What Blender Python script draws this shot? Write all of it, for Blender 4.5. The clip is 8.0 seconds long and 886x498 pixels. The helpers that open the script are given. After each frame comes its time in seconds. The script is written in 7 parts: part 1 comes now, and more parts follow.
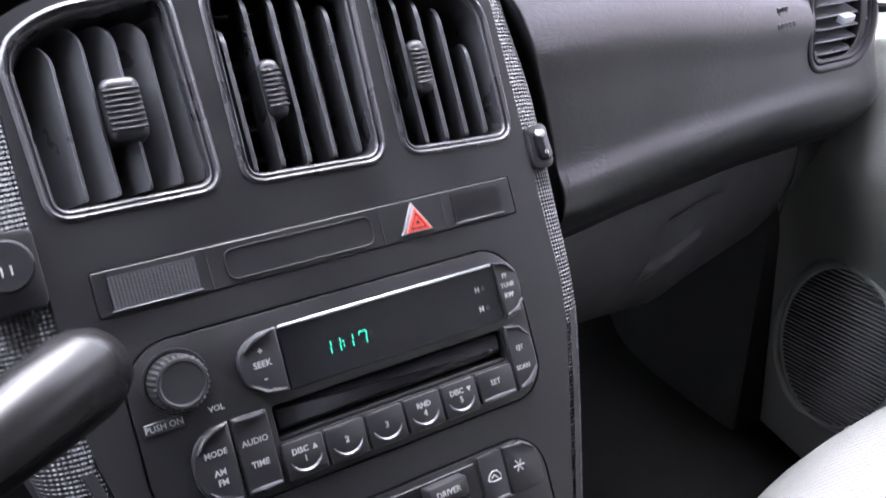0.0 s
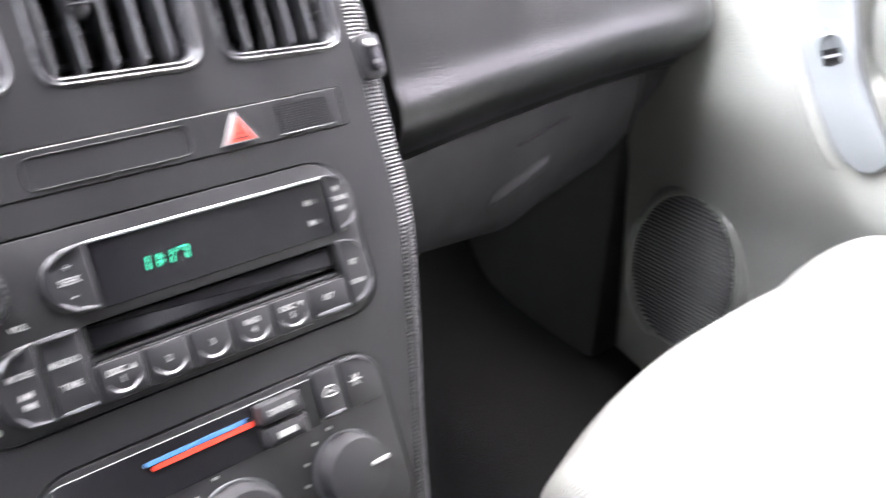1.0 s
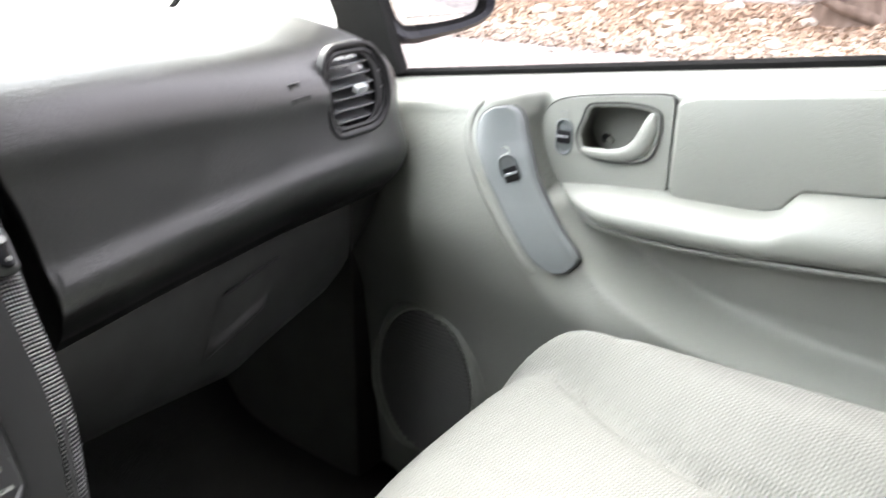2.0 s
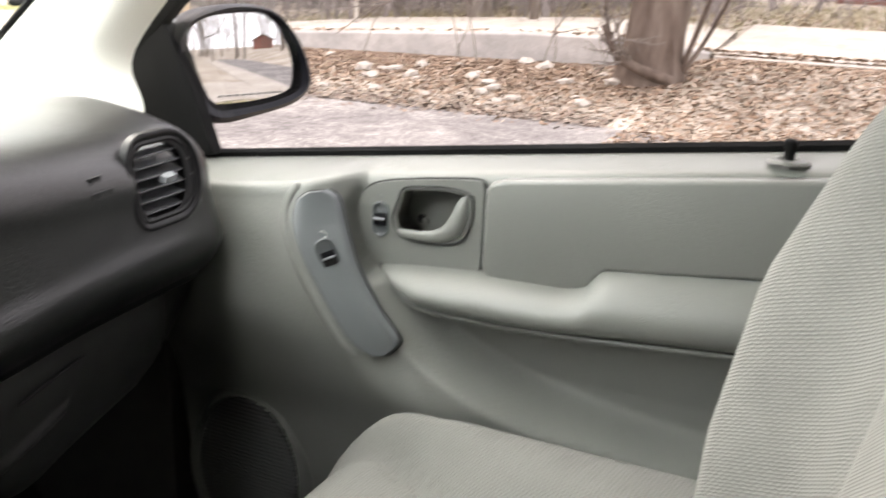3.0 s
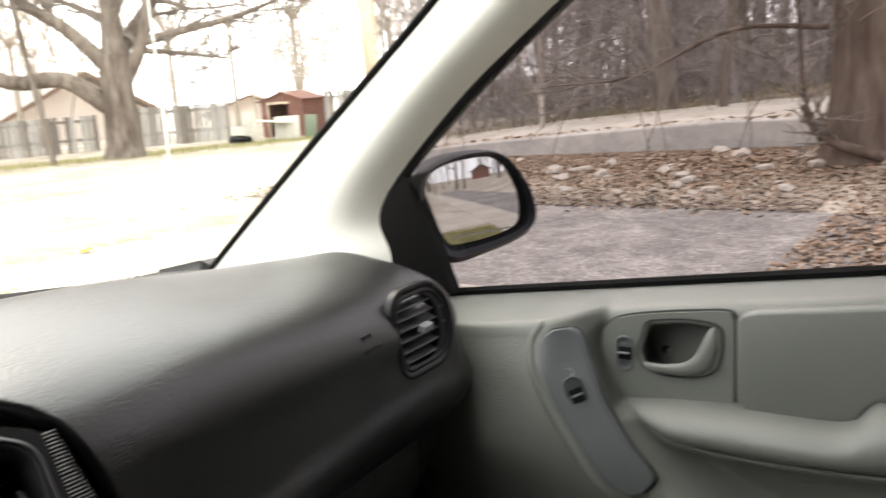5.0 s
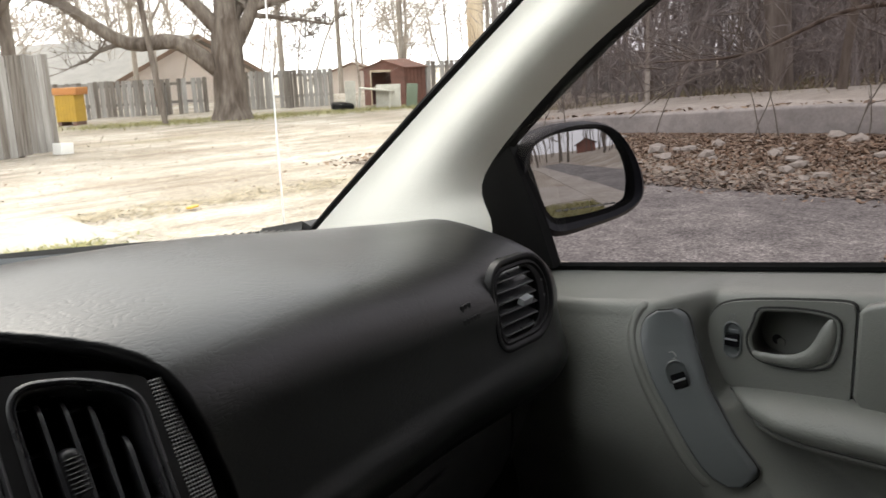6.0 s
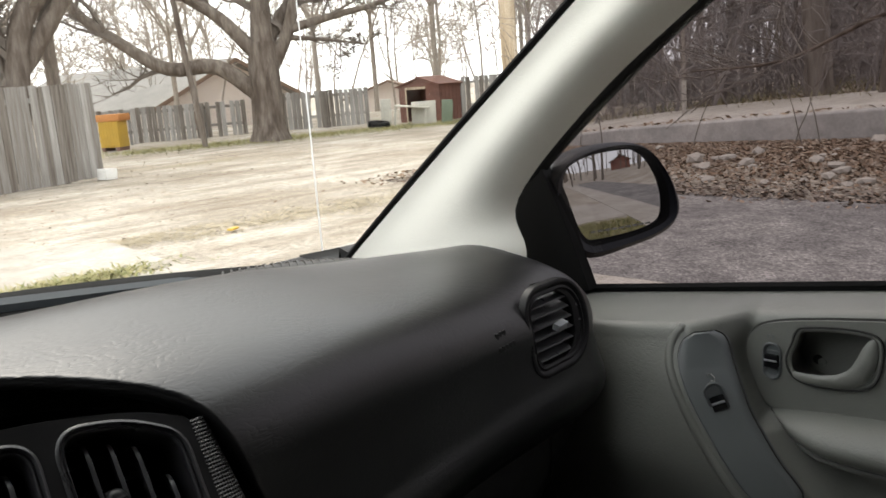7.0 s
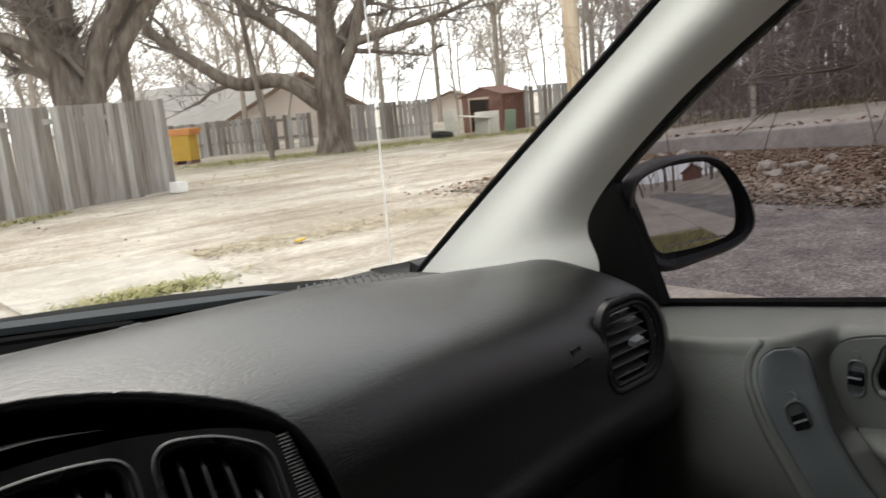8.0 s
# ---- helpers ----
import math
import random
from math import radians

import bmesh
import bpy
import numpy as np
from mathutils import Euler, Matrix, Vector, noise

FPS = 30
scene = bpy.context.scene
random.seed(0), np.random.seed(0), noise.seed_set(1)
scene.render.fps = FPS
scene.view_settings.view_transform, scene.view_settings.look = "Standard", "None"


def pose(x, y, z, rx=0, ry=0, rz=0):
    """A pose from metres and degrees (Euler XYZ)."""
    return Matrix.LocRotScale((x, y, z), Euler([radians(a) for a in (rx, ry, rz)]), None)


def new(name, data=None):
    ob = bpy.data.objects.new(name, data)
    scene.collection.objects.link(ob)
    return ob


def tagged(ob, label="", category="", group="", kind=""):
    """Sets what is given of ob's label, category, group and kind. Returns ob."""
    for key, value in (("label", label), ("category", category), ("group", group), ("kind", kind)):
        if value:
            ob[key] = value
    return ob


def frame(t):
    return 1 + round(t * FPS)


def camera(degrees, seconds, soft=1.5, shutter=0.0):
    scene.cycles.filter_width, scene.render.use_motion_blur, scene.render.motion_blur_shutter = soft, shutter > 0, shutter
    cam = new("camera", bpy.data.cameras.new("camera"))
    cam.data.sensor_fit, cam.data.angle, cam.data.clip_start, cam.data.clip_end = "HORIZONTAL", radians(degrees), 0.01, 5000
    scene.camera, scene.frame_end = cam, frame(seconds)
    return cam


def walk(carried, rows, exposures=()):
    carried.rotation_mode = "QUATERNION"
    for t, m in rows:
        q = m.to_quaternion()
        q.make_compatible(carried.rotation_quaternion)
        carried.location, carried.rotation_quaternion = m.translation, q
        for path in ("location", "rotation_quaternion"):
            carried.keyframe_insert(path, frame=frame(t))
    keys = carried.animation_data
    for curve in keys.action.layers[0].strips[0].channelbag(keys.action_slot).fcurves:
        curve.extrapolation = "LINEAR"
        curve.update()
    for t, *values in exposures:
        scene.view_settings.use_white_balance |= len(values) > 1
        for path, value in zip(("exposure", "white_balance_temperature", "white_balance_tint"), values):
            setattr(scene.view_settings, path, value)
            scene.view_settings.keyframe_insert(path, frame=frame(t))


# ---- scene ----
cam = camera(55.1, 8.0, shutter=0.6)
PATH = [
    (0, pose(-0.1340, -0.3332, 1.1536, 64.52, 0.37, -31.82)),
    (0.5, pose(-0.1362, -0.3347, 1.1378, 63.26, -0.46, -33.47)),
    (0.7, pose(-0.1316, -0.3426, 1.1445, 60.79, -2.34, -34.44)),
    (1, pose(-0.1147, -0.3490, 1.1311, 61.42, -1.96, -39.79)),
    (1.5, pose(-0.0873, -0.3736, 1.1506, 64.70, -1.51, -46.73)),
    (1.8, pose(-0.0658, -0.4026, 1.1697, 66.74, -0.77, -52.54)),
    (2, pose(-0.0594, -0.4072, 1.1719, 68.39, -0.52, -55.06)),
    (2.2, pose(-0.0566, -0.4108, 1.1725, 69.49, -0.49, -56.79)),
    (3.3, pose(-0.0418, -0.4139, 1.2115, 73.41, -2.51, -69.73)),
    (3.5, pose(-0.0412, -0.4243, 1.2119, 74.66, -1.75, -71.00)),
    (4, pose(-0.0453, -0.4306, 1.2303, 76.10, 1.84, -70.80)),
    (4.5, pose(-0.0749, -0.3902, 1.2606, 78.32, 3.37, -63.37)),
    (5, pose(-0.0789, -0.3727, 1.2499, 79.00, 4.09, -54.71)),
    (5.2, pose(-0.0718, -0.3703, 1.2437, 78.97, 4.60, -52.53)),
    (6.3, pose(-0.0714, -0.3518, 1.2442, 77.15, 2.45, -47.13)),
    (6.5, pose(-0.0712, -0.3608, 1.2500, 77.91, 4.09, -47.29)),
    (7, pose(-0.0718, -0.3620, 1.2579, 78.67, 4.25, -45.67)),
    (7.5, pose(-0.0745, -0.3601, 1.2641, 80.08, 4.85, -44.11)),
    (8, pose(-0.0811, -0.3576, 1.2650, 79.68, 5.21, -41.50)),
]

# ---- exposure and light ----
EXPO = [(0.0, 4.0, 5900, 22), (0.5, 5.05, 6050, 21), (1.0, 5.1, 6300, 19), (1.5, 4.45, 6450, 13), (2.0, 3.8, 6450, 10), (2.2, 3.5, 6500, 10), (3.5, 2.6, 6850, 10), (4.0, 2.6, 6850, 10),
        (4.5, 2.3, 6850, 10), (5.0, 1.8, 6850, 10), (5.2, 1.55, 6800, 10), (6.5, 0.82, 6650, 10), (7.0, 0.72, 6650, 10), (8.0, 0.48, 6600, 10)]
walk(cam, PATH, EXPO)

world = bpy.data.worlds.new("overcast_sky")
scene.world = world
world.use_nodes = True
_wn = world.node_tree.nodes
_sky = _wn.new("ShaderNodeTexSky")
_sky.sky_type = "NISHITA"
_sky.sun_disc = False
_sky.sun_elevation = radians(58)
_sky.sun_rotation = radians(20)
_sky.dust_density = 6.0
_sky.air_density = 1.0
_mixw = _wn.new("ShaderNodeMix")
_mixw.data_type = "RGBA"
_mixw.inputs[0].default_value = 0.75
_mixw.inputs[7].default_value = (14.0, 14.2, 14.6, 1)
world.node_tree.links.new(_sky.outputs[0], _mixw.inputs[6])
world.node_tree.links.new(_mixw.outputs[2], _wn["Background"].inputs[0])
_wn["Background"].inputs[1].default_value = 0.15

_sd = bpy.data.lights.new("sun", "SUN")
_sd.energy, _sd.angle, _sd.color = 1.0, radians(30), (1.0, 0.96, 0.9)
sun = new("sun", _sd)
# light falls from ahead and above, as the sky's sun stands
_az = radians(20)
_sv = Vector((math.sin(_az) * math.cos(radians(58)), math.cos(_az) * math.cos(radians(58)), math.sin(radians(58))))
sun.rotation_euler = _sv.to_track_quat("Z", "Y").to_euler()
sun.location = (0, 0, 30)


# ---- materials ----
def material(name, colour, rough=0.5, metal=0.0, vary=0.12, scale=8.0, fine=120.0, bump=0.1, bump_scale=None,
             spec=0.5, random_tint=0.0, dist=0.002, rvary=0.08):
    """Principled surface with colour that varies at two scales and a fine relief."""
    m = bpy.data.materials.new(name)
    m.use_nodes = True
    nt = m.node_tree
    n, l = nt.nodes, nt.links
    b = n["Principled BSDF"]
    b.inputs["Metallic"].default_value = metal
    b.inputs["Specular IOR Level"].default_value = spec
    tc = n.new("ShaderNodeTexCoord")
    a = n.new("ShaderNodeTexNoise")
    a.inputs["Scale"].default_value, a.inputs["Detail"].default_value = scale, 4
    f = n.new("ShaderNodeTexNoise")
    f.inputs["Scale"].default_value, f.inputs["Detail"].default_value = fine, 3
    l.new(tc.outputs["Object"], a.inputs["Vector"])
    l.new(tc.outputs["Object"], f.inputs["Vector"])
    add = n.new("ShaderNodeMath")
    add.operation = "ADD"
    l.new(a.outputs["Fac"], add.inputs[0])
    l.new(f.outputs["Fac"], add.inputs[1])
    last = add.outputs[0]
    if random_tint:
        oi = n.new("ShaderNodeObjectInfo")
        mm = n.new("ShaderNodeMath")
        mm.operation = "MULTIPLY_ADD"
        mm.inputs[1].default_value = random_tint
        l.new(oi.outputs["Random"], mm.inputs[0])
        l.new(last, mm.inputs[2])
        last = mm.outputs[0]
    ramp = n.new("ShaderNodeMapRange")
    ramp.inputs[1].default_value, ramp.inputs[2].default_value = 0.6, 1.4 + random_tint
    ramp.inputs[3].default_value, ramp.inputs[4].default_value = 1 - vary, 1 + vary
    l.new(last, ramp.inputs[0])
    mul = n.new("ShaderNodeVectorMath")
    mul.operation = "SCALE"
    mul.inputs[0].default_value = colour
    l.new(ramp.outputs[0], mul.inputs["Scale"])
    l.new(mul.outputs[0], b.inputs["Base Color"])
    rr_ = n.new("ShaderNodeMapRange")
    rr_.inputs[1].default_value, rr_.inputs[2].default_value = 0.3, 0.7
    rr_.inputs[3].default_value, rr_.inputs[4].default_value = max(rough - rvary, 0.02), min(rough + rvary, 1)
    l.new(a.outputs["Fac"], rr_.inputs[0])
    l.new(rr_.outputs[0], b.inputs["Roughness"])
    if bump:
        bn = n.new("ShaderNodeBump")
        bn.inputs["Strength"].default_value, bn.inputs["Distance"].default_value = bump, dist
        src = f
        if bump_scale:
            src = n.new("ShaderNodeTexNoise")
            src.inputs["Scale"].default_value, src.inputs["Detail"].default_value = bump_scale, 3
            l.new(tc.outputs["Object"], src.inputs["Vector"])
        l.new(src.outputs["Fac"], bn.inputs["Height"])
        l.new(bn.outputs[0], b.inputs["Normal"])
    return m


def leather_grain(m, scale, strength, dist=0.001, stretch=(1, 1, 1), low=0.15):
    """Adds the wrinkled grain of moulded vinyl to a material."""
    nt = m.node_tree
    n, l = nt.nodes, nt.links
    tc = n.new("ShaderNodeTexCoord")
    mp = n.new("ShaderNodeMapping")
    mp.inputs["Scale"].default_value = stretch
    l.new(tc.outputs["Object"], mp.inputs["Vector"])
    wob = n.new("ShaderNodeTexNoise")
    wob.inputs["Scale"].default_value = scale * 0.7
    l.new(mp.outputs[0], wob.inputs["Vector"])
    mix = n.new("ShaderNodeMix")
    mix.data_type = "VECTOR"
    mix.inputs[0].default_value = 0.035
    l.new(mp.outputs[0], mix.inputs[4])
    l.new(wob.outputs["Color"], mix.inputs[5])
    v = n.new("ShaderNodeTexVoronoi")
    v.feature = "DISTANCE_TO_EDGE"
    v.inputs["Scale"].default_value = scale
    l.new(mix.outputs[1], v.inputs["Vector"])
    cap = n.new("ShaderNodeMapRange")
    cap.inputs[1].default_value, cap.inputs[2].default_value = 0.0, 0.16
    l.new(v.outputs["Distance"], cap.inputs[0])
    patch = n.new("ShaderNodeTexNoise")
    patch.inputs["Scale"].default_value = scale * 0.12
    l.new(tc.outputs["Object"], patch.inputs["Vector"])
    pr = n.new("ShaderNodeMapRange")
    pr.inputs[1].default_value, pr.inputs[2].default_value = 0.42, 0.62
    pr.inputs[3].default_value, pr.inputs[4].default_value = low * strength, strength
    l.new(patch.outputs["Fac"], pr.inputs[0])
    bn = n.new("ShaderNodeBump")
    bn.inputs["Distance"].default_value = dist
    l.new(pr.outputs[0], bn.inputs["Strength"])
    l.new(cap.outputs[0], bn.inputs["Height"])
    old = [k for k in l if k.to_socket.name == "Normal" and k.to_node.type == "BSDF_PRINCIPLED"]
    if old:
        l.new(old[0].from_socket, bn.inputs["Normal"])
    l.new(bn.outputs[0], n["Principled BSDF"].inputs["Normal"])
    return m


def weave(m, period, strength, dist, axis_a=(1, 0, 0), axis_b=(0, 1, 0), tint=0.25):
    """Adds ribs of woven cloth, broken up crosswise, to a material."""
    nt = m.node_tree
    n, l = nt.nodes, nt.links
    tc = n.new("ShaderNodeTexCoord")

    def wave(axis, per, wobble):
        dot = n.new("ShaderNodeVectorMath")
        dot.operation = "DOT_PRODUCT"
        dot.inputs[1].default_value = [c * 6.2832 / per for c in axis]
        l.new(tc.outputs["Object"], dot.inputs[0])
        nz = n.new("ShaderNodeTexNoise")
        nz.inputs["Scale"].default_value = 160
        l.new(tc.outputs["Object"], nz.inputs["Vector"])
        ma = n.new("ShaderNodeMath")
        ma.operation = "MULTIPLY_ADD"
        ma.inputs[1].default_value = wobble
        l.new(nz.outputs["Fac"], ma.inputs[0])
        l.new(dot.outputs["Value"], ma.inputs[2])
        s = n.new("ShaderNodeMath")
        s.operation = "SINE"
        l.new(ma.outputs[0], s.inputs[0])
        return s

    a, b = wave(axis_a, period, 1.5), wave(axis_b, period * 1.7, 1.5)
    mul = n.new("ShaderNodeMath")
    mul.operation = "MULTIPLY"
    l.new(a.outputs[0], mul.inputs[0])
    l.new(b.outputs[0], mul.inputs[1])
    sm = n.new("ShaderNodeMath")
    sm.operation = "ADD"
    l.new(mul.outputs[0], sm.inputs[0])
    l.new(a.outputs[0], sm.inputs[1])
    bn = n.new("ShaderNodeBump")
    bn.inputs["Strength"].default_value, bn.inputs["Distance"].default_value = strength, dist
    l.new(sm.outputs[0], bn.inputs["Height"])
    p = n["Principled BSDF"]
    old = [k for k in l if k.to_node == p and k.to_socket.name == "Normal"]
    if old:
        l.new(old[0].from_socket, bn.inputs["Normal"])
    l.new(bn.outputs[0], p.inputs["Normal"])
    if tint:
        src = [k for k in l if k.to_node == p and k.to_socket.name == "Base Color"][0].from_socket
        mr = n.new("ShaderNodeMapRange")
        mr.inputs[1].default_value, mr.inputs[2].default_value = -2, 2
        mr.inputs[3].default_value, mr.inputs[4].default_value = 1 - tint, 1 + tint
        l.new(sm.outputs[0], mr.inputs[0])
        sc = n.new("ShaderNodeVectorMath")
        sc.operation = "SCALE"
        l.new(src, sc.inputs[0])
        l.new(mr.outputs[0], sc.inputs["Scale"])
        l.new(sc.outputs[0], p.inputs["Base Color"])
    return m


def dotted(m, period, strength, dist):
    """Adds the raised dots of a moulded mesh texture (in the plane of local x and y)."""
    nt = m.node_tree
    n, l = nt.nodes, nt.links
    tc = n.new("ShaderNodeTexCoord")
    outs = []
    for ax in ((0.7071, 0.7071, 0.0), (0.7071, -0.7071, 0.0)):
        dot = n.new("ShaderNodeVectorMath")
        dot.operation = "DOT_PRODUCT"
        dot.inputs[1].default_value = [c * 6.2832 / period for c in ax]
        l.new(tc.outputs["Object"], dot.inputs[0])
        s = n.new("ShaderNodeMath")
        s.operation = "SINE"
        l.new(dot.outputs["Value"], s.inputs[0])
        outs.append(s)
    mul = n.new("ShaderNodeMath")
    mul.operation = "MULTIPLY"
    l.new(outs[0].outputs[0], mul.inputs[0])
    l.new(outs[1].outputs[0], mul.inputs[1])
    bn = n.new("ShaderNodeBump")
    bn.inputs["Strength"].default_value, bn.inputs["Distance"].default_value = strength, dist
    l.new(mul.outputs[0], bn.inputs["Height"])
    l.new(bn.outputs[0], n["Principled BSDF"].inputs["Normal"])
    return m


def speckle(m, scale, amount):
    """Adds grit: small cells, each lighter or darker than the ground colour."""
    nt = m.node_tree
    n, l = nt.nodes, nt.links
    p = n["Principled BSDF"]
    tc = n.new("ShaderNodeTexCoord")
    v = n.new("ShaderNodeTexVoronoi")
    v.inputs["Scale"].default_value = scale
    l.new(tc.outputs["Object"], v.inputs["Vector"])
    sep = n.new("ShaderNodeSeparateColor")
    l.new(v.outputs["Color"], sep.inputs[0])
    mr = n.new("ShaderNodeMapRange")
    mr.inputs[3].default_value, mr.inputs[4].default_value = 1 - amount, 1 + amount
    l.new(sep.outputs[0], mr.inputs[0])
    src = [k for k in l if k.to_node == p and k.to_socket.name == "Base Color"][0].from_socket
    sc = n.new("ShaderNodeVectorMath")
    sc.operation = "SCALE"
    l.new(src, sc.inputs[0])
    l.new(mr.outputs[0], sc.inputs["Scale"])
    l.new(sc.outputs[0], p.inputs["Base Color"])
    return m


def pane_material(name, tint, gloss):
    m = bpy.data.materials.new(name)
    m.use_nodes = True
    n, l = m.node_tree.nodes, m.node_tree.links
    n.remove(n["Principled BSDF"])
    t = n.new("ShaderNodeBsdfTransparent")
    t.inputs[0].default_value = (*tint, 1)
    g = n.new("ShaderNodeBsdfGlossy")
    g.inputs["Roughness"].default_value = 0.0
    mix = n.new("ShaderNodeMixShader")
    fr = n.new("ShaderNodeFresnel")
    fr.inputs[0].default_value = gloss
    l.new(fr.outputs[0], mix.inputs[0])
    l.new(t.outputs[0], mix.inputs[1])
    l.new(g.outputs[0], mix.inputs[2])
    l.new(mix.outputs[0], n["Material Output"].inputs[0])
    return m


def glow(name, colour, strength):
    m = bpy.data.materials.new(name)
    m.use_nodes = True
    b = m.node_tree.nodes["Principled BSDF"]
    b.inputs["Base Color"].default_value = (0.0, 0.02, 0.01, 1)
    b.inputs["Emission Color"].default_value = (*colour, 1)
    b.inputs["Emission Strength"].default_value = strength
    return m


FACIA = material("satin_black_plastic", (0.0095, 0.0095, 0.010), 0.40, vary=0.06, scale=30, fine=900, bump=0.12, dist=0.0003, spec=0.40)
GLOSSBLACK = material("gloss_black_plastic", (0.008, 0.008, 0.009), 0.12, vary=0.1, bump=0, spec=0.25)
BUTTON = material("button_plastic", (0.017, 0.017, 0.018), 0.36, vary=0.12, scale=60, fine=900, bump=0.1, dist=0.0002, spec=0.4)
DASH = leather_grain(material("dash_vinyl", (0.0035, 0.0037, 0.0041), 0.34, vary=0.04, scale=14, fine=700, bump=0.06, dist=0.0003, spec=0.66, rvary=0.012), 105, 0.17, 0.0006, (0.5, 1.3, 1.7), 0.35)
GLOVE = material("glovebox_plastic", (0.0095, 0.0098, 0.0096), 0.62, vary=0.1, scale=20, fine=700, bump=0.2, dist=0.0003)
MESHTRIM = dotted(material("dotted_trim", (0.022, 0.022, 0.024), 0.42, vary=0.1, bump=0), 0.0031, 1.0, 0.0010)
VANE = material("vent_plastic", (0.058, 0.059, 0.062), 0.34, vary=0.05, scale=40, fine=800, bump=0.1, dist=0.0003)
# near-black that stands in for shade in cavities and gaps; also black marks
VOID = material("cavity_shade_black", (0.006, 0.006, 0.006), 0.8, bump=0)
MARK = material("printed_marking", (0.30, 0.30, 0.29), 0.6, vary=0.1, bump=0)
RED = material("red_marking", (0.75, 0.045, 0.02), 0.4, vary=0.1, bump=0)
BLUE = material("blue_marking", (0.05, 0.15, 0.32), 0.4, vary=0.1, bump=0)
CLOCK = glow("clock_segments", (0.03, 0.75, 0.4), 0.15)
SILVER = material("satin_silver", (0.82, 0.82, 0.82), 0.45, 0.3, vary=0.05, bump=0)
CHROME = material("bright_edge", (0.40, 0.40, 0.41), 0.25, 0.6, vary=0.08, bump=0)
DOORV = leather_grain(material("door_vinyl", (0.135, 0.139, 0.126), 0.40, vary=0.05, scale=9, fine=900, bump=0.2, dist=0.0003), 110, 0.25, 0.0007)
GRIP = material("grip_plastic", (0.090, 0.098, 0.100), 0.40, vary=0.06, scale=20, fine=1100, bump=0.25, dist=0.0003)
PILLAR = leather_grain(material("pillar_trim", (0.80, 0.785, 0.71), 0.6, vary=0.04, scale=8, fine=700, bump=0.15, dist=0.0003), 130, 0.25, 0.0006)
CLOTH = weave(material("seat_cloth", (0.185, 0.185, 0.171), 0.92, vary=0.1, scale=25, fine=900, bump=0.35, dist=0.0006, spec=0.15), 0.0026, 0.42, 0.0006, (0.62, 0.0, 0.78), (0.78, 0.0, -0.62), 0.10)
CLOTHTOP = weave(material("seat_cloth_flat", (0.122, 0.124, 0.117), 0.92, vary=0.08, scale=25, fine=900, bump=0.35, dist=0.0006, spec=0.15), 0.0036, 0.4, 0.0006, (0.25, 1.0, 0.1), (1.0, -0.4, 0.2), 0.09)
CARPET = material("carpet", (0.012, 0.012, 0.0118), 0.98, vary=0.3, scale=30, fine=500, bump=0.8, dist=0.003, spec=0.1)
KICK = material("kick_panel_plastic", (0.016, 0.0165, 0.0155), 0.7, vary=0.1, scale=12, fine=500, bump=0.2, dist=0.0004)
RUBBER = material("black_rubber", (0.004, 0.004, 0.004), 0.8, vary=0.1, bump=0.05, spec=0.12)
# lighter than the buttons: highlights on ridges and scoops are in this colour
GLINT = material("highlight_ridge", (0.055, 0.055, 0.058), 0.26, vary=0.1, bump=0)
COWL = material("weathered_cowl_plastic", (0.045, 0.052, 0.056), 0.55, vary=0.15, scale=12, fine=300, bump=0.1, dist=0.0005)
VENTRING = material("vent_ring_plastic", (0.006, 0.006, 0.0065), 0.48, spec=0.2, vary=0.1, scale=40, fine=800, bump=0.08, dist=0.0002)
BEZEL = material("vent_bezel_plastic", (0.030, 0.030, 0.032), 0.30, vary=0.1, scale=40, fine=800, bump=0.05, dist=0.0002)
PAINT = material("navy_car_paint", (0.006, 0.007, 0.011), 0.45, vary=0.05, bump=0, spec=0.2)
# far darker than a real lining, to cut light bounced in the cabin
LINER = material("darkened_headliner", (0.13, 0.125, 0.115), 0.95, vary=0.05, scale=15, fine=600, bump=0.3, dist=0.0008, spec=0.1)
MIRROR = bpy.data.materials.new("mirror_silver")
MIRROR.use_nodes = True
_mb = MIRROR.node_tree.nodes["Principled BSDF"]
_mb.inputs["Metallic"].default_value, _mb.inputs["Roughness"].default_value = 1.0, 0.01
_mb.inputs["Base Color"].default_value = (0.50, 0.51, 0.52, 1)
SHIELD = pane_material("windscreen_glass", (0.93, 0.95, 0.92), 1.25)
SIDEGLASS = pane_material("tinted_side_glass", (0.315, 0.298, 0.308), 1.25)
# unseen panes tinted near black so little light enters from rear and left
DIMREAR = pane_material("dimmed_rear_glass", (0.012, 0.012, 0.012), 1.3)
DIMSIDE = pane_material("dimmed_side_glass", (0.07, 0.07, 0.07), 1.3)


# ---- mesh helpers ----
def finish(me, mat, smooth=True, angle=0.7):
    me.materials.append(mat)
    if smooth:
        me.polygons.foreach_set("use_smooth", [True] * len(me.polygons))
        me.set_sharp_from_angle(angle=angle)
    return me


def from_lists(name, verts, faces, mat, parent=None, label="", smooth=True, angle=0.7):
    me = bpy.data.meshes.new(name)
    me.from_pydata([tuple(v) for v in verts], [], faces)
    me.update()
    ob = new(name, finish(me, mat, smooth, angle))
    if parent is not None:
        ob.parent = parent
    return tagged(ob, label)


def part(name, bm, mat, parent=None, label="", smooth=True, angle=0.7):
    bmesh.ops.recalc_face_normals(bm, faces=bm.faces)
    me = bpy.data.meshes.new(name)
    bm.to_mesh(me)
    bm.free()
    ob = new(name, finish(me, mat, smooth, angle))
    if parent is not None:
        ob.parent = parent
    return tagged(ob, label)


def thing(name, label, category, m=None, group="", kind=""):
    ob = new(name)
    ob.empty_display_size = 0.05
    if m is not None:
        ob.matrix_world = m
    return tagged(ob, label, category, group, kind)


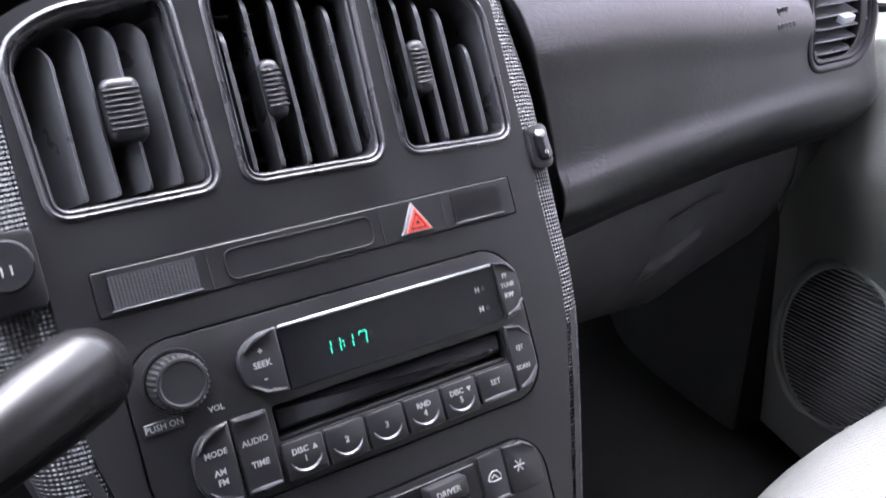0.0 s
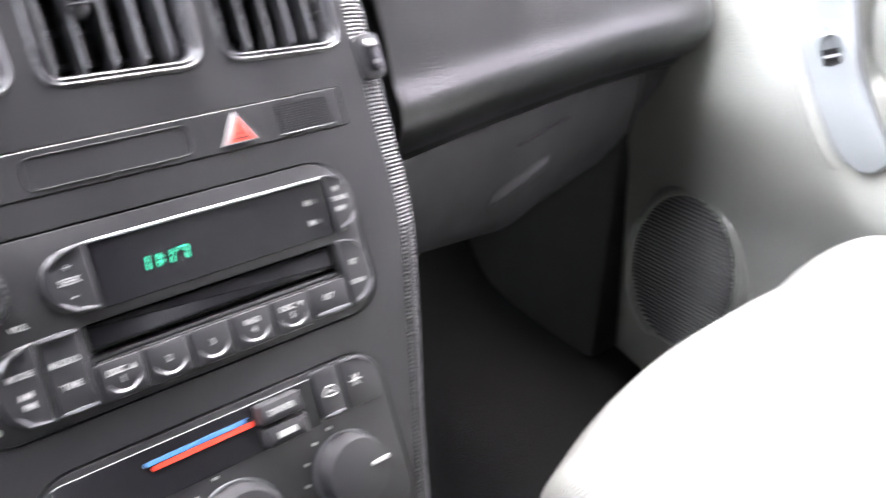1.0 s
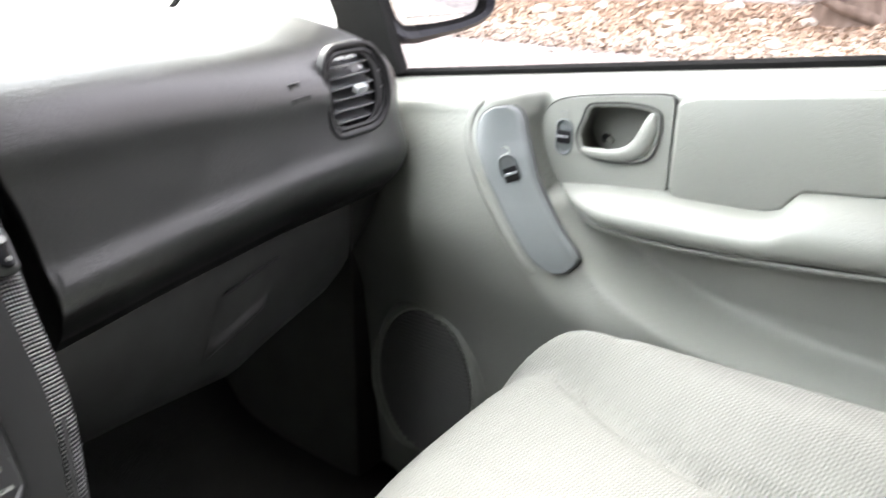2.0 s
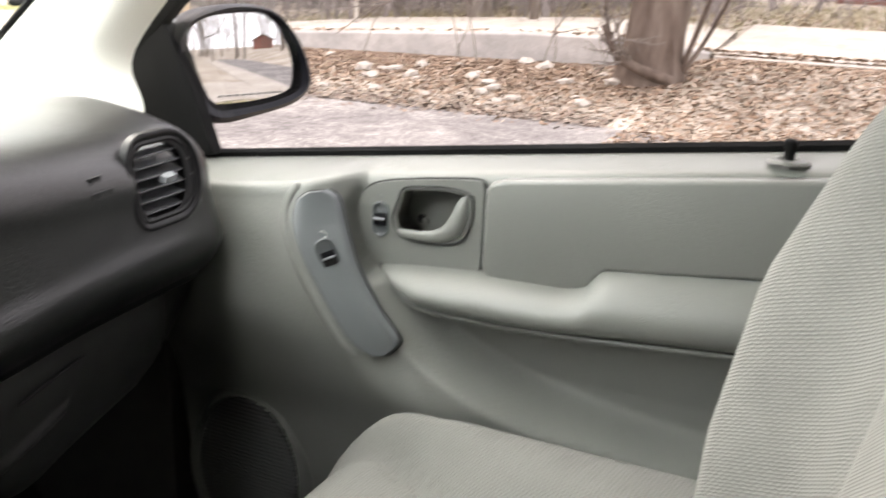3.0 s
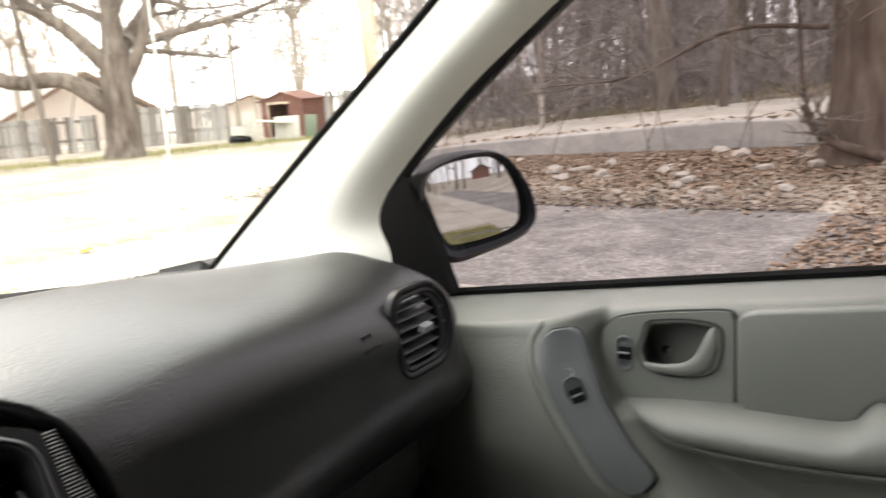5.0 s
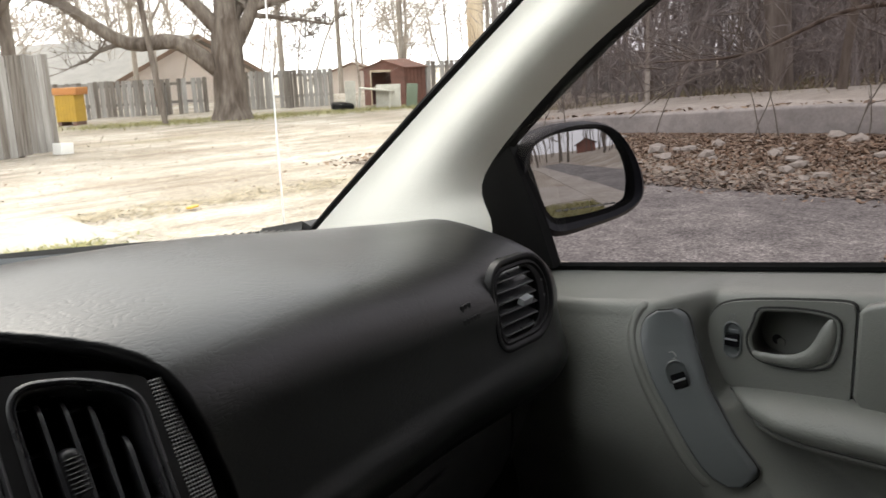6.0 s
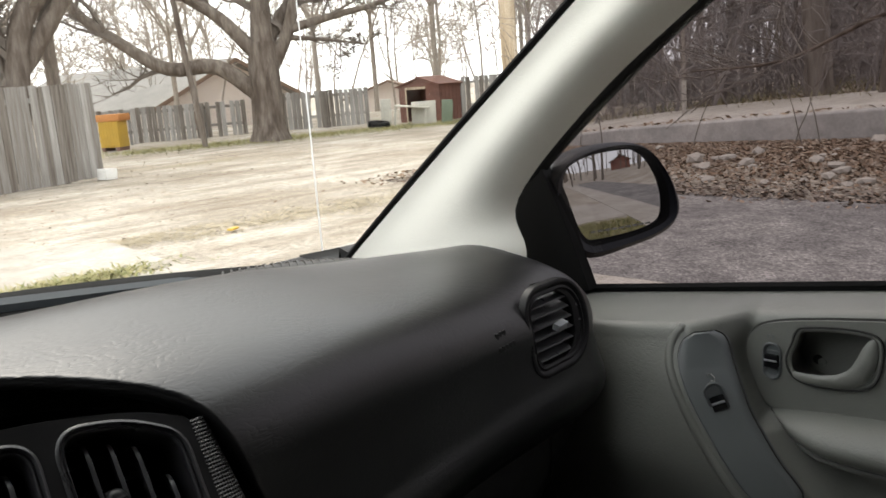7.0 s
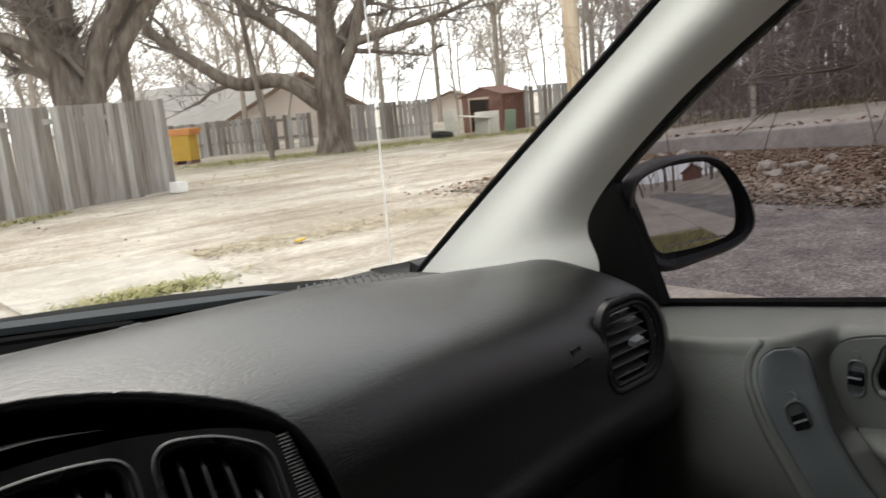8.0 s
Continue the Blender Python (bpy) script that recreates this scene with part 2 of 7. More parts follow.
def box(x0, y0, z0, x1, y1, z1, bevel=0.0, seg=2, m=None):
    bm = bmesh.new()
    bmesh.ops.create_cube(bm, size=1)
    for v in bm.verts:
        v.co = Vector(((x0 + x1) / 2 + v.co.x * (x1 - x0), (y0 + y1) / 2 + v.co.y * (y1 - y0), (z0 + z1) / 2 + v.co.z * (z1 - z0)))
    if bevel:
        bmesh.ops.bevel(bm, geom=bm.edges[:], offset=bevel, segments=seg, profile=0.6, affect="EDGES")
    if m is not None:
        bmesh.ops.transform(bm, matrix=m, verts=bm.verts)
    return bm


def rrect(x0, y0, x1, y1, r, n=6):
    """Outline of a rectangle with rounded corners; r is one radius or four (bl, br, tr, tl)."""
    rs = r if isinstance(r, (tuple, list)) else (r, r, r, r)
    out = []
    for (cx, cy, a0), q in zip(((x0, y0, 180), (x1, y0, 270), (x1, y1, 0), (x0, y1, 90)), rs):
        q = max(q, 1e-5)
        ox = cx + q if cx == x0 else cx - q
        oy = cy + q if cy == y0 else cy - q
        for i in range(n + 1):
            a = radians(a0 + 90 * i / n)
            out.append((ox + q * math.cos(a), oy + q * math.sin(a)))
    return out


def prism(outline, z0, z1, bevel=0.0, seg=2, holes=()):
    """A plate from z0 to z1 with that outline and holes, its upper rim rounded."""
    bm = bmesh.new()
    loops = []
    for ol in (outline, *holes):
        vs = [bm.verts.new((x, y, z1)) for x, y in ol]
        loops.append([bm.edges.new((vs[i], vs[(i + 1) % len(vs)])) for i in range(len(vs))])
    if holes:
        bmesh.ops.triangle_fill(bm, use_beauty=True, use_dissolve=False, edges=bm.edges[:])
    else:
        bm.faces.new([e.verts[0] for e in loops[0]])
    bmesh.ops.recalc_face_normals(bm, faces=bm.faces)
    for f in bm.faces:
        if f.normal.z < 0:
            f.normal_flip()
    top = bm.faces[:]
    rim = [e for e in bm.edges if e.is_boundary]
    res = bmesh.ops.extrude_face_region(bm, geom=top)
    low = [g for g in res["geom"] if isinstance(g, bmesh.types.BMVert)]
    for v in low:
        v.co.z = z0
    for f in [g for g in res["geom"] if isinstance(g, bmesh.types.BMFace)]:
        if f.normal.z > 0:
            f.normal_flip()
    if bevel:
        es = [e for e in bm.edges if all(abs(v.co.z - z1) < 1e-7 for v in e.verts) and any(abs(f.normal.z) < 0.5 for f in e.link_faces)]
        bmesh.ops.bevel(bm, geom=es, offset=bevel, segments=seg, profile=0.5, affect="EDGES")
    return bm


def lathe(profile, n=28, m=None):
    """A turned body about z from (radius, height) pairs."""
    bm = bmesh.new()
    rings = []
    for r, h in profile:
        if r < 1e-6:
            rings.append([bm.verts.new((0, 0, h))])
        else:
            rings.append([bm.verts.new((r * math.cos(6.28319 * i / n), r * math.sin(6.28319 * i / n), h)) for i in range(n)])
    for a, b in zip(rings, rings[1:]):
        for i in range(n):
            j = (i + 1) % n
            if len(a) == 1 and len(b) > 1:
                bm.faces.new((a[0], b[i], b[j]))
            elif len(b) == 1 and len(a) > 1:
                bm.faces.new((a[i], a[j], b[0]))
            elif len(a) > 1:
                bm.faces.new((a[i], a[j], b[j], b[i]))
    if m is not None:
        bmesh.ops.transform(bm, matrix=m, verts=bm.verts)
    return bm


def ring_sweep(outline, prof):
    """A moulding round an outline: prof is (inset, height) pairs; positive inset goes towards the middle."""
    n = len(outline)
    cx, cy = sum(p[0] for p in outline) / n, sum(p[1] for p in outline) / n
    normals = []
    for i in range(n):
        a, b = Vector(outline[i - 1]), Vector(outline[(i + 1) % n])
        t = (b - a).normalized()
        normals.append(Vector((-t.y, t.x)))
    bm = bmesh.new()
    rows = [[bm.verts.new((outline[i][0] + normals[i].x * d, outline[i][1] + normals[i].y * d, h)) for i in range(n)] for d, h in prof]
    for a, b in zip(rows, rows[1:]):
        for i in range(n):
            j = (i + 1) % n
            bm.faces.new((a[i], a[j], b[j], b[i]))
    return bm


def sheet_lists(rows, closed=False):
    verts = [p for r in rows for p in r]
    w = len(rows[0])
    faces = []
    for i in range(len(rows) - 1):
        for j in range(w - (0 if closed else 1)):
            k = (j + 1) % w
            faces.append((i * w + j, i * w + k, (i + 1) * w + k, (i + 1) * w + j))
    return verts, faces


def spline(pts, n):
    """Catmull-Rom curve through points (any dimension), n samples a span."""
    P = [np.array(p, float) for p in pts]
    P = [2 * P[0] - P[1]] + P + [2 * P[-1] - P[-2]]
    out = []
    for i in range(1, len(P) - 2):
        a, b, c, d = P[i - 1:i + 3]
        for j in range(n):
            t = j / n
            out.append(0.5 * (2 * b + (c - a) * t + (2 * a - 5 * b + 4 * c - d) * t * t + (3 * b - a - 3 * c + d) * t ** 3))
    out.append(P[-2])
    return out


def tube(path, radii, n=8, caps=True):
    """A bmesh tube along 3D points."""
    bm = bmesh.new()
    v, f = tube_lists(path, radii, n)
    vs = [bm.verts.new(p) for p in v]
    for q in f:
        bm.faces.new([vs[i] for i in q])
    if caps:
        bm.faces.new(vs[:n][::-1])
        bm.faces.new(vs[-n:])
    return bm


def tube_lists(path, radii, n=6, base=0):
    verts, faces = [], []
    P = [Vector(p) for p in path]
    side = None
    for i, p in enumerate(P):
        t = (P[min(i + 1, len(P) - 1)] - P[max(i - 1, 0)]).normalized()
        if side is None:
            side = t.orthogonal().normalized()
        side = (side - t * side.dot(t)).normalized()
        up = t.cross(side)
        r = radii[i] if isinstance(radii, (list, tuple)) else radii
        for k in range(n):
            a = 6.28319 * k / n
            verts.append(p + side * (r * math.cos(a)) + up * (r * math.sin(a)))
    for i in range(len(P) - 1):
        for k in range(n):
            q = (k + 1) % n
            faces.append((base + i * n + k, base + i * n + q, base + (i + 1) * n + q, base + (i + 1) * n + k))
    return verts, faces


def lerp_table(x, table):
    if x <= table[0][0]:
        return table[0][1]
    for (a, va), (b, vb) in zip(table, table[1:]):
        if x <= b:
            t = (x - a) / (b - a)
            return va + (vb - va) * t
    return table[-1][1]


def smooth01(a, b, x):
    t = min(max((x - a) / (b - a), 0), 1)
    return t * t * (3 - 2 * t)


def lettering(text, u, v, h, size, mat, parent, name="marking", thick=0.00012, squeeze=1.0, bold=0.0):
    """Printed letters in the local plane, centred on (u, v)."""
    cu = bpy.data.curves.new(name, "FONT")
    cu.body, cu.size, cu.align_x, cu.align_y, cu.extrude, cu.offset = text, size, "CENTER", "CENTER", thick, bold
    cu.resolution_u = 2
    tmp = bpy.data.objects.new(name, cu)
    scene.collection.objects.link(tmp)
    me = bpy.data.meshes.new_from_object(tmp.evaluated_get(bpy.context.evaluated_depsgraph_get()))
    bpy.data.objects.remove(tmp)
    me.transform(Matrix.Translation((u, v, h)) @ Matrix.Diagonal((squeeze, 1, 1, 1)))
    me.materials.clear()
    me.name = name
    ob = new(name, finish(me, mat, False))
    ob.parent = parent
    return ob


def plate(name, outline, h0, h1, mat, parent, bevel=0.0, label="", seg=2):
    return part(name, prism(outline, h0, h1, bevel, seg), mat, parent, label)


# ---- car shell ----
def car_shell():
    # floor with toe board, one bent sheet with thickness
    prof = [(-2.6, 0.40), (-0.75, 0.40), (-0.1, 0.40), (0.42, 0.41), (0.56, 0.50), (0.66, 0.68), (0.68, 1.0)]
    rows = [[(x, y, z) for x in (-0.84, -0.3, 0.0, 0.3, 0.84)] for y, z in spline(prof, 4)]
    v, f = sheet_lists(rows)
    fl = from_lists("floor", v, f, CARPET)
    tagged(fl, "dark grey carpeted footwell floor and toe board", "floor", kind="structure")
    md = fl.modifiers.new("thick", "SOLIDIFY")
    md.thickness, md.offset = 0.02, 1
    # roof lining, out of view, darkened to keep bounced light off the dashboard
    rows = [[(x, y + (0.12 - 0.14 * (x / 0.7) ** 2) * t ** 4, 1.565 - 0.06 * (x / 0.75) ** 2) for x in np.linspace(-0.74, 0.74, 9)] for y, t in [(-2.6 + 2.48 * i / 12, i / 12) for i in range(13)]]
    v, f = sheet_lists(rows)
    c = from_lists("ceiling", v, f, LINER)
    tagged(c, "unseen fabric roof lining of the van, darkened to cut bounced light", "ceiling", kind="structure")
    md = c.modifiers.new("thick", "SOLIDIFY")
    md.thickness, md.offset = 0.03, 1
    # driver's side: wall below the window, header above, pillars between
    for nm, a in (("wall_left_lower", (-0.86, -2.6, 0.4, -0.80, 0.6, 1.05)), ("wall_left_upper", (-0.80, -2.6, 1.44, -0.72, -0.1, 1.52))):
        tagged(part("dotted_trim", box(*a, 0.01), DOORV), "grey vinyl side trim of the van", "wall", kind="structure")
    tagged(part("wall_rear_lower", box(-0.84, -2.68, 0.4, 0.84, -2.6, 1.05, 0.01), DOORV), "grey vinyl tailgate trim", "wall", kind="structure")
    tagged(part("wall_rear_upper", box(-0.74, -2.66, 1.42, 0.74, -2.6, 1.54, 0.01), DOORV), "grey vinyl tailgate header", "wall", kind="structure")
    # passenger side behind the front door
    tagged(part("wall_right_lower", box(0.79, -2.6, 0.4, 0.86, -0.66, 1.08, 0.01), DOORV), "grey vinyl sliding door trim", "wall", kind="structure")
    tagged(part("wall_right_upper", box(0.70, -2.6, 1.45, 0.78, -0.1, 1.53, 0.01), PILLAR), "cream roof rail trim above the door", "wall", kind="structure")
    for y, x0, x1 in ((-1.55, 0.78, 0.70), (-1.55, -0.78, -0.70), (-0.62, -0.80, -0.72), (-2.58, 0.78, 0.7), (-2.58, -0.78, -0.7)):
        pl = part("trim_pillar", tube([(x0, y, 1.0), ((x0 + x1) / 2, y, 1.25), (x1, y, 1.5)], 0.055, 8), PILLAR)
        tagged(pl, "cream plastic window pillar trim", "pillar", kind="structure")


    # unseen windows behind and beside the driver, glass darkened to hold back light
    for nm, q, mt in (("window_rear_right", [(0.78, -0.66, 1.05), (0.78, -2.6, 1.05), (0.70, -2.6, 1.47), (0.70, -0.66, 1.47)], DIMREAR), ("window_rear_left", [(-0.82, -0.66, 1.05), (-0.82, -2.6, 1.05), (-0.74, -2.6, 1.47), (-0.74, -0.66, 1.47)], DIMREAR),
                      ("window_back", [(-0.76, -2.63, 1.05), (0.76, -2.63, 1.05), (0.7, -2.63, 1.45), (-0.7, -2.63, 1.45)], DIMREAR), ("window_front_left", [(-0.82, -0.60, 1.04), (-0.82, 0.42, 0.97), (-0.74, -0.05, 1.5), (-0.72, -0.60, 1.5)], DIMSIDE)):
        tagged(from_lists(nm, q, [(0, 1, 2, 3)], mt, smooth=False), "unseen van window glass, darkened to hold back light", "window", kind="structure")
    for x in (0.755, -0.80):
        tagged(part("kick_panel", box(x - 0.054, 0.262, 0.38, x + 0.07, 0.76, 0.87, 0.012), KICK), "dark carpeted footwell side panel", "wall", kind="structure")
    # the shade behind the dashboard is put into the bulkhead's colour
    tagged(part("bulkhead", box(-0.84, 0.69, 0.40, 0.84, 0.74, 1.0, 0.01), VOID), "bulkhead in near-black that stands in for shade behind the dashboard", "wall", kind="structure")


def windscreen():
    ws = thing("windscreen", "large clear raked windscreen above the dashboard", "windscreen", kind="structure")
    rows = []
    for i in range(9):
        t = i / 8
        z = 0.985 + 0.575 * t
        row = []
        for j in range(13):
            s = -1 + j / 6
            w = 0.775 - 0.12 * t
            y = 0.93 - 0.95 * t - (0.20 - 0.06 * t) * s * s
            row.append((s * w, y, z))
        rows.append(row)
    v, f = sheet_lists(rows)
    g = from_lists("pane", v, f, SHIELD, ws)
    g.visible_shadow = False
    return ws


def a_pillar():
    # inboard edge beside the windscreen, and the edge beside the door window
    e1 = [(0.69, 0.62, 0.985), (0.685, 0.585, 1.017), (0.675, 0.37, 1.177), (0.665, 0.148, 1.337), (0.63, -0.14, 1.54)]
    e2 = [(0.715, 0.290, 0.985), (0.720, 0.290, 1.045), (0.722, 0.300, 1.108), (0.718, 0.180, 1.224), (0.705, 0.038, 1.321), (0.675, -0.27, 1.52)]
    A = spline(e1, 12)
    B = spline(e2, 12)
    rows = []
    N = 30
    for i in range(N + 1):
        a = A[round(i / N * (len(A) - 1))]
        b = B[round(i / N * (len(B) - 1))]
        row = [a + np.array((0.012, 0.01, 0))]
        for j in range(11):
            t = j / 10
            bulge = math.sin(math.pi * t ** 1.9) ** 0.75
            p = a * (1 - t) + b * t + np.array((-0.034, -0.012, 0.008)) * bulge
            row.append(p)
        row.append(b + np.array((0.012, 0.016, -0.002)))
        rows.append(row)
    v, f = sheet_lists(rows)
    ob = from_lists("windscreen_pillar", v, f, PILLAR)
    tagged(ob, "cream grained plastic windscreen pillar trim", "pillar", kind="structure")
    # its mirror image on the driver's side
    other = from_lists("windscreen_pillar", [(-p[0] - (0.05 if i % len(rows[0]) > 10 else 0), p[1], p[2]) for i, p in enumerate(v)], f, PILLAR)
    tagged(other, "cream grained plastic windscreen pillar trim", "pillar", kind="structure")
    # black seal along the windscreen edge
    sl = part("windscreen_seal", tube([tuple(p + np.array((0.004, 0.006, 0.004))) for p in A[::3]], 0.0045, 6), RUBBER)
    tagged(sl, "black rubber strip along the windscreen edge", "seal", kind="structure")
    return ob


def cowl():
    co = thing("windscreen_cowl", "black plastic cowl below the windscreen outside", "cowl")
    base = spline([(-0.75, 0.66, 0.985), (-0.4, 0.82, 1.0), (0.0, 0.87, 1.012), (0.3, 0.82, 1.004), (0.52, 0.74, 0.995), (0.7, 0.64, 0.985)], 6)
    rows = [[p + np.array((0, dy, dz)) for dy, dz in ((0.10, 0.004), (0.06, 0.010), (0.0, 0.004), (-0.03, -0.02))] for p in base]
    v, f = sheet_lists(rows)
    from_lists("panel", v, f, RUBBER, co)
    part("wiper_arm", tube([(-0.1, 0.885, 1.018), (0.12, 0.862, 1.020), (0.3, 0.808, 1.010), (0.50, 0.752, 0.999), (0.548, 0.735, 0.994)], [0.008, 0.010, 0.011, 0.009, 0.004], 6), COWL, co, "black wiper arm")
    part("wiper_blade", tube([(-0.2, 0.85, 1.004), (0.1, 0.825, 1.012), (0.32, 0.765, 1.000)], 0.006, 6), RUBBER, co, "black wiper blade")
    part("clip", box(0.300, 0.745, 0.990, 0.330, 0.765, 1.001, 0.003), COWL, co, "grey wiper clip")
    return co


def bonnet():
    rows = []
    for i in range(8):
        t = i / 7
        rows.append([(s * (0.82 - 0.08 * t), 0.93 + 0.75 * t - 0.2 * s * s, 0.975 - 0.10 * t * t - 0.10 * t - 0.05 * s * s) for s in np.linspace(-1, 1, 13)])
    rows.append([(p[0], p[1] + 0.03, p[2] - 0.25) for p in rows[-1]])
    v, f = sheet_lists(rows)
    ob = from_lists("bonnet", v, f, PAINT)
    md = ob.modifiers.new("thick", "SOLIDIFY")
    md.thickness = 0.01
    tagged(ob, "dark painted bonnet ahead of the windscreen", "bonnet")
    an = thing("radio_antenna", "thin silver radio antenna rod on the front wing", "antenna")
    part("rod", tube([(0.94, 1.0, 0.80), (0.94, 1.0, 1.2), (0.94, 1.0, 1.75)], [0.0018, 0.0015, 0.0011], 6), SILVER, an)
    part("base", lathe([(0, 0), (0.016, 0), (0.013, 0.02), (0.006, 0.035), (0, 0.036)], 12, pose(0.94, 1.0, 0.775)), RUBBER, an)
    wing = part("front_wing", tube([(0.86, 0.35, 0.80), (0.88, 0.8, 0.74), (0.84, 1.5, 0.66)], [0.10, 0.115, 0.10], 12), PAINT)
    tagged(wing, "dark painted front wing of the van", "car wing")


# ---- centre stack ----
TILT = 0.5132
_n = math.hypot(1, TILT)
STACK = Matrix(((1, 0, 0, 0), (0, TILT / _n, -1 / _n, 0), (0, 1 / _n, TILT / _n, 0.95), (0, 0, 0, 1)))


def on_stack(u, v, h=0.0):
    return STACK @ Vector((u, v, h))


RADIO = rrect(-0.0915, -0.0735, 0.1150, 0.0085, (0.022, 0.018, 0.022, 0.022), 8)
CLIMATE = rrect(-0.076, -0.185, 0.1035, -0.0925, (0.02, 0.016, 0.02, 0.02), 8)


def vent_outline(pts):
    """A closed outline with rounded corners, counter-clockwise from (u, v, radius) corners."""
    out = []
    n = len(pts)
    for i in range(n):
        p, r = Vector(pts[i][:2]), pts[i][2]
        a, b = (Vector(pts[i - 1][:2]) - p).normalized(), (Vector(pts[(i + 1) % n][:2]) - p).normalized()
        for k in range(9):
            t = k / 8
            out.append(tuple(p + a * r * (1 - t) ** 2 + b * r * t ** 2))
    return out


# outlet outlines: lower left, lower right, upper right, upper left; the outer ones slope with the brow
VENTS = (
    (vent_outline([(-0.1020, 0.0690, 0.010), (-0.0285, 0.0690, 0.011), (-0.0310, 0.1645, 0.012), (-0.0890, 0.1575, 0.018), (-0.1055, 0.1420, 0.012)]), -0.1010, -0.0290, 36, -0.0615),
    (vent_outline([(-0.0165, 0.0688, 0.010), (0.0568, 0.0670, 0.011), (0.0600, 0.1620, 0.014), (0.0200, 0.1680, 0.02), (-0.0155, 0.1660, 0.014)]), -0.0155, 0.0565, -6, 0.0092),
    (vent_outline([(0.0686, 0.0670, 0.010), (0.1352, 0.0645, 0.011), (0.1360, 0.1410, 0.012), (0.1080, 0.1575, 0.014), (0.0705, 0.1645, 0.018)]), 0.0690, 0.1345, -13, 0.0917),
)
STRIP = rrect(-0.0935, 0.0240, 0.1250, 0.0440, 0.0012, 2)


def ribbed_knob(u, v, h, w, ht, parent):
    bm = prism(rrect(u - w / 2, v - ht / 2, u + w / 2, v + ht / 2, 0.0045, 5), h - 0.020, h, 0.0042, 4)
    k = part("slider_knob", bm, BUTTON, parent, "ribbed black slider knob")
    for i in range(8):
        y = v - ht * 0.31 + ht * 0.60 * i / 7
        part("rib", box(u - w * 0.47, y - 0.0006, h - 0.006, u + w * 0.47, y + 0.0006, h + 0.0009, 0.0005, 1), BUTTON, k)
    return k


def centre_stack():
    cs = thing("centre_stack", "satin black centre console fascia with three air vents", "car console", STACK)
    side = spline([(0.142, 0.145), (0.1425, 0.09), (0.1425, 0.02), (0.142, -0.03), (0.128, -0.09), (0.112, -0.15), (0.100, -0.20)], 5)
    top = spline([(-0.110, 0.146), (-0.1080, 0.1520), (-0.090, 0.1620), (-0.060, 0.1685), (-0.03, 0.1730), (0.010, 0.1758), (0.055, 0.1725), (0.084, 0.1675), (0.115, 0.1598), (0.1375, 0.1500), (0.142, 0.146)], 5)
    right = [tuple(p) for p in side]
    # counter-clockwise: down the left, along the bottom, up the right, back along the top
    outer = [(0.032 - p[0], p[1]) for p in right] + right[::-1] + [tuple(p) for p in top][::-1][1:-1]

    def grow(ol, d):
        n = len(ol)
        out = []
        for i in range(n):
            a, b = Vector(ol[i - 1]), Vector(ol[(i + 1) % n])
            t = (b - a).normalized()
            out.append((ol[i][0] + t.y * d, ol[i][1] - t.x * d))
        return out

    holes = [grow(RADIO, 0.0011), grow(CLIMATE, 0.0011), grow(STRIP, 0.0006)] + [v[0] for v in VENTS]
    part("fascia", prism(outer, -0.006, 0.0, 0, 1, holes), FACIA, cs)
    # near-black sheet that gives the gaps and vents their shade
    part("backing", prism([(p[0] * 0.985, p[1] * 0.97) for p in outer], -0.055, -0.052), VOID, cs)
    # vents
    for ol, u0, u1, turn, knob in VENTS:
        bz = part("air_vent", ring_sweep(ol, [(-0.0020, -0.0002), (-0.0012, 0.0008), (-0.0002, 0.0012), (0.0006, 0.0006), (0.0010, -0.0008), (0.0016, -0.0009), (0.0023, -0.0002), (0.0031, -0.0008), (0.0037, -0.0030), (0.0040, -0.007), (0.0042, -0.050)]), BEZEL, cs, "black air vent with upright vanes")
        v0, v1 = min(p[1] for p in ol) + 0.005, max(p[1] for p in ol) - 0.004
        n = 5
        for i in range(n):
            u = u0 + (u1 - u0) * (i + 0.6) / (n + 0.2)
            m = Matrix.Translation((u, 0, -0.015 if turn > 20 else -0.021)) @ Matrix.Rotation(radians(turn), 4, "Y")
            # blades under a sloping brow stand shorter, with a rounded free corner
            edge = [p[1] for p in ol if abs(p[0] - u) < (0.006 if turn > 20 else 0.009) and p[1] > 0.11]
            vt = min(edge) - (0.0035 if turn > 20 else 0.006) if edge else v1 - 0.006
            deep = 0.0125 if turn > 20 else 0.016
            bm = prism(rrect(-deep, v0 + 0.001, deep, vt, (0.002, 0.002, 0.004, 0.012), 5), -0.0012, 0.0012, 0.0008, 2)
            bmesh.ops.transform(bm, matrix=m @ Matrix.Rotation(radians(90), 4, "Y"), verts=bm.verts)
            part("vane", bm, VANE, bz)
        for i in range(5):
            y = v0 + (v1 - v0) * (i + 0.7) / 5.4
            part("cross_vane", box(u0 + 0.002, y - 0.001, -0.050, u1 - 0.002, y + 0.001, -0.040), VANE, bz)
        wide = 0.0170 if abs(turn) > 20 else 0.0105
        ribbed_knob(knob, 0.1115, 0.0025 if abs(turn) > 20 else -0.001, wide, 0.0290, bz)
    # strip of blank switches
    st = part("switch_strip", prism(STRIP, -0.003, 0.0003, 0.0004, 1), FACIA, cs)
    for u in (-0.0435, 0.0447, 0.0813):
        part("joint", box(u - 0.0004, 0.0243, 0.0, u + 0.0004, 0.0437, 0.0006), VOID, st)
    for (a, b), horizontal in (((-0.0872, -0.0490), False), ((0.0872, 0.1170), True)):
        # near-black plate for the shade between the slats
        part("speaker_grille", box(a, 0.0265, 0.0, b, 0.0412, 0.0006), VOID, st)
        for i in range(12):
            y = 0.0270 + 0.0138 * i / 11
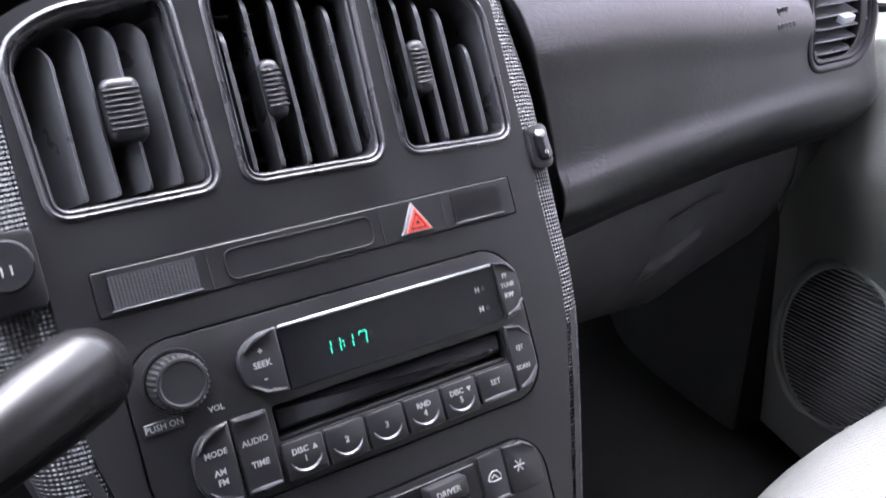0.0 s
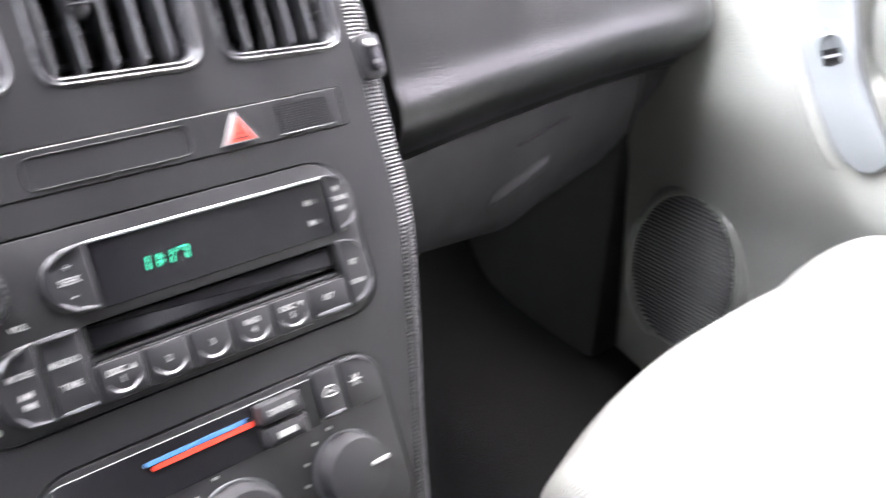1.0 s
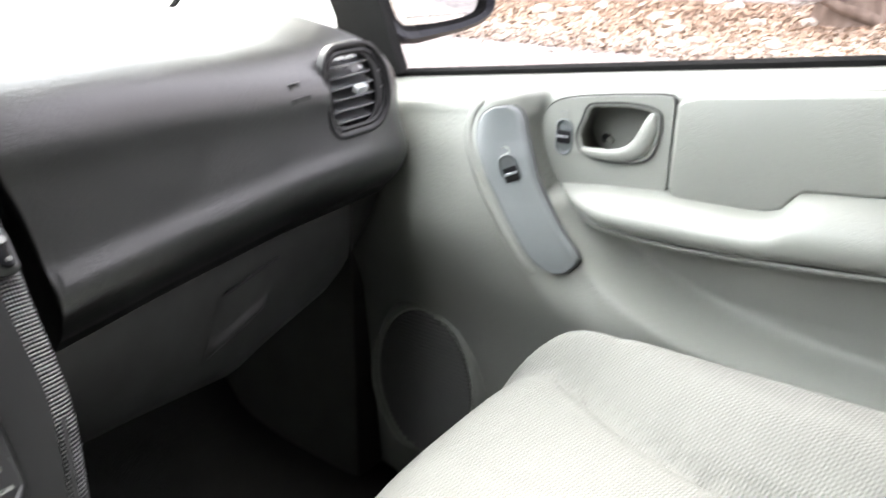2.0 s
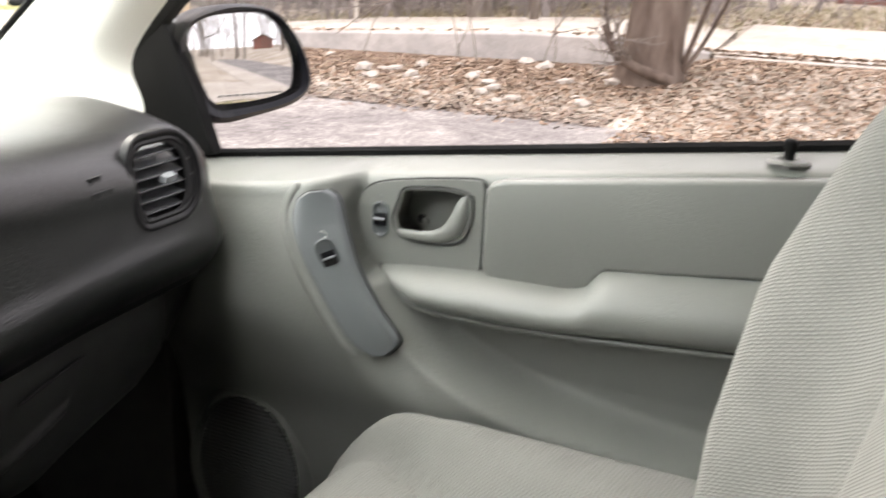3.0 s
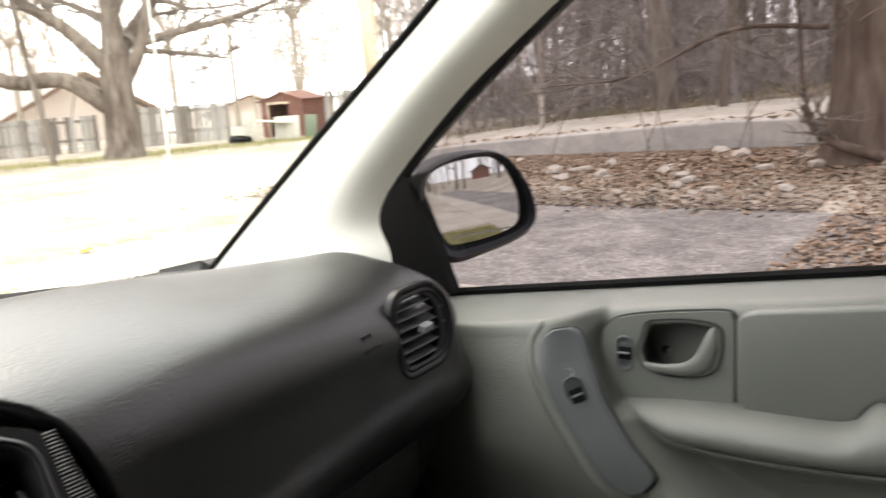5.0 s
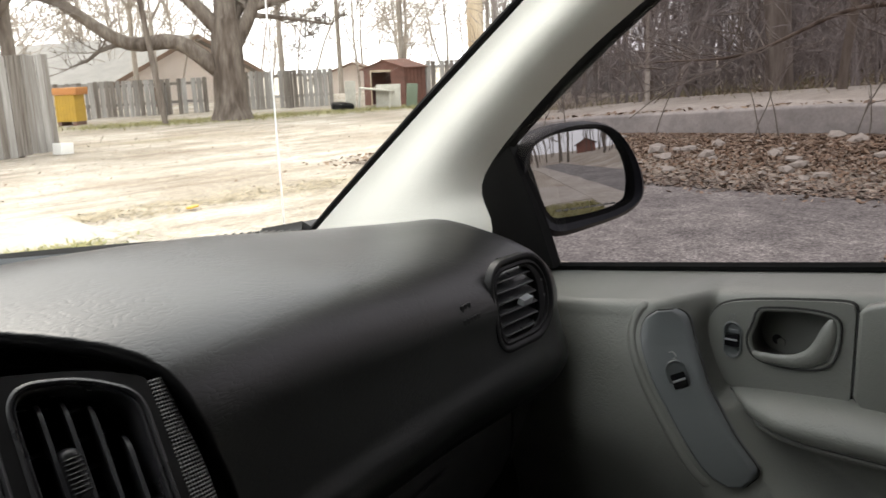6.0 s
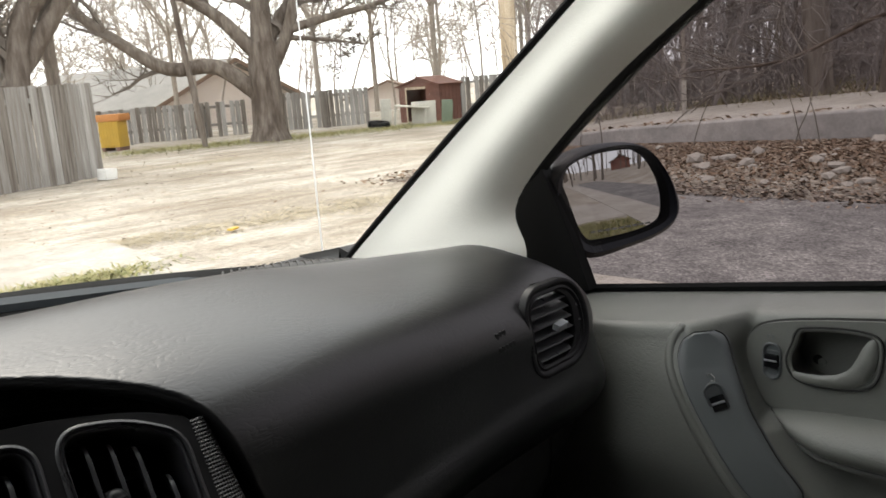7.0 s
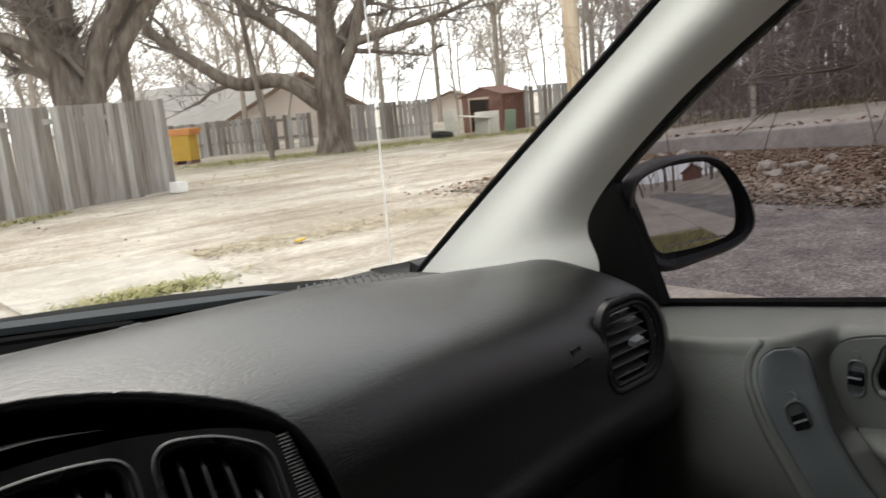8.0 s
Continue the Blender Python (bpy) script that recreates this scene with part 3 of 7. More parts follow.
            part("slat", box(a, y - 0.0003, 0.0005, b, y + 0.0003, 0.0012), FACIA if horizontal else VANE, st)
        if not horizontal:
            for i in range(24):
                x = a + (b - a) * (i + 0.5) / 24
                part("slat", box(x - 0.0003, 0.0267, 0.0004, x + 0.0003, 0.0410, 0.0011), VANE, st)
        part("lip", box(a - 0.001, 0.0255, 0.0002, b + 0.0008, 0.0263, 0.0014, 0.0003, 1), VANE, st)
    part("blank_cover", ring_sweep(rrect(-0.0362, 0.0266, 0.0392, 0.0408, 0.0045, 5), [(-0.0004, 0.0002), (0, 0.0009), (0.0004, 0.0002)]), FACIA, st)
    # hazard switch: raised triangle outline round a red triangle
    tri = lambda s, c=(0.0632, 0.0322): [(c[0] - 0.0088 * s, c[1] - 0.0052 * s), (c[0] + 0.0088 * s, c[1] - 0.0052 * s), (c[0], c[1] + 0.0096 * s)]
    hz = part("hazard_switch", prism(tri(1.06), 0.0, 0.0022, 0.0008, 2), CHROME, cs, "triangular hazard warning switch")
    part("red_triangle", prism(tri(0.80, (0.0638, 0.0316)), 0.002, 0.0026, 0.0002, 1), RED, hz, "red warning triangle")
    part("inner_line", ring_sweep(tri(0.50, (0.0638, 0.0316)), [(-0.0006, 0.0026), (0, 0.0030), (0.0007, 0.0026)]), VOID, hz)
    part("inner_triangle", prism(tri(0.16, (0.0638, 0.0316)), 0.0025, 0.0030), VOID, hz)
    # dotted trim wings on both sides of the fascia
    for sgn in (1, -1):
        rows = []
        for i, p in enumerate(spline([(0.1425, 0.146), (0.1430, 0.10), (0.1430, 0.03), (0.1425, -0.03), (0.130, -0.085), (0.112, -0.15), (0.1, -0.2)], 8)):
            w = 0.026
            back = 0.030 + 0.020 * smooth01(0.10, -0.05, p[1])
            row = []
            for j in range(7):
                t = j / 6
                uu = p[0] + w * math.sin(t * 1.5) * (1 - 0.25 * smooth01(0.08, 0.15, p[1]))
                hh = -0.001 - back * (1 - math.cos(t * 1.5))
                if sgn < 0:
                    uu = 0.032 - uu
                row.append((uu, p[1], hh))
            rows.append(row if sgn > 0 else row[::-1])
        v, f = sheet_lists(rows)
        from_lists("dotted_trim", v, f, MESHTRIM, cs, "dark dot-textured plastic side trim")
    # rocker switch on the right trim, round switch on the left one
    rk = part("rocker_switch", prism(rrect(0.1435, 0.0440, 0.1575, 0.0690, 0.004, 4), -0.016, 0.002, 0.001, 2), BUTTON, cs, "small black rocker switch")
    bm = prism(rrect(-0.0042, -0.0088, 0.0042, 0.0088, 0.0042, 6), 0, 0.0036, 0.001, 2)
    bmesh.ops.transform(bm, matrix=pose(0.1512, 0.0562, 0.0012, -10, 0, 0), verts=bm.verts)
    part("rocker", bm, GLOSSBLACK, rk)
    lettering("0", 0.1512, 0.0518, 0.0056, 0.0052, MARK, rk)
    bm = prism(rrect(-0.0034, 0.0045, 0.0034, 0.0086, 0.002, 4), 0.0034, 0.0042, 0.0003, 1)
    bmesh.ops.transform(bm, matrix=pose(0.1512, 0.0562, 0.0012, -10, 0, 0), verts=bm.verts)
    part("rocker_tip", bm, CHROME, rk)
    ls = part("round_switch", prism(rrect(-0.1420, 0.0350, -0.1105, 0.0690, 0.004, 4), -0.016, 0.003, 0.0015, 2), FACIA, cs, "round switch in a square housing")
    part("cap", lathe([(0.0112, 0.0), (0.0112, 0.0045), (0.010, 0.006), (0, 0.0062)], 24, pose(-0.1235, 0.0545, 0.002)), BUTTON, ls)
    for dx in (-0.0018, 0.0018):
        part("mark", box(-0.1235 + dx - 0.0004, 0.0505, 0.0080, -0.1235 + dx + 0.0004, 0.0545, 0.0086), MARK, ls)
    # side cheeks of the console, down to the floor
    for sgn in (1, -1):
        rows = []
        for i in range(14):
            t = i / 13
            vv = -0.037 - 0.40 * t
            ue = lerp_table(-vv, [(0.03, 0.1455), (0.09, 0.1305), (0.15, 0.1135), (0.2, 0.1015), (0.5, 0.08)])
            ps = []
            for du, dh in ((0.0, 0.001), (0.004, 0.0), (0.006, -0.006), (0.008, -0.03), (0.03, -0.12), (0.03, -0.25)):
                u = ue + du
                ps.append((u if sgn > 0 else 0.032 - u, vv, dh))
            rows.append(ps if sgn < 0 else ps[::-1])
        v, f = sheet_lists(rows)
        from_lists("side_panel", v, f, GLOVE, cs, "smooth grey console side panel")
    part("lower_panel", prism([(-0.07, -0.2), (0.1, -0.2), (0.085, -0.42), (-0.055, -0.42)], -0.01, -0.002), FACIA, cs)
    return cs


def d_pod(u0, u1, v0, v1, left, n=10):
    """Half-oval button outline with its round side to the left or right."""
    pts = []
    c, ry, rx = (v0 + v1) / 2, (v1 - v0) / 2, (u1 - u0)
    for i in range(n + 1):
        a = radians(90 + 180 * i / n)
        ca = math.cos(a)
        x = u1 + rx * math.copysign(abs(ca) ** 0.75, ca)
        pts.append((x, c + ry * math.copysign(abs(math.sin(a)) ** 0.85, math.sin(a))))
    if not left:
        pts = [(u0 + u1 - x, y) for x, y in pts][::-1]
    return pts


def light_lip(parent, pts, r=0.0011):
    """A thin moulded ridge in a lighter colour that carries its highlight."""
    return part("finger_ridge", tube(pts, [r * 0.5] + [r] * (len(pts) - 2) + [r * 0.5], 6), GLINT, parent)


def radio():
    rd = thing("car_radio", "black car radio and CD player with green clock", "car radio", STACK)
    disp = rrect(-0.0212, -0.0300, 0.1000, 0.0000, 0.0008, 2)
    slot = rrect(-0.0325, -0.0520, 0.0968, -0.0345, 0.0015, 3)
    part("front_plate", prism(RADIO, -0.006, 0.0006, 0.0006, 2, [slot]), FACIA, rd)
    ds = part("display", prism(disp, 0.0, 0.0011, 0.0003, 1), GLOSSBLACK, rd, "black glass clock display")
    # highlight of the display's bevel, laid on as a thin bright strip
    part("bright_edge", box(-0.0205, -0.0007, 0.0008, 0.0998, 0.0009, 0.0020, 0.0004, 1), CHROME, ds, "painted highlight along the upper edge of the display")
    # clock digits 11:17 as segments, leaning
    for a, b in (((0.0018, -0.0128), (0.0018, -0.0155)), ((0.0014, -0.0168), (0.0014, -0.0198)), ((0.0074, -0.0128), (0.0074, -0.0155)), ((0.0070, -0.0168), (0.0070, -0.0198)), ((0.0090, -0.0146), (0.0090, -0.0156)), ((0.0090, -0.0172), (0.0090, -0.0182)),
                 ((0.0148, -0.0128), (0.0148, -0.0155)), ((0.0144, -0.0168), (0.0144, -0.0198)), ((0.0192, -0.0124), (0.0224, -0.0124)), ((0.0230, -0.0130), (0.0230, -0.0157)), ((0.0226, -0.0168), (0.0226, -0.0198)), ((0.0188, -0.0130), (0.0188, -0.0142))):
        a, b = [(0.0120 + (p[0] - 0.0120) * 0.9, -0.0165 + (p[1] + 0.0165) * 0.78) for p in (a, b)]
        w = 0.00028
        x0, x1 = min(a[0], b[0]) - w, max(a[0], b[0]) + w
        y0, y1 = min(a[1], b[1]) - w, max(a[1], b[1]) + w
        part("clock_segment", box(x0, y0, 0.0010, x1, y1, 0.00125), CLOCK, ds)
    lettering("H", 0.0885, -0.0108, 0.0012, 0.0040, MARK, ds, bold=0.0001)
    lettering("M", 0.0885, -0.0212, 0.0012, 0.0040, MARK, ds, bold=0.0001)
    for v in (-0.0108, -0.0212):
        part("pin_button", lathe([(0.0013, 0), (0.0013, 0.0006), (0.0006, 0.0002), (0, 0.0002)], 10, pose(0.0925, v, 0.001)), BUTTON, ds)
    # slot for discs
    # near-black block for the shade inside the slot
    part("disc_slot", box(-0.0335, -0.053, -0.030, 0.0978, -0.0335, -0.020), VOID, rd)
    part("slot_flap", prism(rrect(-0.0320, -0.0472, 0.0962, -0.0348, 0.001, 2), -0.012, -0.0012, 0.002, 3), GLOSSBLACK, rd)
    part("slot_lip", box(-0.0320, -0.0520, -0.010, 0.0962, -0.0495, -0.0015, 0.0012, 2), BUTTON, rd)
    # half-round rocker buttons
    for nm, o in (("seek_button", d_pod(-0.0435, -0.0222, -0.0295, 0.0008, True)), ("tune_button", d_pod(0.1010, 0.1145, -0.0300, 0.0008, False)),
                  ("eject_button", d_pod(0.0978, 0.1135, -0.0690, -0.0335, False)), ("mode_button", d_pod(-0.0735, -0.0540, -0.0695, -0.0340, True)),
                  ("audio_button", rrect(-0.0528, -0.0695, -0.0358, -0.0340, 0.0012, 2))):
        part("dotted_trim", prism(o, 0.0, 0.0034, 0.0012, 3), BUTTON, rd)
    light_lip(rd, [(-0.0395, -0.0065, 0.0038), (-0.0340, -0.0020, 0.0042), (-0.0245, 0.0000, 0.0042)], 0.0013)
    light_lip(rd, [(-0.0395, -0.0225, 0.0038), (-0.0335, -0.0268, 0.0042), (-0.0240, -0.0282, 0.0042)], 0.0015)
    light_lip(rd, [(0.1015, 0.0002, 0.0038), (0.1075, -0.0008, 0.0042), (0.1128, -0.0068, 0.0038)], 0.0011)
    light_lip(rd, [(0.1025, -0.0280, 0.0038), (0.1090, -0.0262, 0.0042), (0.1130, -0.0215, 0.0038)], 0.0015)
    light_lip(rd, [(0.0990, -0.0342, 0.0038), (0.1060, -0.0355, 0.0042), (0.1122, -0.0425, 0.0038)], 0.0010)
    light_lip(rd, [(0.0995, -0.0672, 0.0038), (0.1060, -0.0648, 0.0042), (0.1118, -0.0585, 0.0038)], 0.0015)
    light_lip(rd, [(-0.0700, -0.0440, 0.0038), (-0.0655, -0.0380, 0.0042), (-0.0560, -0.0348, 0.0042)], 0.0014)
    light_lip(rd, [(-0.0690, -0.0620, 0.0038), (-0.0640, -0.0672, 0.0042), (-0.0560, -0.0684, 0.0042)], 0.0014)
    light_lip(rd, [(-0.0515, -0.0352, 0.0038), (-0.0440, -0.0350, 0.0042), (-0.0370, -0.0352, 0.0038)], 0.0016)
    light_lip(rd, [(-0.0515, -0.0680, 0.0038), (-0.0440, -0.0682, 0.0042), (-0.0370, -0.0680, 0.0038)], 0.0014)
    # preset buttons with a scooped lower edge, its highlight drawn as a lighter arc
    marks = [("DISC", "1"), ("", "2"), ("", "3"), ("RND", "4"), ("DISC", "5")]
    for i in range(5):
        u0 = -0.0336 + 0.02152 * i
        u1 = u0 + 0.0203
        b = part("preset_button", prism(rrect(u0, -0.0700, u1, -0.0528, 0.0012, 2), 0.0, 0.0036, 0.0009, 2), BUTTON, rd)
        c = (u0 + u1) / 2
        arc = [(c + 0.0078 * math.sin(a), -0.0605 - 0.0072 * math.cos(a), 0.0037) for a in [radians(x) for x in range(-75, 76, 15)]]
        part("scoop_highlight", tube(arc, [0.0003, 0.0006, 0.0008, 0.0009, 0.001, 0.001, 0.001, 0.0009, 0.0008, 0.0006, 0.0003], 5), GLINT, b)
        w, d = marks[i]
        lettering(d, c, -0.0620 if w else -0.0605, 0.0037, 0.0042, MARK, b, bold=0.0001)
        if w:
            lettering(w, c - (0.002 if w == "DISC" else 0), -0.0577, 0.0037, 0.0038, MARK, b, bold=0.0001)
        if w == "DISC":
            s = 1 if d == "1" else -1
            part("arrow", prism([(c + 0.0040, -0.0577 - 0.0012 * s), (c + 0.0068, -0.0577 - 0.0012 * s), (c + 0.0054, -0.0577 + 0.0014 * s)][::s], 0.0034, 0.0038), MARK, b)
    sb = part("set_button", prism(rrect(0.0744, -0.0690, 0.0962, -0.0528, 0.0012, 2), 0.0, 0.0036, 0.0009, 2), BUTTON, rd)
    light_lip(rd, [(0.0758, -0.0672, 0.0036), (0.0850, -0.0674, 0.0042), (0.0950, -0.0672, 0.0036)], 0.0014)
    for tx, u, v, s in (("SET", 0.0845, -0.0595, 0.0040), ("+", -0.0318, -0.0082, 0.0048), ("SEEK", -0.0322, -0.0142, 0.0042), ("-", -0.0322, -0.0208, 0.0060), ("FF", 0.1056, -0.0075, 0.0036), ("TUNE", 0.1062, -0.0125, 0.0034),
                        ("RW", 0.1058, -0.0180, 0.0036), ("EJT", 0.1040, -0.0465, 0.0033), ("SCAN", 0.1035, -0.0570, 0.0033), ("AUDIO", -0.0443, -0.0465, 0.0039), ("TIME", -0.0443, -0.0570, 0.0039), ("MODE", -0.0625, -0.0462, 0.0037),
                        ("AM", -0.0625, -0.0548, 0.0038), ("FM", -0.0622, -0.0594, 0.0038), ("VOL", -0.0566, -0.0272, 0.0037)):
        lettering(tx, u, v, 0.0036 if tx != "VOL" else 0.0008, s, MARK, rd, bold=0.00008)
    po = part("label_plate", prism(rrect(-0.0925 + 0.004, -0.0303, -0.0715, -0.0248, 0.001, 2), 0.0004, 0.0014, 0.0004, 1), BUTTON, rd)
    lettering("PUSH ON", -0.0800, -0.0275, 0.0015, 0.0039, MARK, po, bold=0.00006)
    part("badge", box(-0.0815, -0.0672, 0.0006, -0.0755, -0.0648, 0.0011, 0.0003, 1), MARK, rd)
    # volume knob with a fluted rim
    bm = bmesh.new()
    n = 60
    prof = [(0.0126, 0.0005, 0), (0.0126, 0.0110, 0.0010), (0.0120, 0.0150, 0.0010), (0.0108, 0.0162, 0), (0.0096, 0.0164, 0), (0.0088, 0.0160, 0)]
    rings = [[bm.verts.new(((r - (fl if i % 2 else 0)) * math.cos(6.28319 * i / n), (r - (fl if i % 2 else 0)) * math.sin(6.28319 * i / n), h)) for i in range(n)] for r, h, fl in prof]
    for a, b in zip(rings, rings[1:]):
        for i in range(n):
            bm.faces.new((a[i], a[(i + 1) % n], b[(i + 1) % n], b[i]))
    bm.faces.new(rings[-1])
    bmesh.ops.translate(bm, vec=(-0.0705, -0.0105, 0), verts=bm.verts)
    kn = part("volume_knob", bm, BUTTON, rd, "round fluted volume knob", angle=0.3)
    part("collar", lathe([(0.0150, 0.0004), (0.0147, 0.0018), (0.0136, 0.0018), (0.0134, 0.0004)], 40, pose(-0.0705, -0.0105, 0)), FACIA, kn)
    return rd


def climate():
    cl = thing("climate_panel", "black heater control panel with sliders and knobs", "heater controls", STACK)
    part("front_plate", prism(CLIMATE, -0.006, 0.0006, 0.0006, 2), FACIA, cl)
    part("recess", prism(rrect(-0.066, -0.1205, 0.0640, -0.0960, 0.004, 4), 0.0006, 0.0012, 0.0003, 1), GLOSSBLACK, cl)
    part("cold_stripe", prism([(-0.0260, -0.1040), (0.0230, -0.1038), (0.0245, -0.1016), (-0.0260, -0.1020)], 0.0010, 0.0018), BLUE, cl, "blue cold stripe")
    part("warm_stripe", prism([(-0.0230, -0.1068), (0.0270, -0.1068), (0.0270, -0.1042), (-0.0230, -0.1046)], 0.0010, 0.0018), RED, cl, "red warm stripe")
    for v, tx in ((-0.1022, "DRIVER"), (-0.1140, "")):
        s = part("slider", prism(rrect(0.0290, v - 0.0050, 0.0520, v + 0.0050, 0.0015, 3), 0.001, 0.009, 0.0015, 2), BUTTON, cl)
        if tx:
            lettering(tx, 0.0402, v, 0.0091, 0.0042, MARK, s, bold=0.00008)
        else:
            part("mark_bar", box(0.0350, v - 0.0015, 0.0088, 0.0450, v + 0.0015, 0.0093), MARK, s)
    # two push buttons: recirculation and cooling
    b1 = part("recirculation_button", prism(rrect(0.0625, -0.1195, 0.0775, -0.0935, 0.0015, 3), 0.0004, 0.0036, 0.0009, 2), BUTTON, cl)
    b2 = part("cooling_button", prism(rrect(0.0785, -0.1195, 0.0995, -0.0935, (0.0015, 0.003, 0.012, 0.0015), 4), 0.0004, 0.0036, 0.0009, 2), BUTTON, cl)
    part("car_icon", tube([(0.0660, -0.1072, 0.0038), (0.0668, -0.1048, 0.0038), (0.0690, -0.1030, 0.0038), (0.0720, -0.1032, 0.0038), (0.0738, -0.1058, 0.0038), (0.0735, -0.1080, 0.0038), (0.0690, -0.1082, 0.0038), (0.0660, -0.1072, 0.0038)], 0.0004, 5), MARK, b1)
    part("arrow_icon", tube([(0.0680, -0.1062, 0.0038), (0.0700, -0.1050, 0.0038), (0.0716, -0.1066, 0.0038)], 0.0004, 5), MARK, b1)
    for i in range(6):
        a = radians(60 * i)
        part("snowflake_arm", tube([(0.0858, -0.1055, 0.0038), (0.0858 + 0.0034 * math.cos(a), -0.1055 + 0.0034 * math.sin(a), 0.0038)], 0.0004, 5), MARK, b2)
    light_lip(cl, [(0.0800, -0.0942, 0.0036), (0.0900, -0.0945, 0.0040), (0.0980, -0.1000, 0.0036)], 0.0010)
    for u in (0.0700,):
        light_lip(cl, [(u - 0.006, -0.1176, 0.0038), (u, -0.1178, 0.0042), (u + 0.006, -0.1176, 0.0038)], 0.0012)
    for c, r in (((0.0690, -0.1480), 0.0185), ((0.0070, -0.1500), 0.0215)):
        k = part("dial", lathe([(r, 0.0005), (r * 0.98, 0.010), (r * 0.92, 0.0145), (r * 0.6, 0.0155), (0, 0.0155)], 36, pose(c[0], c[1], 0)), BUTTON, cl, "round black heater dial")
        part("pointer", box(c[0] + r * 0.35, c[1] + 0.0006, 0.0150, c[0] + r * 0.92, c[1] + 0.0024, 0.0160), MARK, k)
        part("rim", lathe([(r * 1.08, 0.0004), (r * 1.06, 0.0016), (r * 1.01, 0.0016)], 36, pose(c[0], c[1], 0)), VANE, k)
        for i in range(7):
            a = radians(100 + 26 * i)
            part("scale_mark", box(-0.0011, -0.0006, 0.0, 0.0011, 0.0006, 0.0004, m=pose(c[0] + 1.30 * r * math.cos(a), c[1] + 1.30 * r * math.sin(a), 0.0006)), MARK, cl)
    return cl


def gear_lever():
    gl = thing("gear_lever", "black column gear lever with a rounded grip", "gear lever")
    a, b = Vector((-0.140, -0.078, 0.986)), Vector((-0.1075, -0.050, 0.9855))
    way = (b - a).normalized()
    base = a - way * 0.16
    base.z -= 0.02
    path = [a - way * 0.02, a, a + way * 0.012, b - way * 0.006, b, b + way * 0.006, b + way * 0.0105, b + way * 0.0125]
    part("grip", tube(path, [0.0130, 0.0150, 0.0164, 0.0172, 0.0164, 0.0138, 0.0082, 0.001], 40), GLOSS_GRIP, gl, "smooth black rounded grip")
    part("rod", tube([base, a - way * 0.015], 0.008, 12), RUBBER, gl)
    return gl


GLOSS_GRIP = material("grip_black", (0.006, 0.006, 0.006), 0.20, vary=0.1, bump=0, spec=0.10)
car_shell()
windscreen()
a_pillar()
cowl()
bonnet()
centre_stack()
radio()
climate()
gear_lever()


# ---- dashboard ----
ZL = [(-0.6, 0.905), (0.165, 0.906), (0.25, 0.904), (0.33, 0.901), (0.40, 0.898), (0.50, 0.895), (0.60, 0.892), (0.66, 0.888), (0.75, 0.882)]
ZC = [(-0.6, 1.140), (-0.3, 1.140), (-0.1, 1.1398), (0.0, 1.1393), (0.10, 1.137), (0.20, 1.131), (0.30, 1.120), (0.42, 1.101), (0.56, 1.083), (0.70, 1.068)]
CUT = [(-0.6, 1.118), (-0.3, 1.118), (-0.12, 1.118), (-0.05, 1.118), (-0.02, 1.118), (0.005, 1.118), (0.03, 1.117), (0.06, 1.1135), (0.09, 1.1080), (0.12, 1.0992), (0.139, 1.0905), (0.151, 1.0805), (0.159, 1.0690), (0.1645, 1.0560), (0.1695, 1.0430), (0.1755, 1.0270), (0.1810, 1.0090), (0.1850, 0.9910),
       (0.1885, 0.9660), (0.1925, 0.9350), (0.1965, 0.9045), (0.25, 0.904), (0.33, 0.901), (0.40, 0.898), (0.50, 0.895), (0.60, 0.892), (0.66, 0.888), (0.75, 0.882)]
CUT = [tuple(p) for p in spline(CUT[:20], 4)] + CUT[20:]
YF = [tuple(p) for p in spline([(-0.6, 0.040), (-0.2, 0.040), (0.0, 0.040), (0.10, 0.045), (0.165, 0.053), (0.24, 0.068), (0.30, 0.083), (0.40, 0.105), (0.48, 0.120), (0.60, 0.133), (0.65, 0.140), (0.70, 0.150)], 8)]
ZC = [tuple(p) for p in spline(ZC, 8)]
X_END, X_ROUND = 0.694, 0.625


N_PROFILE = 14


def dash_profile(x, n=14):
    yf, zl, zc = lerp_table(x, YF), lerp_table(x, ZL), lerp_table(x, ZC)
    h = zc - zl
    # lip that turns under, a hollow above it, then the tall front and the brow
    pts = [(yf + 0.075, zl + 0.004), (yf + 0.040, zl - 0.001), (yf + 0.018, zl + 0.004), (yf + 0.002, zl + 0.018), (yf - 0.009, zl + 0.036), (yf - 0.010, zl + 0.050),
           (yf - 0.003, zl + 0.068), (yf + 0.003, zl + 0.5 * h), (yf + 0.004, zl + 0.62 * h), (yf + 0.014, zl + 0.74 * h), (yf + 0.042, zl + 0.845 * h), (yf + 0.10, zl + 0.925 * h),
           (yf + 0.170, zc - 0.008), (yf + 0.25, zc - 0.032), (0.50, zc - 0.073), (0.60, zc - 0.10), (0.74, zc - 0.13)]
    out = [tuple(p) for p in spline(pts, n)]
    if x > X_ROUND:
        e = (x - X_ROUND) / (X_END - X_ROUND)
        d = 0.062 * (1 - math.sqrt(max(0.0, 1 - e * e)))
        q = []
        for y, z in out:
            vy, vz = max(0.36 - y, 0.0), 0.965 - z
            r = math.hypot(vy, vz) + 1e-6
            q.append((y + vy / r * d, z + vz / r * d))
        out = q
    return out


def dash_front(x, z):
    """Where the front of the dash lies at height z."""
    pr = dash_profile(x)
    best = min((p for p in pr if p[0] < 0.25), key=lambda p: abs(p[1] - z))
    return best[0]


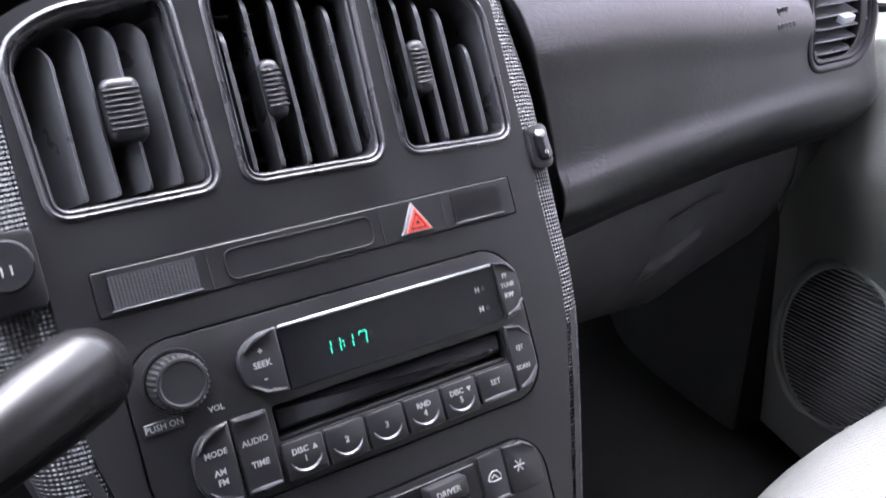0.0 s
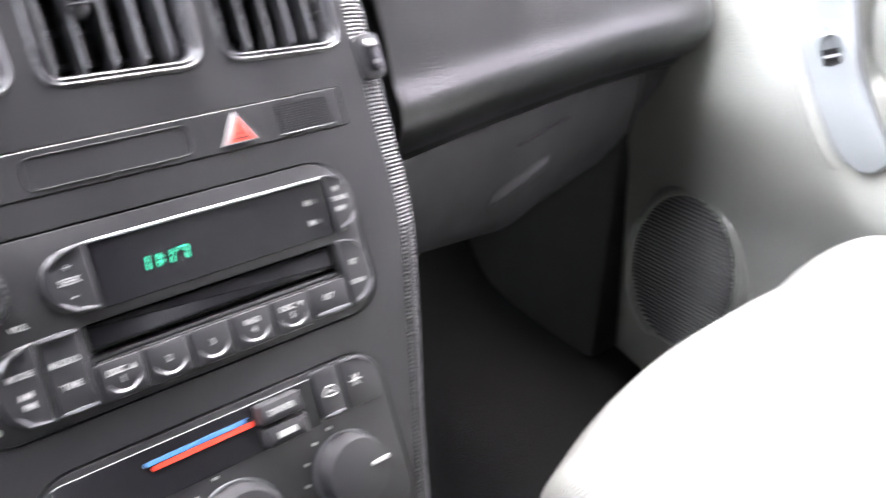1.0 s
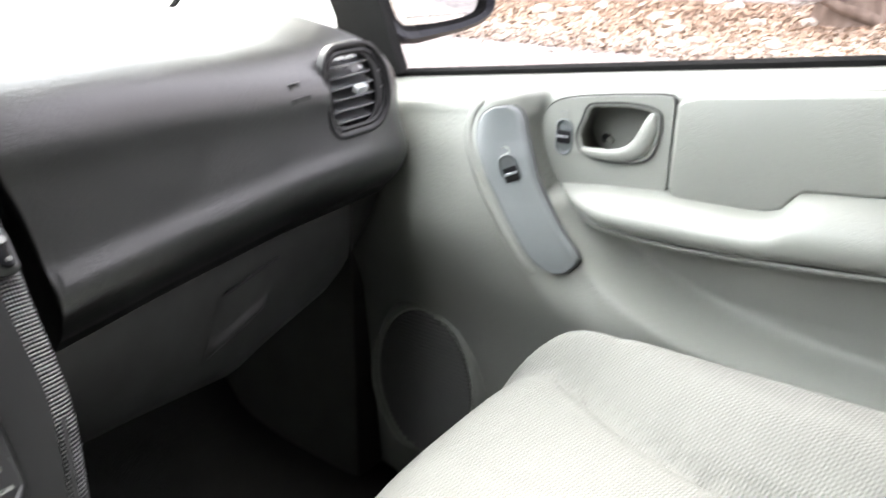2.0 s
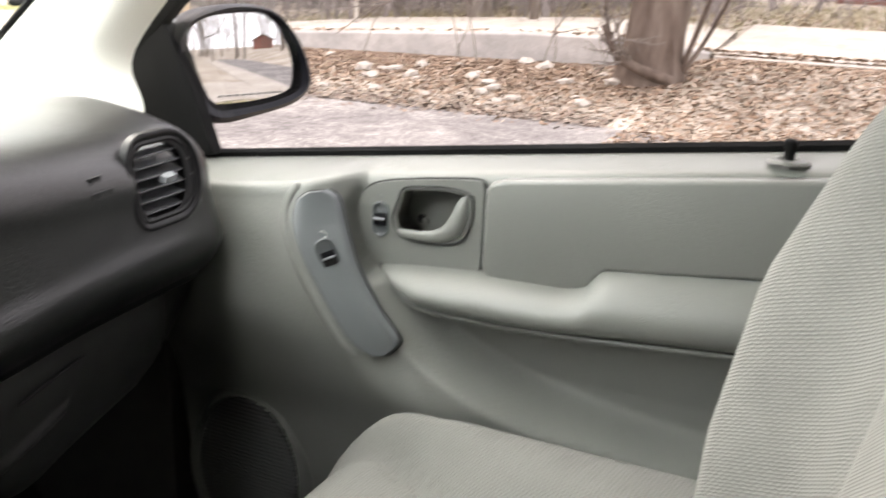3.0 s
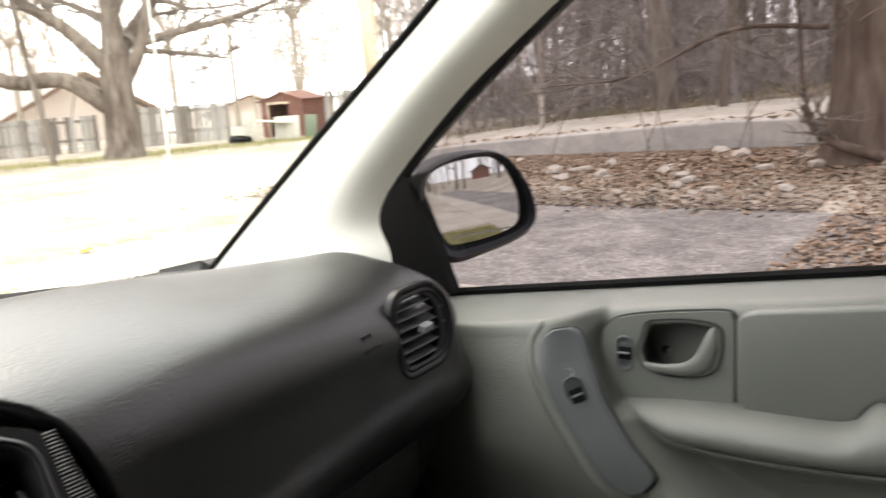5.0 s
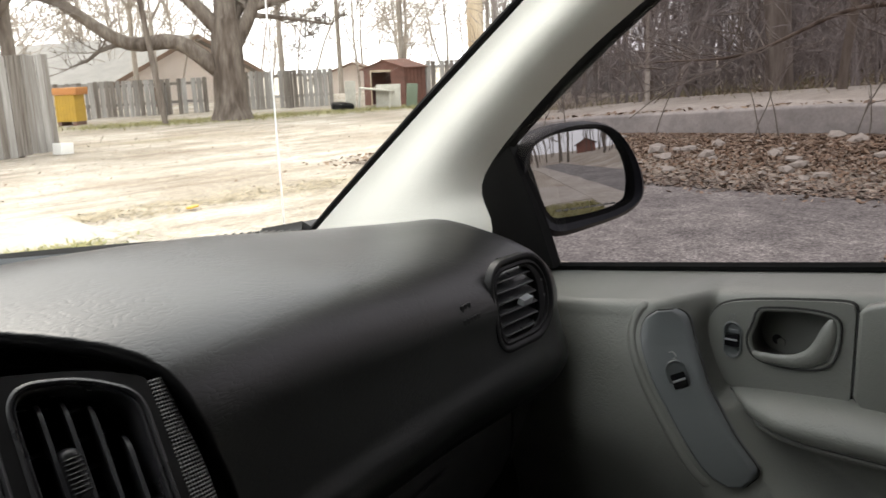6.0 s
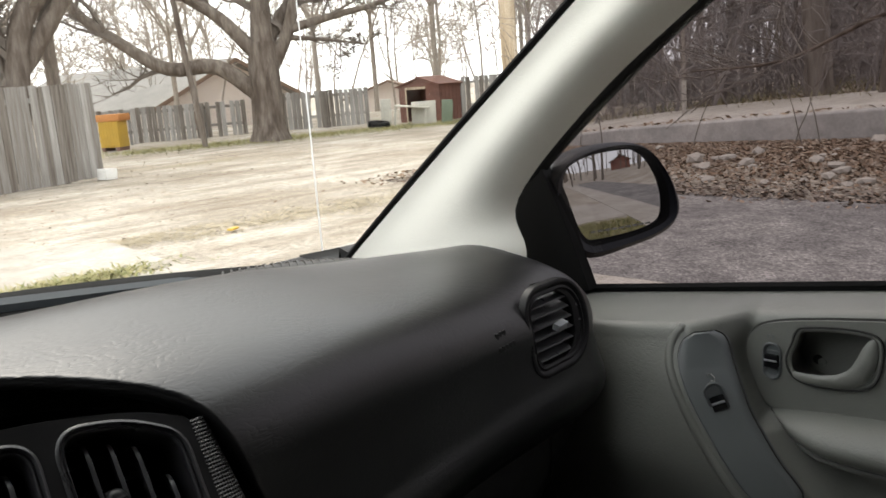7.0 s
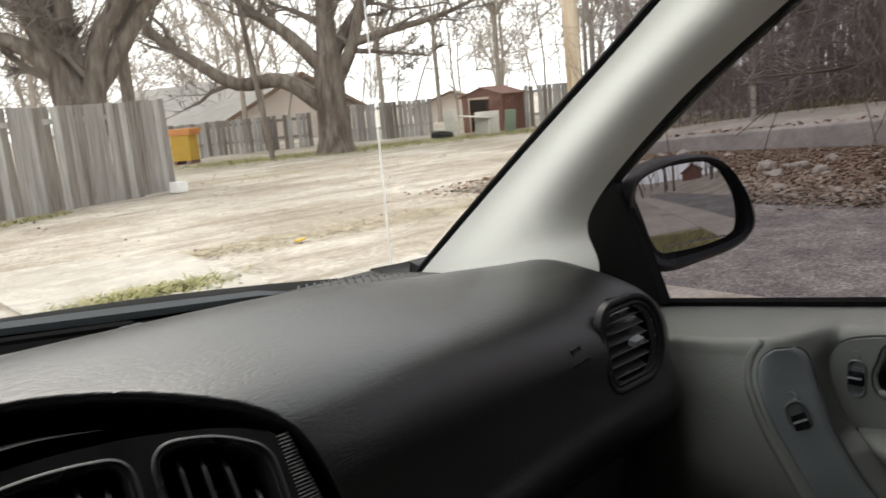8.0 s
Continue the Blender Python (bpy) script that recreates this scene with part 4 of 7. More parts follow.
def dashboard():
    db = thing("dashboard", "dark grey grained vinyl dashboard with glovebox", "dashboard")
    xs = list(np.linspace(-0.6, -0.22, 6)) + list(np.linspace(-0.20, 0.045, 30)) + list(np.linspace(0.05, 0.15, 34)) + list(np.linspace(0.1515, 0.200, 44)) + list(np.linspace(0.21, 0.49, 22)) + list(np.linspace(0.495, X_ROUND, 44)) + [X_ROUND + (X_END - X_ROUND) * math.sin(radians(90 * i / 14)) for i in range(1, 15)]
    cols = []
    for x in xs:
        pr = dash_profile(x)
        # from the cut upwards the pad starts with a rolled edge
        zc = lerp_table(x, CUT)
        k = next(i for i, p in enumerate(pr) if p[1] >= zc + 0.004 and i > 24)
        (ya, za), (yb, zb) = pr[k - 1], pr[k]
        w = min(max((zc + 0.004 - za) / max(zb - za, 1e-6), 0), 1)
        y0 = ya + (yb - ya) * w
        # front up to the brow spread evenly, the top always at the same stations
        brow = 12 * N_PROFILE
        low = [(y0 + 0.040, zc - 0.004), (y0 + 0.020, zc - 0.006), (y0 + 0.007, zc - 0.006), (y0 + 0.001, zc - 0.001), (y0, zc + 0.004)]
        low = [tuple(p) for p in spline(low, 6)]
        if k < brow:
            pr = resample(low + pr[k:brow + 1], 56) + pr[brow + 1::2]
        else:
            pr = resample(low, 56) + [pr[q] if q >= k else low[-1] for q in range(brow + 1, len(pr), 2)]
        cols.append([(x, y, z) for y, z in pr])
    # closing fan at the door end
    v, f = sheet_lists(cols)
    b = len(v)
    last = cols[-1]
    v.append((X_END + 0.001, 0.42, 0.96))
    w = len(cols[0])
    for j in range(w - 1):
        f.append(((len(cols) - 1) * w + j, (len(cols) - 1) * w + j + 1, b))
    # opening for the side vent
    inv = vent_frame()[0].inverted()

    def in_vent(q):
        p = inv @ Vector([sum(v[i][k] for i in q) / len(q) for k in range(3)])
        return abs(p.z) < 0.03 and (abs(p.x) / 0.046) ** 2.6 + (abs(p.y) / 0.040) ** 2.6 < 1
    f = [q for q in f if not in_vent(q)]
    from_lists("top_pad", v, f, DASH, db, "dark grained vinyl dash pad", angle=1.2)
    # recess between the pad and the centre stack
    edge = []
    for i in range(61):
        x = -0.20 + 0.3945 * i / 60
        z = lerp_table(x, CUT) - 0.010
        pr = dash_profile(x)
        q = next(i for i in range(25, len(pr)) if pr[i][1] >= z)
        (ya, za), (yb, zb) = pr[q - 1], pr[q]
        y = ya + (yb - ya) * (z - za) / max(zb - za, 1e-6)
        edge.append((x, y + 0.012, z))
    rows = [edge, [(x - 0.012 * smooth01(0.0, 0.15, x), y + 0.045, z - 0.012 * (1 - smooth01(0.08, 0.17, x))) for x, y, z in edge], [(x - 0.03 * smooth01(0.0, 0.15, x), y + 0.09, z - 0.04 * (1 - smooth01(0.08, 0.17, x))) for x, y, z in edge], [(x - 0.03 * smooth01(0.0, 0.15, x), y + 0.10, z - 0.20) for x, y, z in edge]]
    v, f = sheet_lists(rows)
    from_lists("stack_surround", v, f, FACIA, db, "black recess round the centre stack")
    # glovebox panel under the lip
    rows = []
    for i in range(25):
        x = 0.165 + (0.672 - 0.165) * i / 24
        yl, zl = lerp_table(x, YF), lerp_table(x, ZL)
        zb = lerp_table(x, [(0.165, 0.800), (0.25, 0.775), (0.43, 0.735), (0.60, 0.765), (0.68, 0.83)])
        col = []
        for t, dy in ((0, 0.048), (0.08, 0.044), (0.3, 0.045), (0.6, 0.052), (0.85, 0.064), (0.95, 0.074), (1.0, 0.088), (1.0, 0.13)):
            col.append((x, yl + dy, zl + 0.004 + (zb - zl - 0.004) * t))
        col.append((x, yl + 0.25, zb + 0.02))
        rows.append(col)
    v, f = sheet_lists(rows)
    gb = from_lists("glovebox_lid", v, f, GLOVE, db, "matt grey glovebox lid", angle=0.9)
    # gap lines at both ends of the lid
    for x in (0.205, 0.607):
        yl, zl = lerp_table(x, YF), lerp_table(x, ZL)
        part("gap_line", tube([(x, yl + 0.0435, zl - 0.01), (x + 0.002, yl + 0.0455, zl - 0.05), (x + 0.004, yl + 0.056, zl - 0.10)], 0.0012, 5), VOID, gb)
    def gy(x, z):
        zl = lerp_table(x, ZL) + 0.004
        zb = lerp_table(x, [(0.165, 0.800), (0.25, 0.775), (0.43, 0.735), (0.60, 0.765), (0.68, 0.83)])
        return lerp_table(x, YF) - 0.0006 + lerp_table((zl - z) / (zl - zb), [(0, 0.048), (0.08, 0.044), (0.3, 0.045), (0.6, 0.052), (0.85, 0.064), (0.95, 0.074), (1.0, 0.088)])
    # latch: a sunk pull with a dark upper joint and a rounded scoop below it
    rows = []
    for i in range(21):
        t = i / 20
        col = []
        for j in range(17):
            q = j / 16
            x = 0.392 + 0.096 * t - (0.024 + 0.004 * t) * q
            z = 0.851 + 0.007 * t - (0.062 - 0.012 * t) * q
            side = smooth01(0, 0.12, t) * smooth01(1.0, 0.88, t)
            d = 0.0002 + 0.0048 * math.exp(-((q - 0.82) / 0.11) ** 2)
            col.append((x, gy(x, z) - d * side - 0.0006, z))
        rows.append(col)
    v, f = sheet_lists(rows)
    lh = from_lists("latch_handle", v, f, GLOVE, gb, "moulded glovebox latch handle", angle=1.3)
    for pts in ([r[0] for r in rows[1:-1]],):
        part("latch_joint", tube([(x, y - 0.0016, z) for x, y, z in pts], [0.0005] + [0.0015] * (len(pts) - 2) + [0.0004], 6), VOID, lh)
    # raised airbag lettering, too faint to read
    for dz, n in ((0.004, 3), (-0.007, 5)):
        for i in range(n):
            x = 0.470 + 0.0058 * i
            part("raised_mark", box(x, dash_front(x, 1.024 + dz) - 0.0001, 1.0205 + dz, x + 0.0042, dash_front(x, 1.024 + dz) + 0.002, 1.0275 + dz - (0.002 if n == 5 else 0), 0.0003, 1), DASH, db)
    # defroster grille by the windscreen
    dg = part("defroster_grille", grille_body(), FACIA, db, "black slatted defroster grille")
    for i in range(20):
        t = (i + 0.5) / 20
        x = 0.395 + 0.225 * t
        hump = math.sin(math.pi * (x + 0.02 - 0.385) / 0.275) ** 0.5 * 0.018
        part("slat", tube([(x - 0.008, 0.448, lerp_table(x, ZC) - 0.0530 + hump), (x + 0.012, 0.480, lerp_table(x, ZC) - 0.0530 + hump), (x + 0.040, 0.528, lerp_table(x, ZC) - 0.061 + hump * 0.8)], 0.0013, 5), FACIA, dg)
    side_vent(db)
    return db


def resample(pts, n):
    d = [0.0]
    for a, b in zip(pts, pts[1:]):
        d.append(d[-1] + math.hypot(b[0] - a[0], b[1] - a[1]))
    # dense near the rolled edge
    xs = d[-1] * (np.linspace(0, 1, n) ** 1.2)
    return list(zip(np.interp(xs, d, [p[0] for p in pts]), np.interp(xs, d, [p[1] for p in pts])))


def grille_body():
    rows = []
    for i in range(13):
        x = 0.385 + 0.275 * i / 12
        zc = lerp_table(x, ZC)
        hump = math.sin(math.pi * i / 12) ** 0.5 * 0.018
        rows.append([(x, 0.425, zc - 0.052), (x, 0.45, zc - 0.053 + hump), (x, 0.49, zc - 0.054 + hump), (x, 0.53, zc - 0.062 + hump * 0.8), (x, 0.56, zc - 0.085)])
    v, f = sheet_lists(rows)
    bm = bmesh.new()
    vs = [bm.verts.new(p) for p in v]
    for q in f:
        bm.faces.new([vs[i] for i in q])
    return bm


def vent_frame():
    """The place and turn of the outlet at the door end of the dash."""
    n = Vector((0.04, -0.985, 0.15)).normalized()
    xa = Vector((1, 0.05, 0)).normalized()
    ya = n.cross(xa).normalized()
    xa = ya.cross(n).normalized()
    c = Vector((0.5735, dash_front(0.5735, 1.012) - 0.001, 1.012))
    m = Matrix(((xa.x, ya.x, n.x, c.x), (xa.y, ya.y, n.y, c.y), (xa.z, ya.z, n.z, c.z), (0, 0, 0, 1)))
    return m, n


def side_vent(db):
    """Round-ended outlet set in the sloping front of the dash."""
    m, n = vent_frame()
    ol = rrect(-0.050, -0.044, 0.050, 0.044, (0.020, 0.040, 0.042, 0.026), 8)
    vt = part("side_vent", ring_sweep(ol, [(-0.002, -0.006), (-0.0008, 0.0012), (0.001, 0.0020), (0.0035, 0.0015), (0.006, -0.0006), (0.0085, 0.0004), (0.0105, -0.001), (0.0115, -0.006), (0.012, -0.012)]), VENTRING, db, "round-cornered side air vent")
    vt.matrix_local = m
    inner = rrect(-0.0385, -0.0330, 0.0290, 0.0330, (0.014, 0.026, 0.028, 0.018), 6)
    part("frame_plate", prism(rrect(-0.0445, -0.0385, 0.0445, 0.0385, (0.016, 0.035, 0.037, 0.022), 8), -0.008, -0.0015, 0.001, 2, [inner]), VENTRING, vt)
    # near-black sheet in place of the shade deep in the outlet
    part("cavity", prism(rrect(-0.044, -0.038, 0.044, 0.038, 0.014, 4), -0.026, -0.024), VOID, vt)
    for i in range(6):
        y = -0.0265 + 0.0106 * i
        w0, w1 = -0.0385, 0.0288 - 0.006 * abs(i - 2.5) / 2.5
        bm = box(w0, -0.0008, -0.012, w1, 0.0008, 0.006, 0.0006, 1)
        bmesh.ops.transform(bm, matrix=pose(0, y, -0.008, 28, 0, 0), verts=bm.verts)
        part("louvre", bm, VANE, vt)
    bm = box(-0.008, -0.0035, -0.004, 0.008, 0.0035, 0.004, 0.0012, 2)
    bmesh.ops.transform(bm, matrix=pose(-0.002, 0.000, 0.0035, 25, 0, 4), verts=bm.verts)
    part("tab", bm, CHROMEGREY, vt, "grey vent adjuster tab")
    for dx, dy in ((0.0365, 0.012), (0.0380, -0.004)):
        part("dot", lathe([(0.0014, 0), (0.0014, 0.0005), (0, 0.0005)], 8, pose(dx, dy, -0.0015)), VANE, vt)
    return vt


CHROMEGREY = material("grey_tab", (0.25, 0.26, 0.27), 0.35, vary=0.08, bump=0)


# ---- front passenger door ----
BULGE = [np.array(p) for p in spline([(-0.90, 0.715), (-0.60, 0.738), (-0.44, 0.749), (-0.277, 0.762), (-0.186, 0.781), (-0.109, 0.812), (-0.057, 0.848), (-0.020, 0.894), (0.009, 0.947), (0.031, 0.996), (0.06, 1.06)], 6)]


def bulge_side(y, z):
    """Signed distance from the edge of the bulge; positive inside it."""
    p = np.array((y, z))
    best, sign = 9.0, 1
    for a, b in zip(BULGE, BULGE[1:]):
        d = b - a
        t = min(max(float((p - a) @ d / (d @ d)), 0), 1)
        q = p - a - d * t
        r = math.hypot(*q)
        if r < best:
            best, sign = r, (1 if d[0] * q[1] - d[1] * q[0] < 0 else -1)
    return best * sign


FRONT = [tuple(p) for p in spline([(0.40, 0.730), (0.66, 0.702), (0.72, 0.695), (0.80, 0.670), (0.86, 0.665), (0.93, 0.682), (0.98, 0.704), (1.04, 0.720)], 8)]
GRIP_LINE = [(0.76, -0.075), (0.80, -0.048), (0.835, -0.026), (0.862, -0.008), (0.893, 0.010), (0.95, 0.032), (0.99, 0.036)]


def front_x(y, z):
    """Depth of the forward and lower bulge of the door."""
    front = lerp_table(z, FRONT)
    front -= 0.010 * smooth01(0.02, 0.085, y) * smooth01(0.78, 0.86, z)
    front += 0.030 * smooth01(0.12, 0.30, y)
    # the lower part falls back towards the rear, and so does the grip
    front += 0.028 * smooth01(-0.05, -0.35, y)
    front += 0.028 * smooth01(0.030, -0.034, y - lerp_table(z, GRIP_LINE)) * smooth01(0.75, 0.83, z)
    return front


def chaikin(ol):
    """Rounds the corners of an outline."""
    out = []
    for (xa, ya), (xb, yb) in zip(ol, ol[1:] + ol[:1]):
        L = math.hypot(xb - xa, yb - ya)
        q = min(0.25, 0.006 / L)
        out += [(xa + (xb - xa) * q, ya + (yb - ya) * q), (xb + (xa - xb) * q, yb + (ya - yb) * q)]
    return out


def outside(p, poly):
    """Distance from an outline, zero within it."""
    if inside(p, poly):
        return 0.0
    q = np.array(p)
    best = 9.0
    for a, b in zip(poly, poly[1:] + poly[:1]):
        a, b = np.array(a), np.array(b)
        d = b - a
        t = min(max(float((q - a) @ d / max(d @ d, 1e-12)), 0), 1)
        best = min(best, float(np.hypot(*(q - a - d * t))))
    return best


BEZEL_OUT = [(-0.004, 0.8985), (-0.121, 0.9085), (-0.124, 0.914), (-0.1245, 1.004), (-0.117, 1.008), (-0.06, 1.001), (-0.02, 0.9945), (0.004, 0.988), (0.016, 0.977), (0.0205, 0.962), (0.0165, 0.940), (0.006, 0.914)]


def door_x(y, z):
    """Depth of the inner panel; smaller stands further into the car."""
    front = front_x(y, z)
    rear = lerp_table(z, [(0.70, 0.760), (0.80, 0.764), (0.85, 0.752), (0.90, 0.748), (1.02, 0.748)])
    w = smooth01(-0.020, 0.014, bulge_side(y, z))
    if z > 0.88 and -0.14 < y < 0.04:
        w *= smooth01(0.0, 0.012, outside((y, z), BEZEL_OUT))
    return rear + (front - rear) * w


def sill_in(y):
    return 1.000 - 0.130 * y


def sill_glass(y):
    return 1.0145 - 0.127 * y


def inside(p, poly):
    x, y = p[0], p[1]
    c = False
    for i in range(len(poly)):
        (xa, ya), (xb, yb) = poly[i - 1], poly[i]
        if (ya > y) != (yb > y) and x < (xb - xa) * (y - ya) / (yb - ya) + xa:
            c = not c
    return c


def turn2(p, c, a):
    s, k = math.sin(radians(a)), math.cos(radians(a))
    dx, dy = p[0] - c[0], p[1] - c[1]
    return (c[0] + dx * k - dy * s, c[1] + dx * s + dy * k)


def door():
    dr = thing("front_passenger_door", "grey-green vinyl front door with armrest, closed", "car door")
    ys = list(np.linspace(0.36, 0.13, 12)) + list(np.linspace(0.12, -0.20, 90)) + list(np.linspace(-0.215, -0.66, 24))
    rows = []
    for y in ys:
        zt = sill_in(y)
        zs = [0.38, 0.45, 0.55, 0.62] + list(np.linspace(0.66, zt - 0.014, 80))
        row = [(door_x(y, z), y, z) for z in zs]
        x = row[-1][0]
        # rounded shoulder, then the sill to the glass
        row += [(x + 0.002, y, zt - 0.006), (x + 0.007, y, zt - 0.001), (x + 0.014, y, zt + 0.001), (0.785, y, sill_glass(y) - 0.004), (0.797, y, sill_glass(y) - 0.004)]
        rows.append(row)
    v, f = sheet_lists(rows)
    # the panel is open behind the handle cup and the lock switch
    f = [q for q in f if not any(inside(v[i][1:], CUP) or inside(v[i][1:], LOCK) for i in q)]
    from_lists("inner_panel", v, f, DOORV, dr, "grey-green vinyl inner panel", angle=1.2)
    v, f = sheet_lists([[(0.83, y, 0.38), (0.835, y, 0.8), (0.815, y, sill_glass(y) - 0.02)] for y in (0.42, 0, -0.66)])
    from_lists("outer_skin", v, f, PAINT, dr)
    # rubber strip and glass
    pts = [(0.800, y, sill_glass(y) + 0.0005) for y in np.linspace(0.34, -0.62, 12)]
    part("glass_seal", tube(pts, 0.0058, 6), RUBBER, dr, "black rubber window seal")
    g = from_lists("window_glass", [(0.806, 0.42, 0.955), (0.806, -0.56, 1.07), (0.735, -0.56, 1.50), (0.725, -0.10, 1.50), (0.765, 0.20, 1.27)], [(0, 1, 2, 3, 4)], SIDEGLASS, dr, "lightly tinted window glass", smooth=False)
    # window frame: front slope, top, rear upright
    fr = spline([(0.797, 0.375, 1.060), (0.790, 0.335, 1.128), (0.775, 0.19, 1.247), (0.757, 0.03, 1.355), (0.735, -0.14, 1.455), (0.728, -0.30, 1.49), (0.728, -0.58, 1.50)], 5)
    part("window_frame", tube([tuple(p) for p in fr], 0.016, 8), RUBBER, dr, "black window frame")
    part("rear_frame", tube([(0.806, -0.500, 1.05), (0.792, -0.502, 1.2), (0.735, -0.51, 1.5)], 0.021, 8), RUBBER, dr, "black upright window frame")
    # triangular mirror patch
    bm = bmesh.new()
    tri = [(0.782, 0.47, 0.955), (0.782, 0.243, 0.985), (0.782, 0.272, 1.06), (0.779, 0.308, 1.14), (0.776, 0.335, 1.128), (0.779, 0.42, 1.05)]
    a = [bm.verts.new(p) for p in tri]
    b = [bm.verts.new((p[0] + 0.018, p[1], p[2])) for p in tri]
    bm.faces.new(a)
    bm.faces.new(b[::-1])
    for i in range(len(a)):
        j = (i + 1) % len(a)
        bm.faces.new((a[i], b[i], b[j], a[j]))
    part("mirror_patch", bm, RUBBER, dr, "black triangular mirror mount cover")
    # upper pad with a stepped lower edge
    def pad_out():
        top = lambda y: sill_in(y) - 0.006
        o = [(-0.127, 0.918), (-0.135, 0.9065), (-0.16, 0.905), (-0.20, 0.9085), (-0.228, 0.911), (-0.240, 0.916), (-0.247, 0.928), (-0.256, 0.936), (-0.272, 0.9375), (-0.34, 0.945), (-0.45, 0.957), (-0.58, 0.972)]
        o += [(y, top(y)) for y in (-0.58, -0.48, -0.38, -0.28, -0.18, -0.148)] + [(-0.134, top(-0.134) - 0.003), (-0.128, top(-0.128) - 0.010)]
        return o
    place_plate("upper_pad", pad_out(), 0.012, 0.005, DOORV, dr, "soft grained vinyl door pad", n=3)
    # handle bezel, cup and lever
    bz_o = chaikin(chaikin(BEZEL_OUT[::-1]))
    cup = CUP
    bz = place_plate("handle_bezel", bz_o, 0.006, 0.002, DOORV, dr, "moulded door handle surround", holes=[cup, LOCK], n=2)
    part("cup_edge", door_ring(cup, [(-0.003, 0.0), (-0.001, 0.0018), (0.001, 0.0016), (0.002, -0.002), (0.004, -0.044)], 0.742), DOORV, bz)
    # shadow line round the handle cup, laid on as a thin dark tube
    part("cup_shadow", tube([(0.7402, -0.068 + (y + 0.068) * 1.035, 0.964 + (z - 0.964) * 1.05) for y, z in cup + cup[:1]], 0.0013, 5), SEAMDARK, bz)
    bm = bmesh.new()
    bm.faces.new([bm.verts.new((0.784, -0.068 + (y + 0.068) * 1.16, 0.964 + (z - 0.964) * 1.22)) for y, z in cup])
    part("cup_floor", bm, DOORV, bz)
    lev = []
    for (y, z, r, x) in ((-0.0300, 0.9400, 0.0040, 0.742), (-0.040, 0.9395, 0.0050, 0.739), (-0.056, 0.9398, 0.0056, 0.738), (-0.071, 0.9415, 0.0068, 0.738), (-0.084, 0.9460, 0.0086, 0.739), (-0.0935, 0.9540, 0.0100, 0.740), (-0.0990, 0.9660, 0.0092, 0.741), (-0.1020, 0.9780, 0.0074, 0.742), (-0.1040, 0.9870, 0.0040, 0.743), (-0.1045, 0.9900, 0.0010, 0.743)):
        lev.append(((x, y, z), r))
    bm = tube([p for p, r in lev], [r for p, r in lev], 12)
    for vtx in bm.verts:
        vtx.co.x = 0.741 + (vtx.co.x - 0.741) * 0.55
    part("lever", bm, DOORV, bz, "curved vinyl-coloured door lever")
    part("screw_hole", lathe([(0.0052, 0), (0.0052, 0.001), (0, 0.001)], 12, Matrix.Translation((0.7830, -0.0380, 0.9460)) @ Matrix.Rotation(radians(-90), 4, "Y")), VOID, bz, "dark screw hole")
    part("screw_cap", lathe([(0.0045, 0), (0.0040, 0.002), (0, 0.003)], 12, Matrix.Translation((0.7828, -0.0425, 0.9440)) @ Matrix.Rotation(radians(-90), 4, "Y")), DOORV, bz)
    # lock switch in an oval recess, with its symbol
    switch(bz, (0.7405, -0.0075, 0.951), 0.0085, 0.0185, 0.0)
    for a, b in (((-0.006, 0.0), (-0.006, 0.004)), ((0.0, 0.0), (0.0, 0.004)), ((-0.006, 0.0), (-0.003, 0.0)), ((-0.006, 0.004), (0.0, 0.004))):
        part("symbol", tube([(0.7395, -0.004 + a[0], 0.975 + a[1]), (0.7395, -0.004 + b[0], 0.975 + b[1])], 0.0004, 5), GRIP, bz)
    # grip panel with the window switch
    lf = spline([(0.0560, 0.9825), (0.0660, 0.973), (0.0672, 0.9568), (0.0566, 0.9340), (0.0390, 0.905), (0.0104, 0.866), (-0.0143, 0.8355), (-0.0350, 0.8215)], 14)
    rt = spline([(0.0397, 0.9842), (0.0300, 0.9765), (0.0200, 0.9550), (0.0075, 0.9310), (-0.0062, 0.9060), (-0.0350, 0.8680), (-0.0595, 0.8400), (-0.0500, 0.8222)], 14)
    rows = []
    for i, (a, b) in enumerate(zip(lf, rt)):
        t = i / (len(lf) - 1)
        row = []
        for k in range(45):
            q = k / 44
            p = a * (1 - q) + b * q
            wide = float(np.hypot(*(b - a)))
            e = min(q * wide, (1 - q) * wide, t * 0.16 + 0.002, (1 - t) * 0.16 + 0.002)
            h = -0.004 + 0.0115 * math.sqrt(max(0.0, 1 - (1 - min(e / 0.005, 1)) ** 2))
            row.append((front_x(p[0], p[1]) - h, p[0], p[1]))
        rows.append(row)
    v, f = sheet_lists(rows)
    gp = from_lists("grip_panel", v, f, GRIP, dr, "blue-grey plastic grip panel", angle=1.3)
    loop = [tuple(p) for p in lf] + [tuple(p) for p in rt][::-1]
    part("gap_line", tube([(front_x(p[0], p[1]) - 0.0002, p[0], p[1]) for p in (loop + loop[:1])[::3]], 0.0010, 5), SEAMDARK, gp)
    # soft raised rim of the door moulding on the forward side of the grip
    rim = []
    for i in range(4, len(lf) - 4, 4):
        d = lf[i + 3] - lf[i - 3]
        nrm = np.array((-d[1], d[0])) / np.hypot(*d)
        q = lf[i] + nrm * (-0.0105 if nrm[0] < 0 else 0.0105)
        rim.append((front_x(q[0], q[1]) + 0.0040, q[0], q[1]))
    part("grip_rim", tube(rim, [0.0015] + [0.0062] * (len(rim) - 2) + [0.0015], 10), DOORV, dr, "rounded vinyl rim beside the grip")
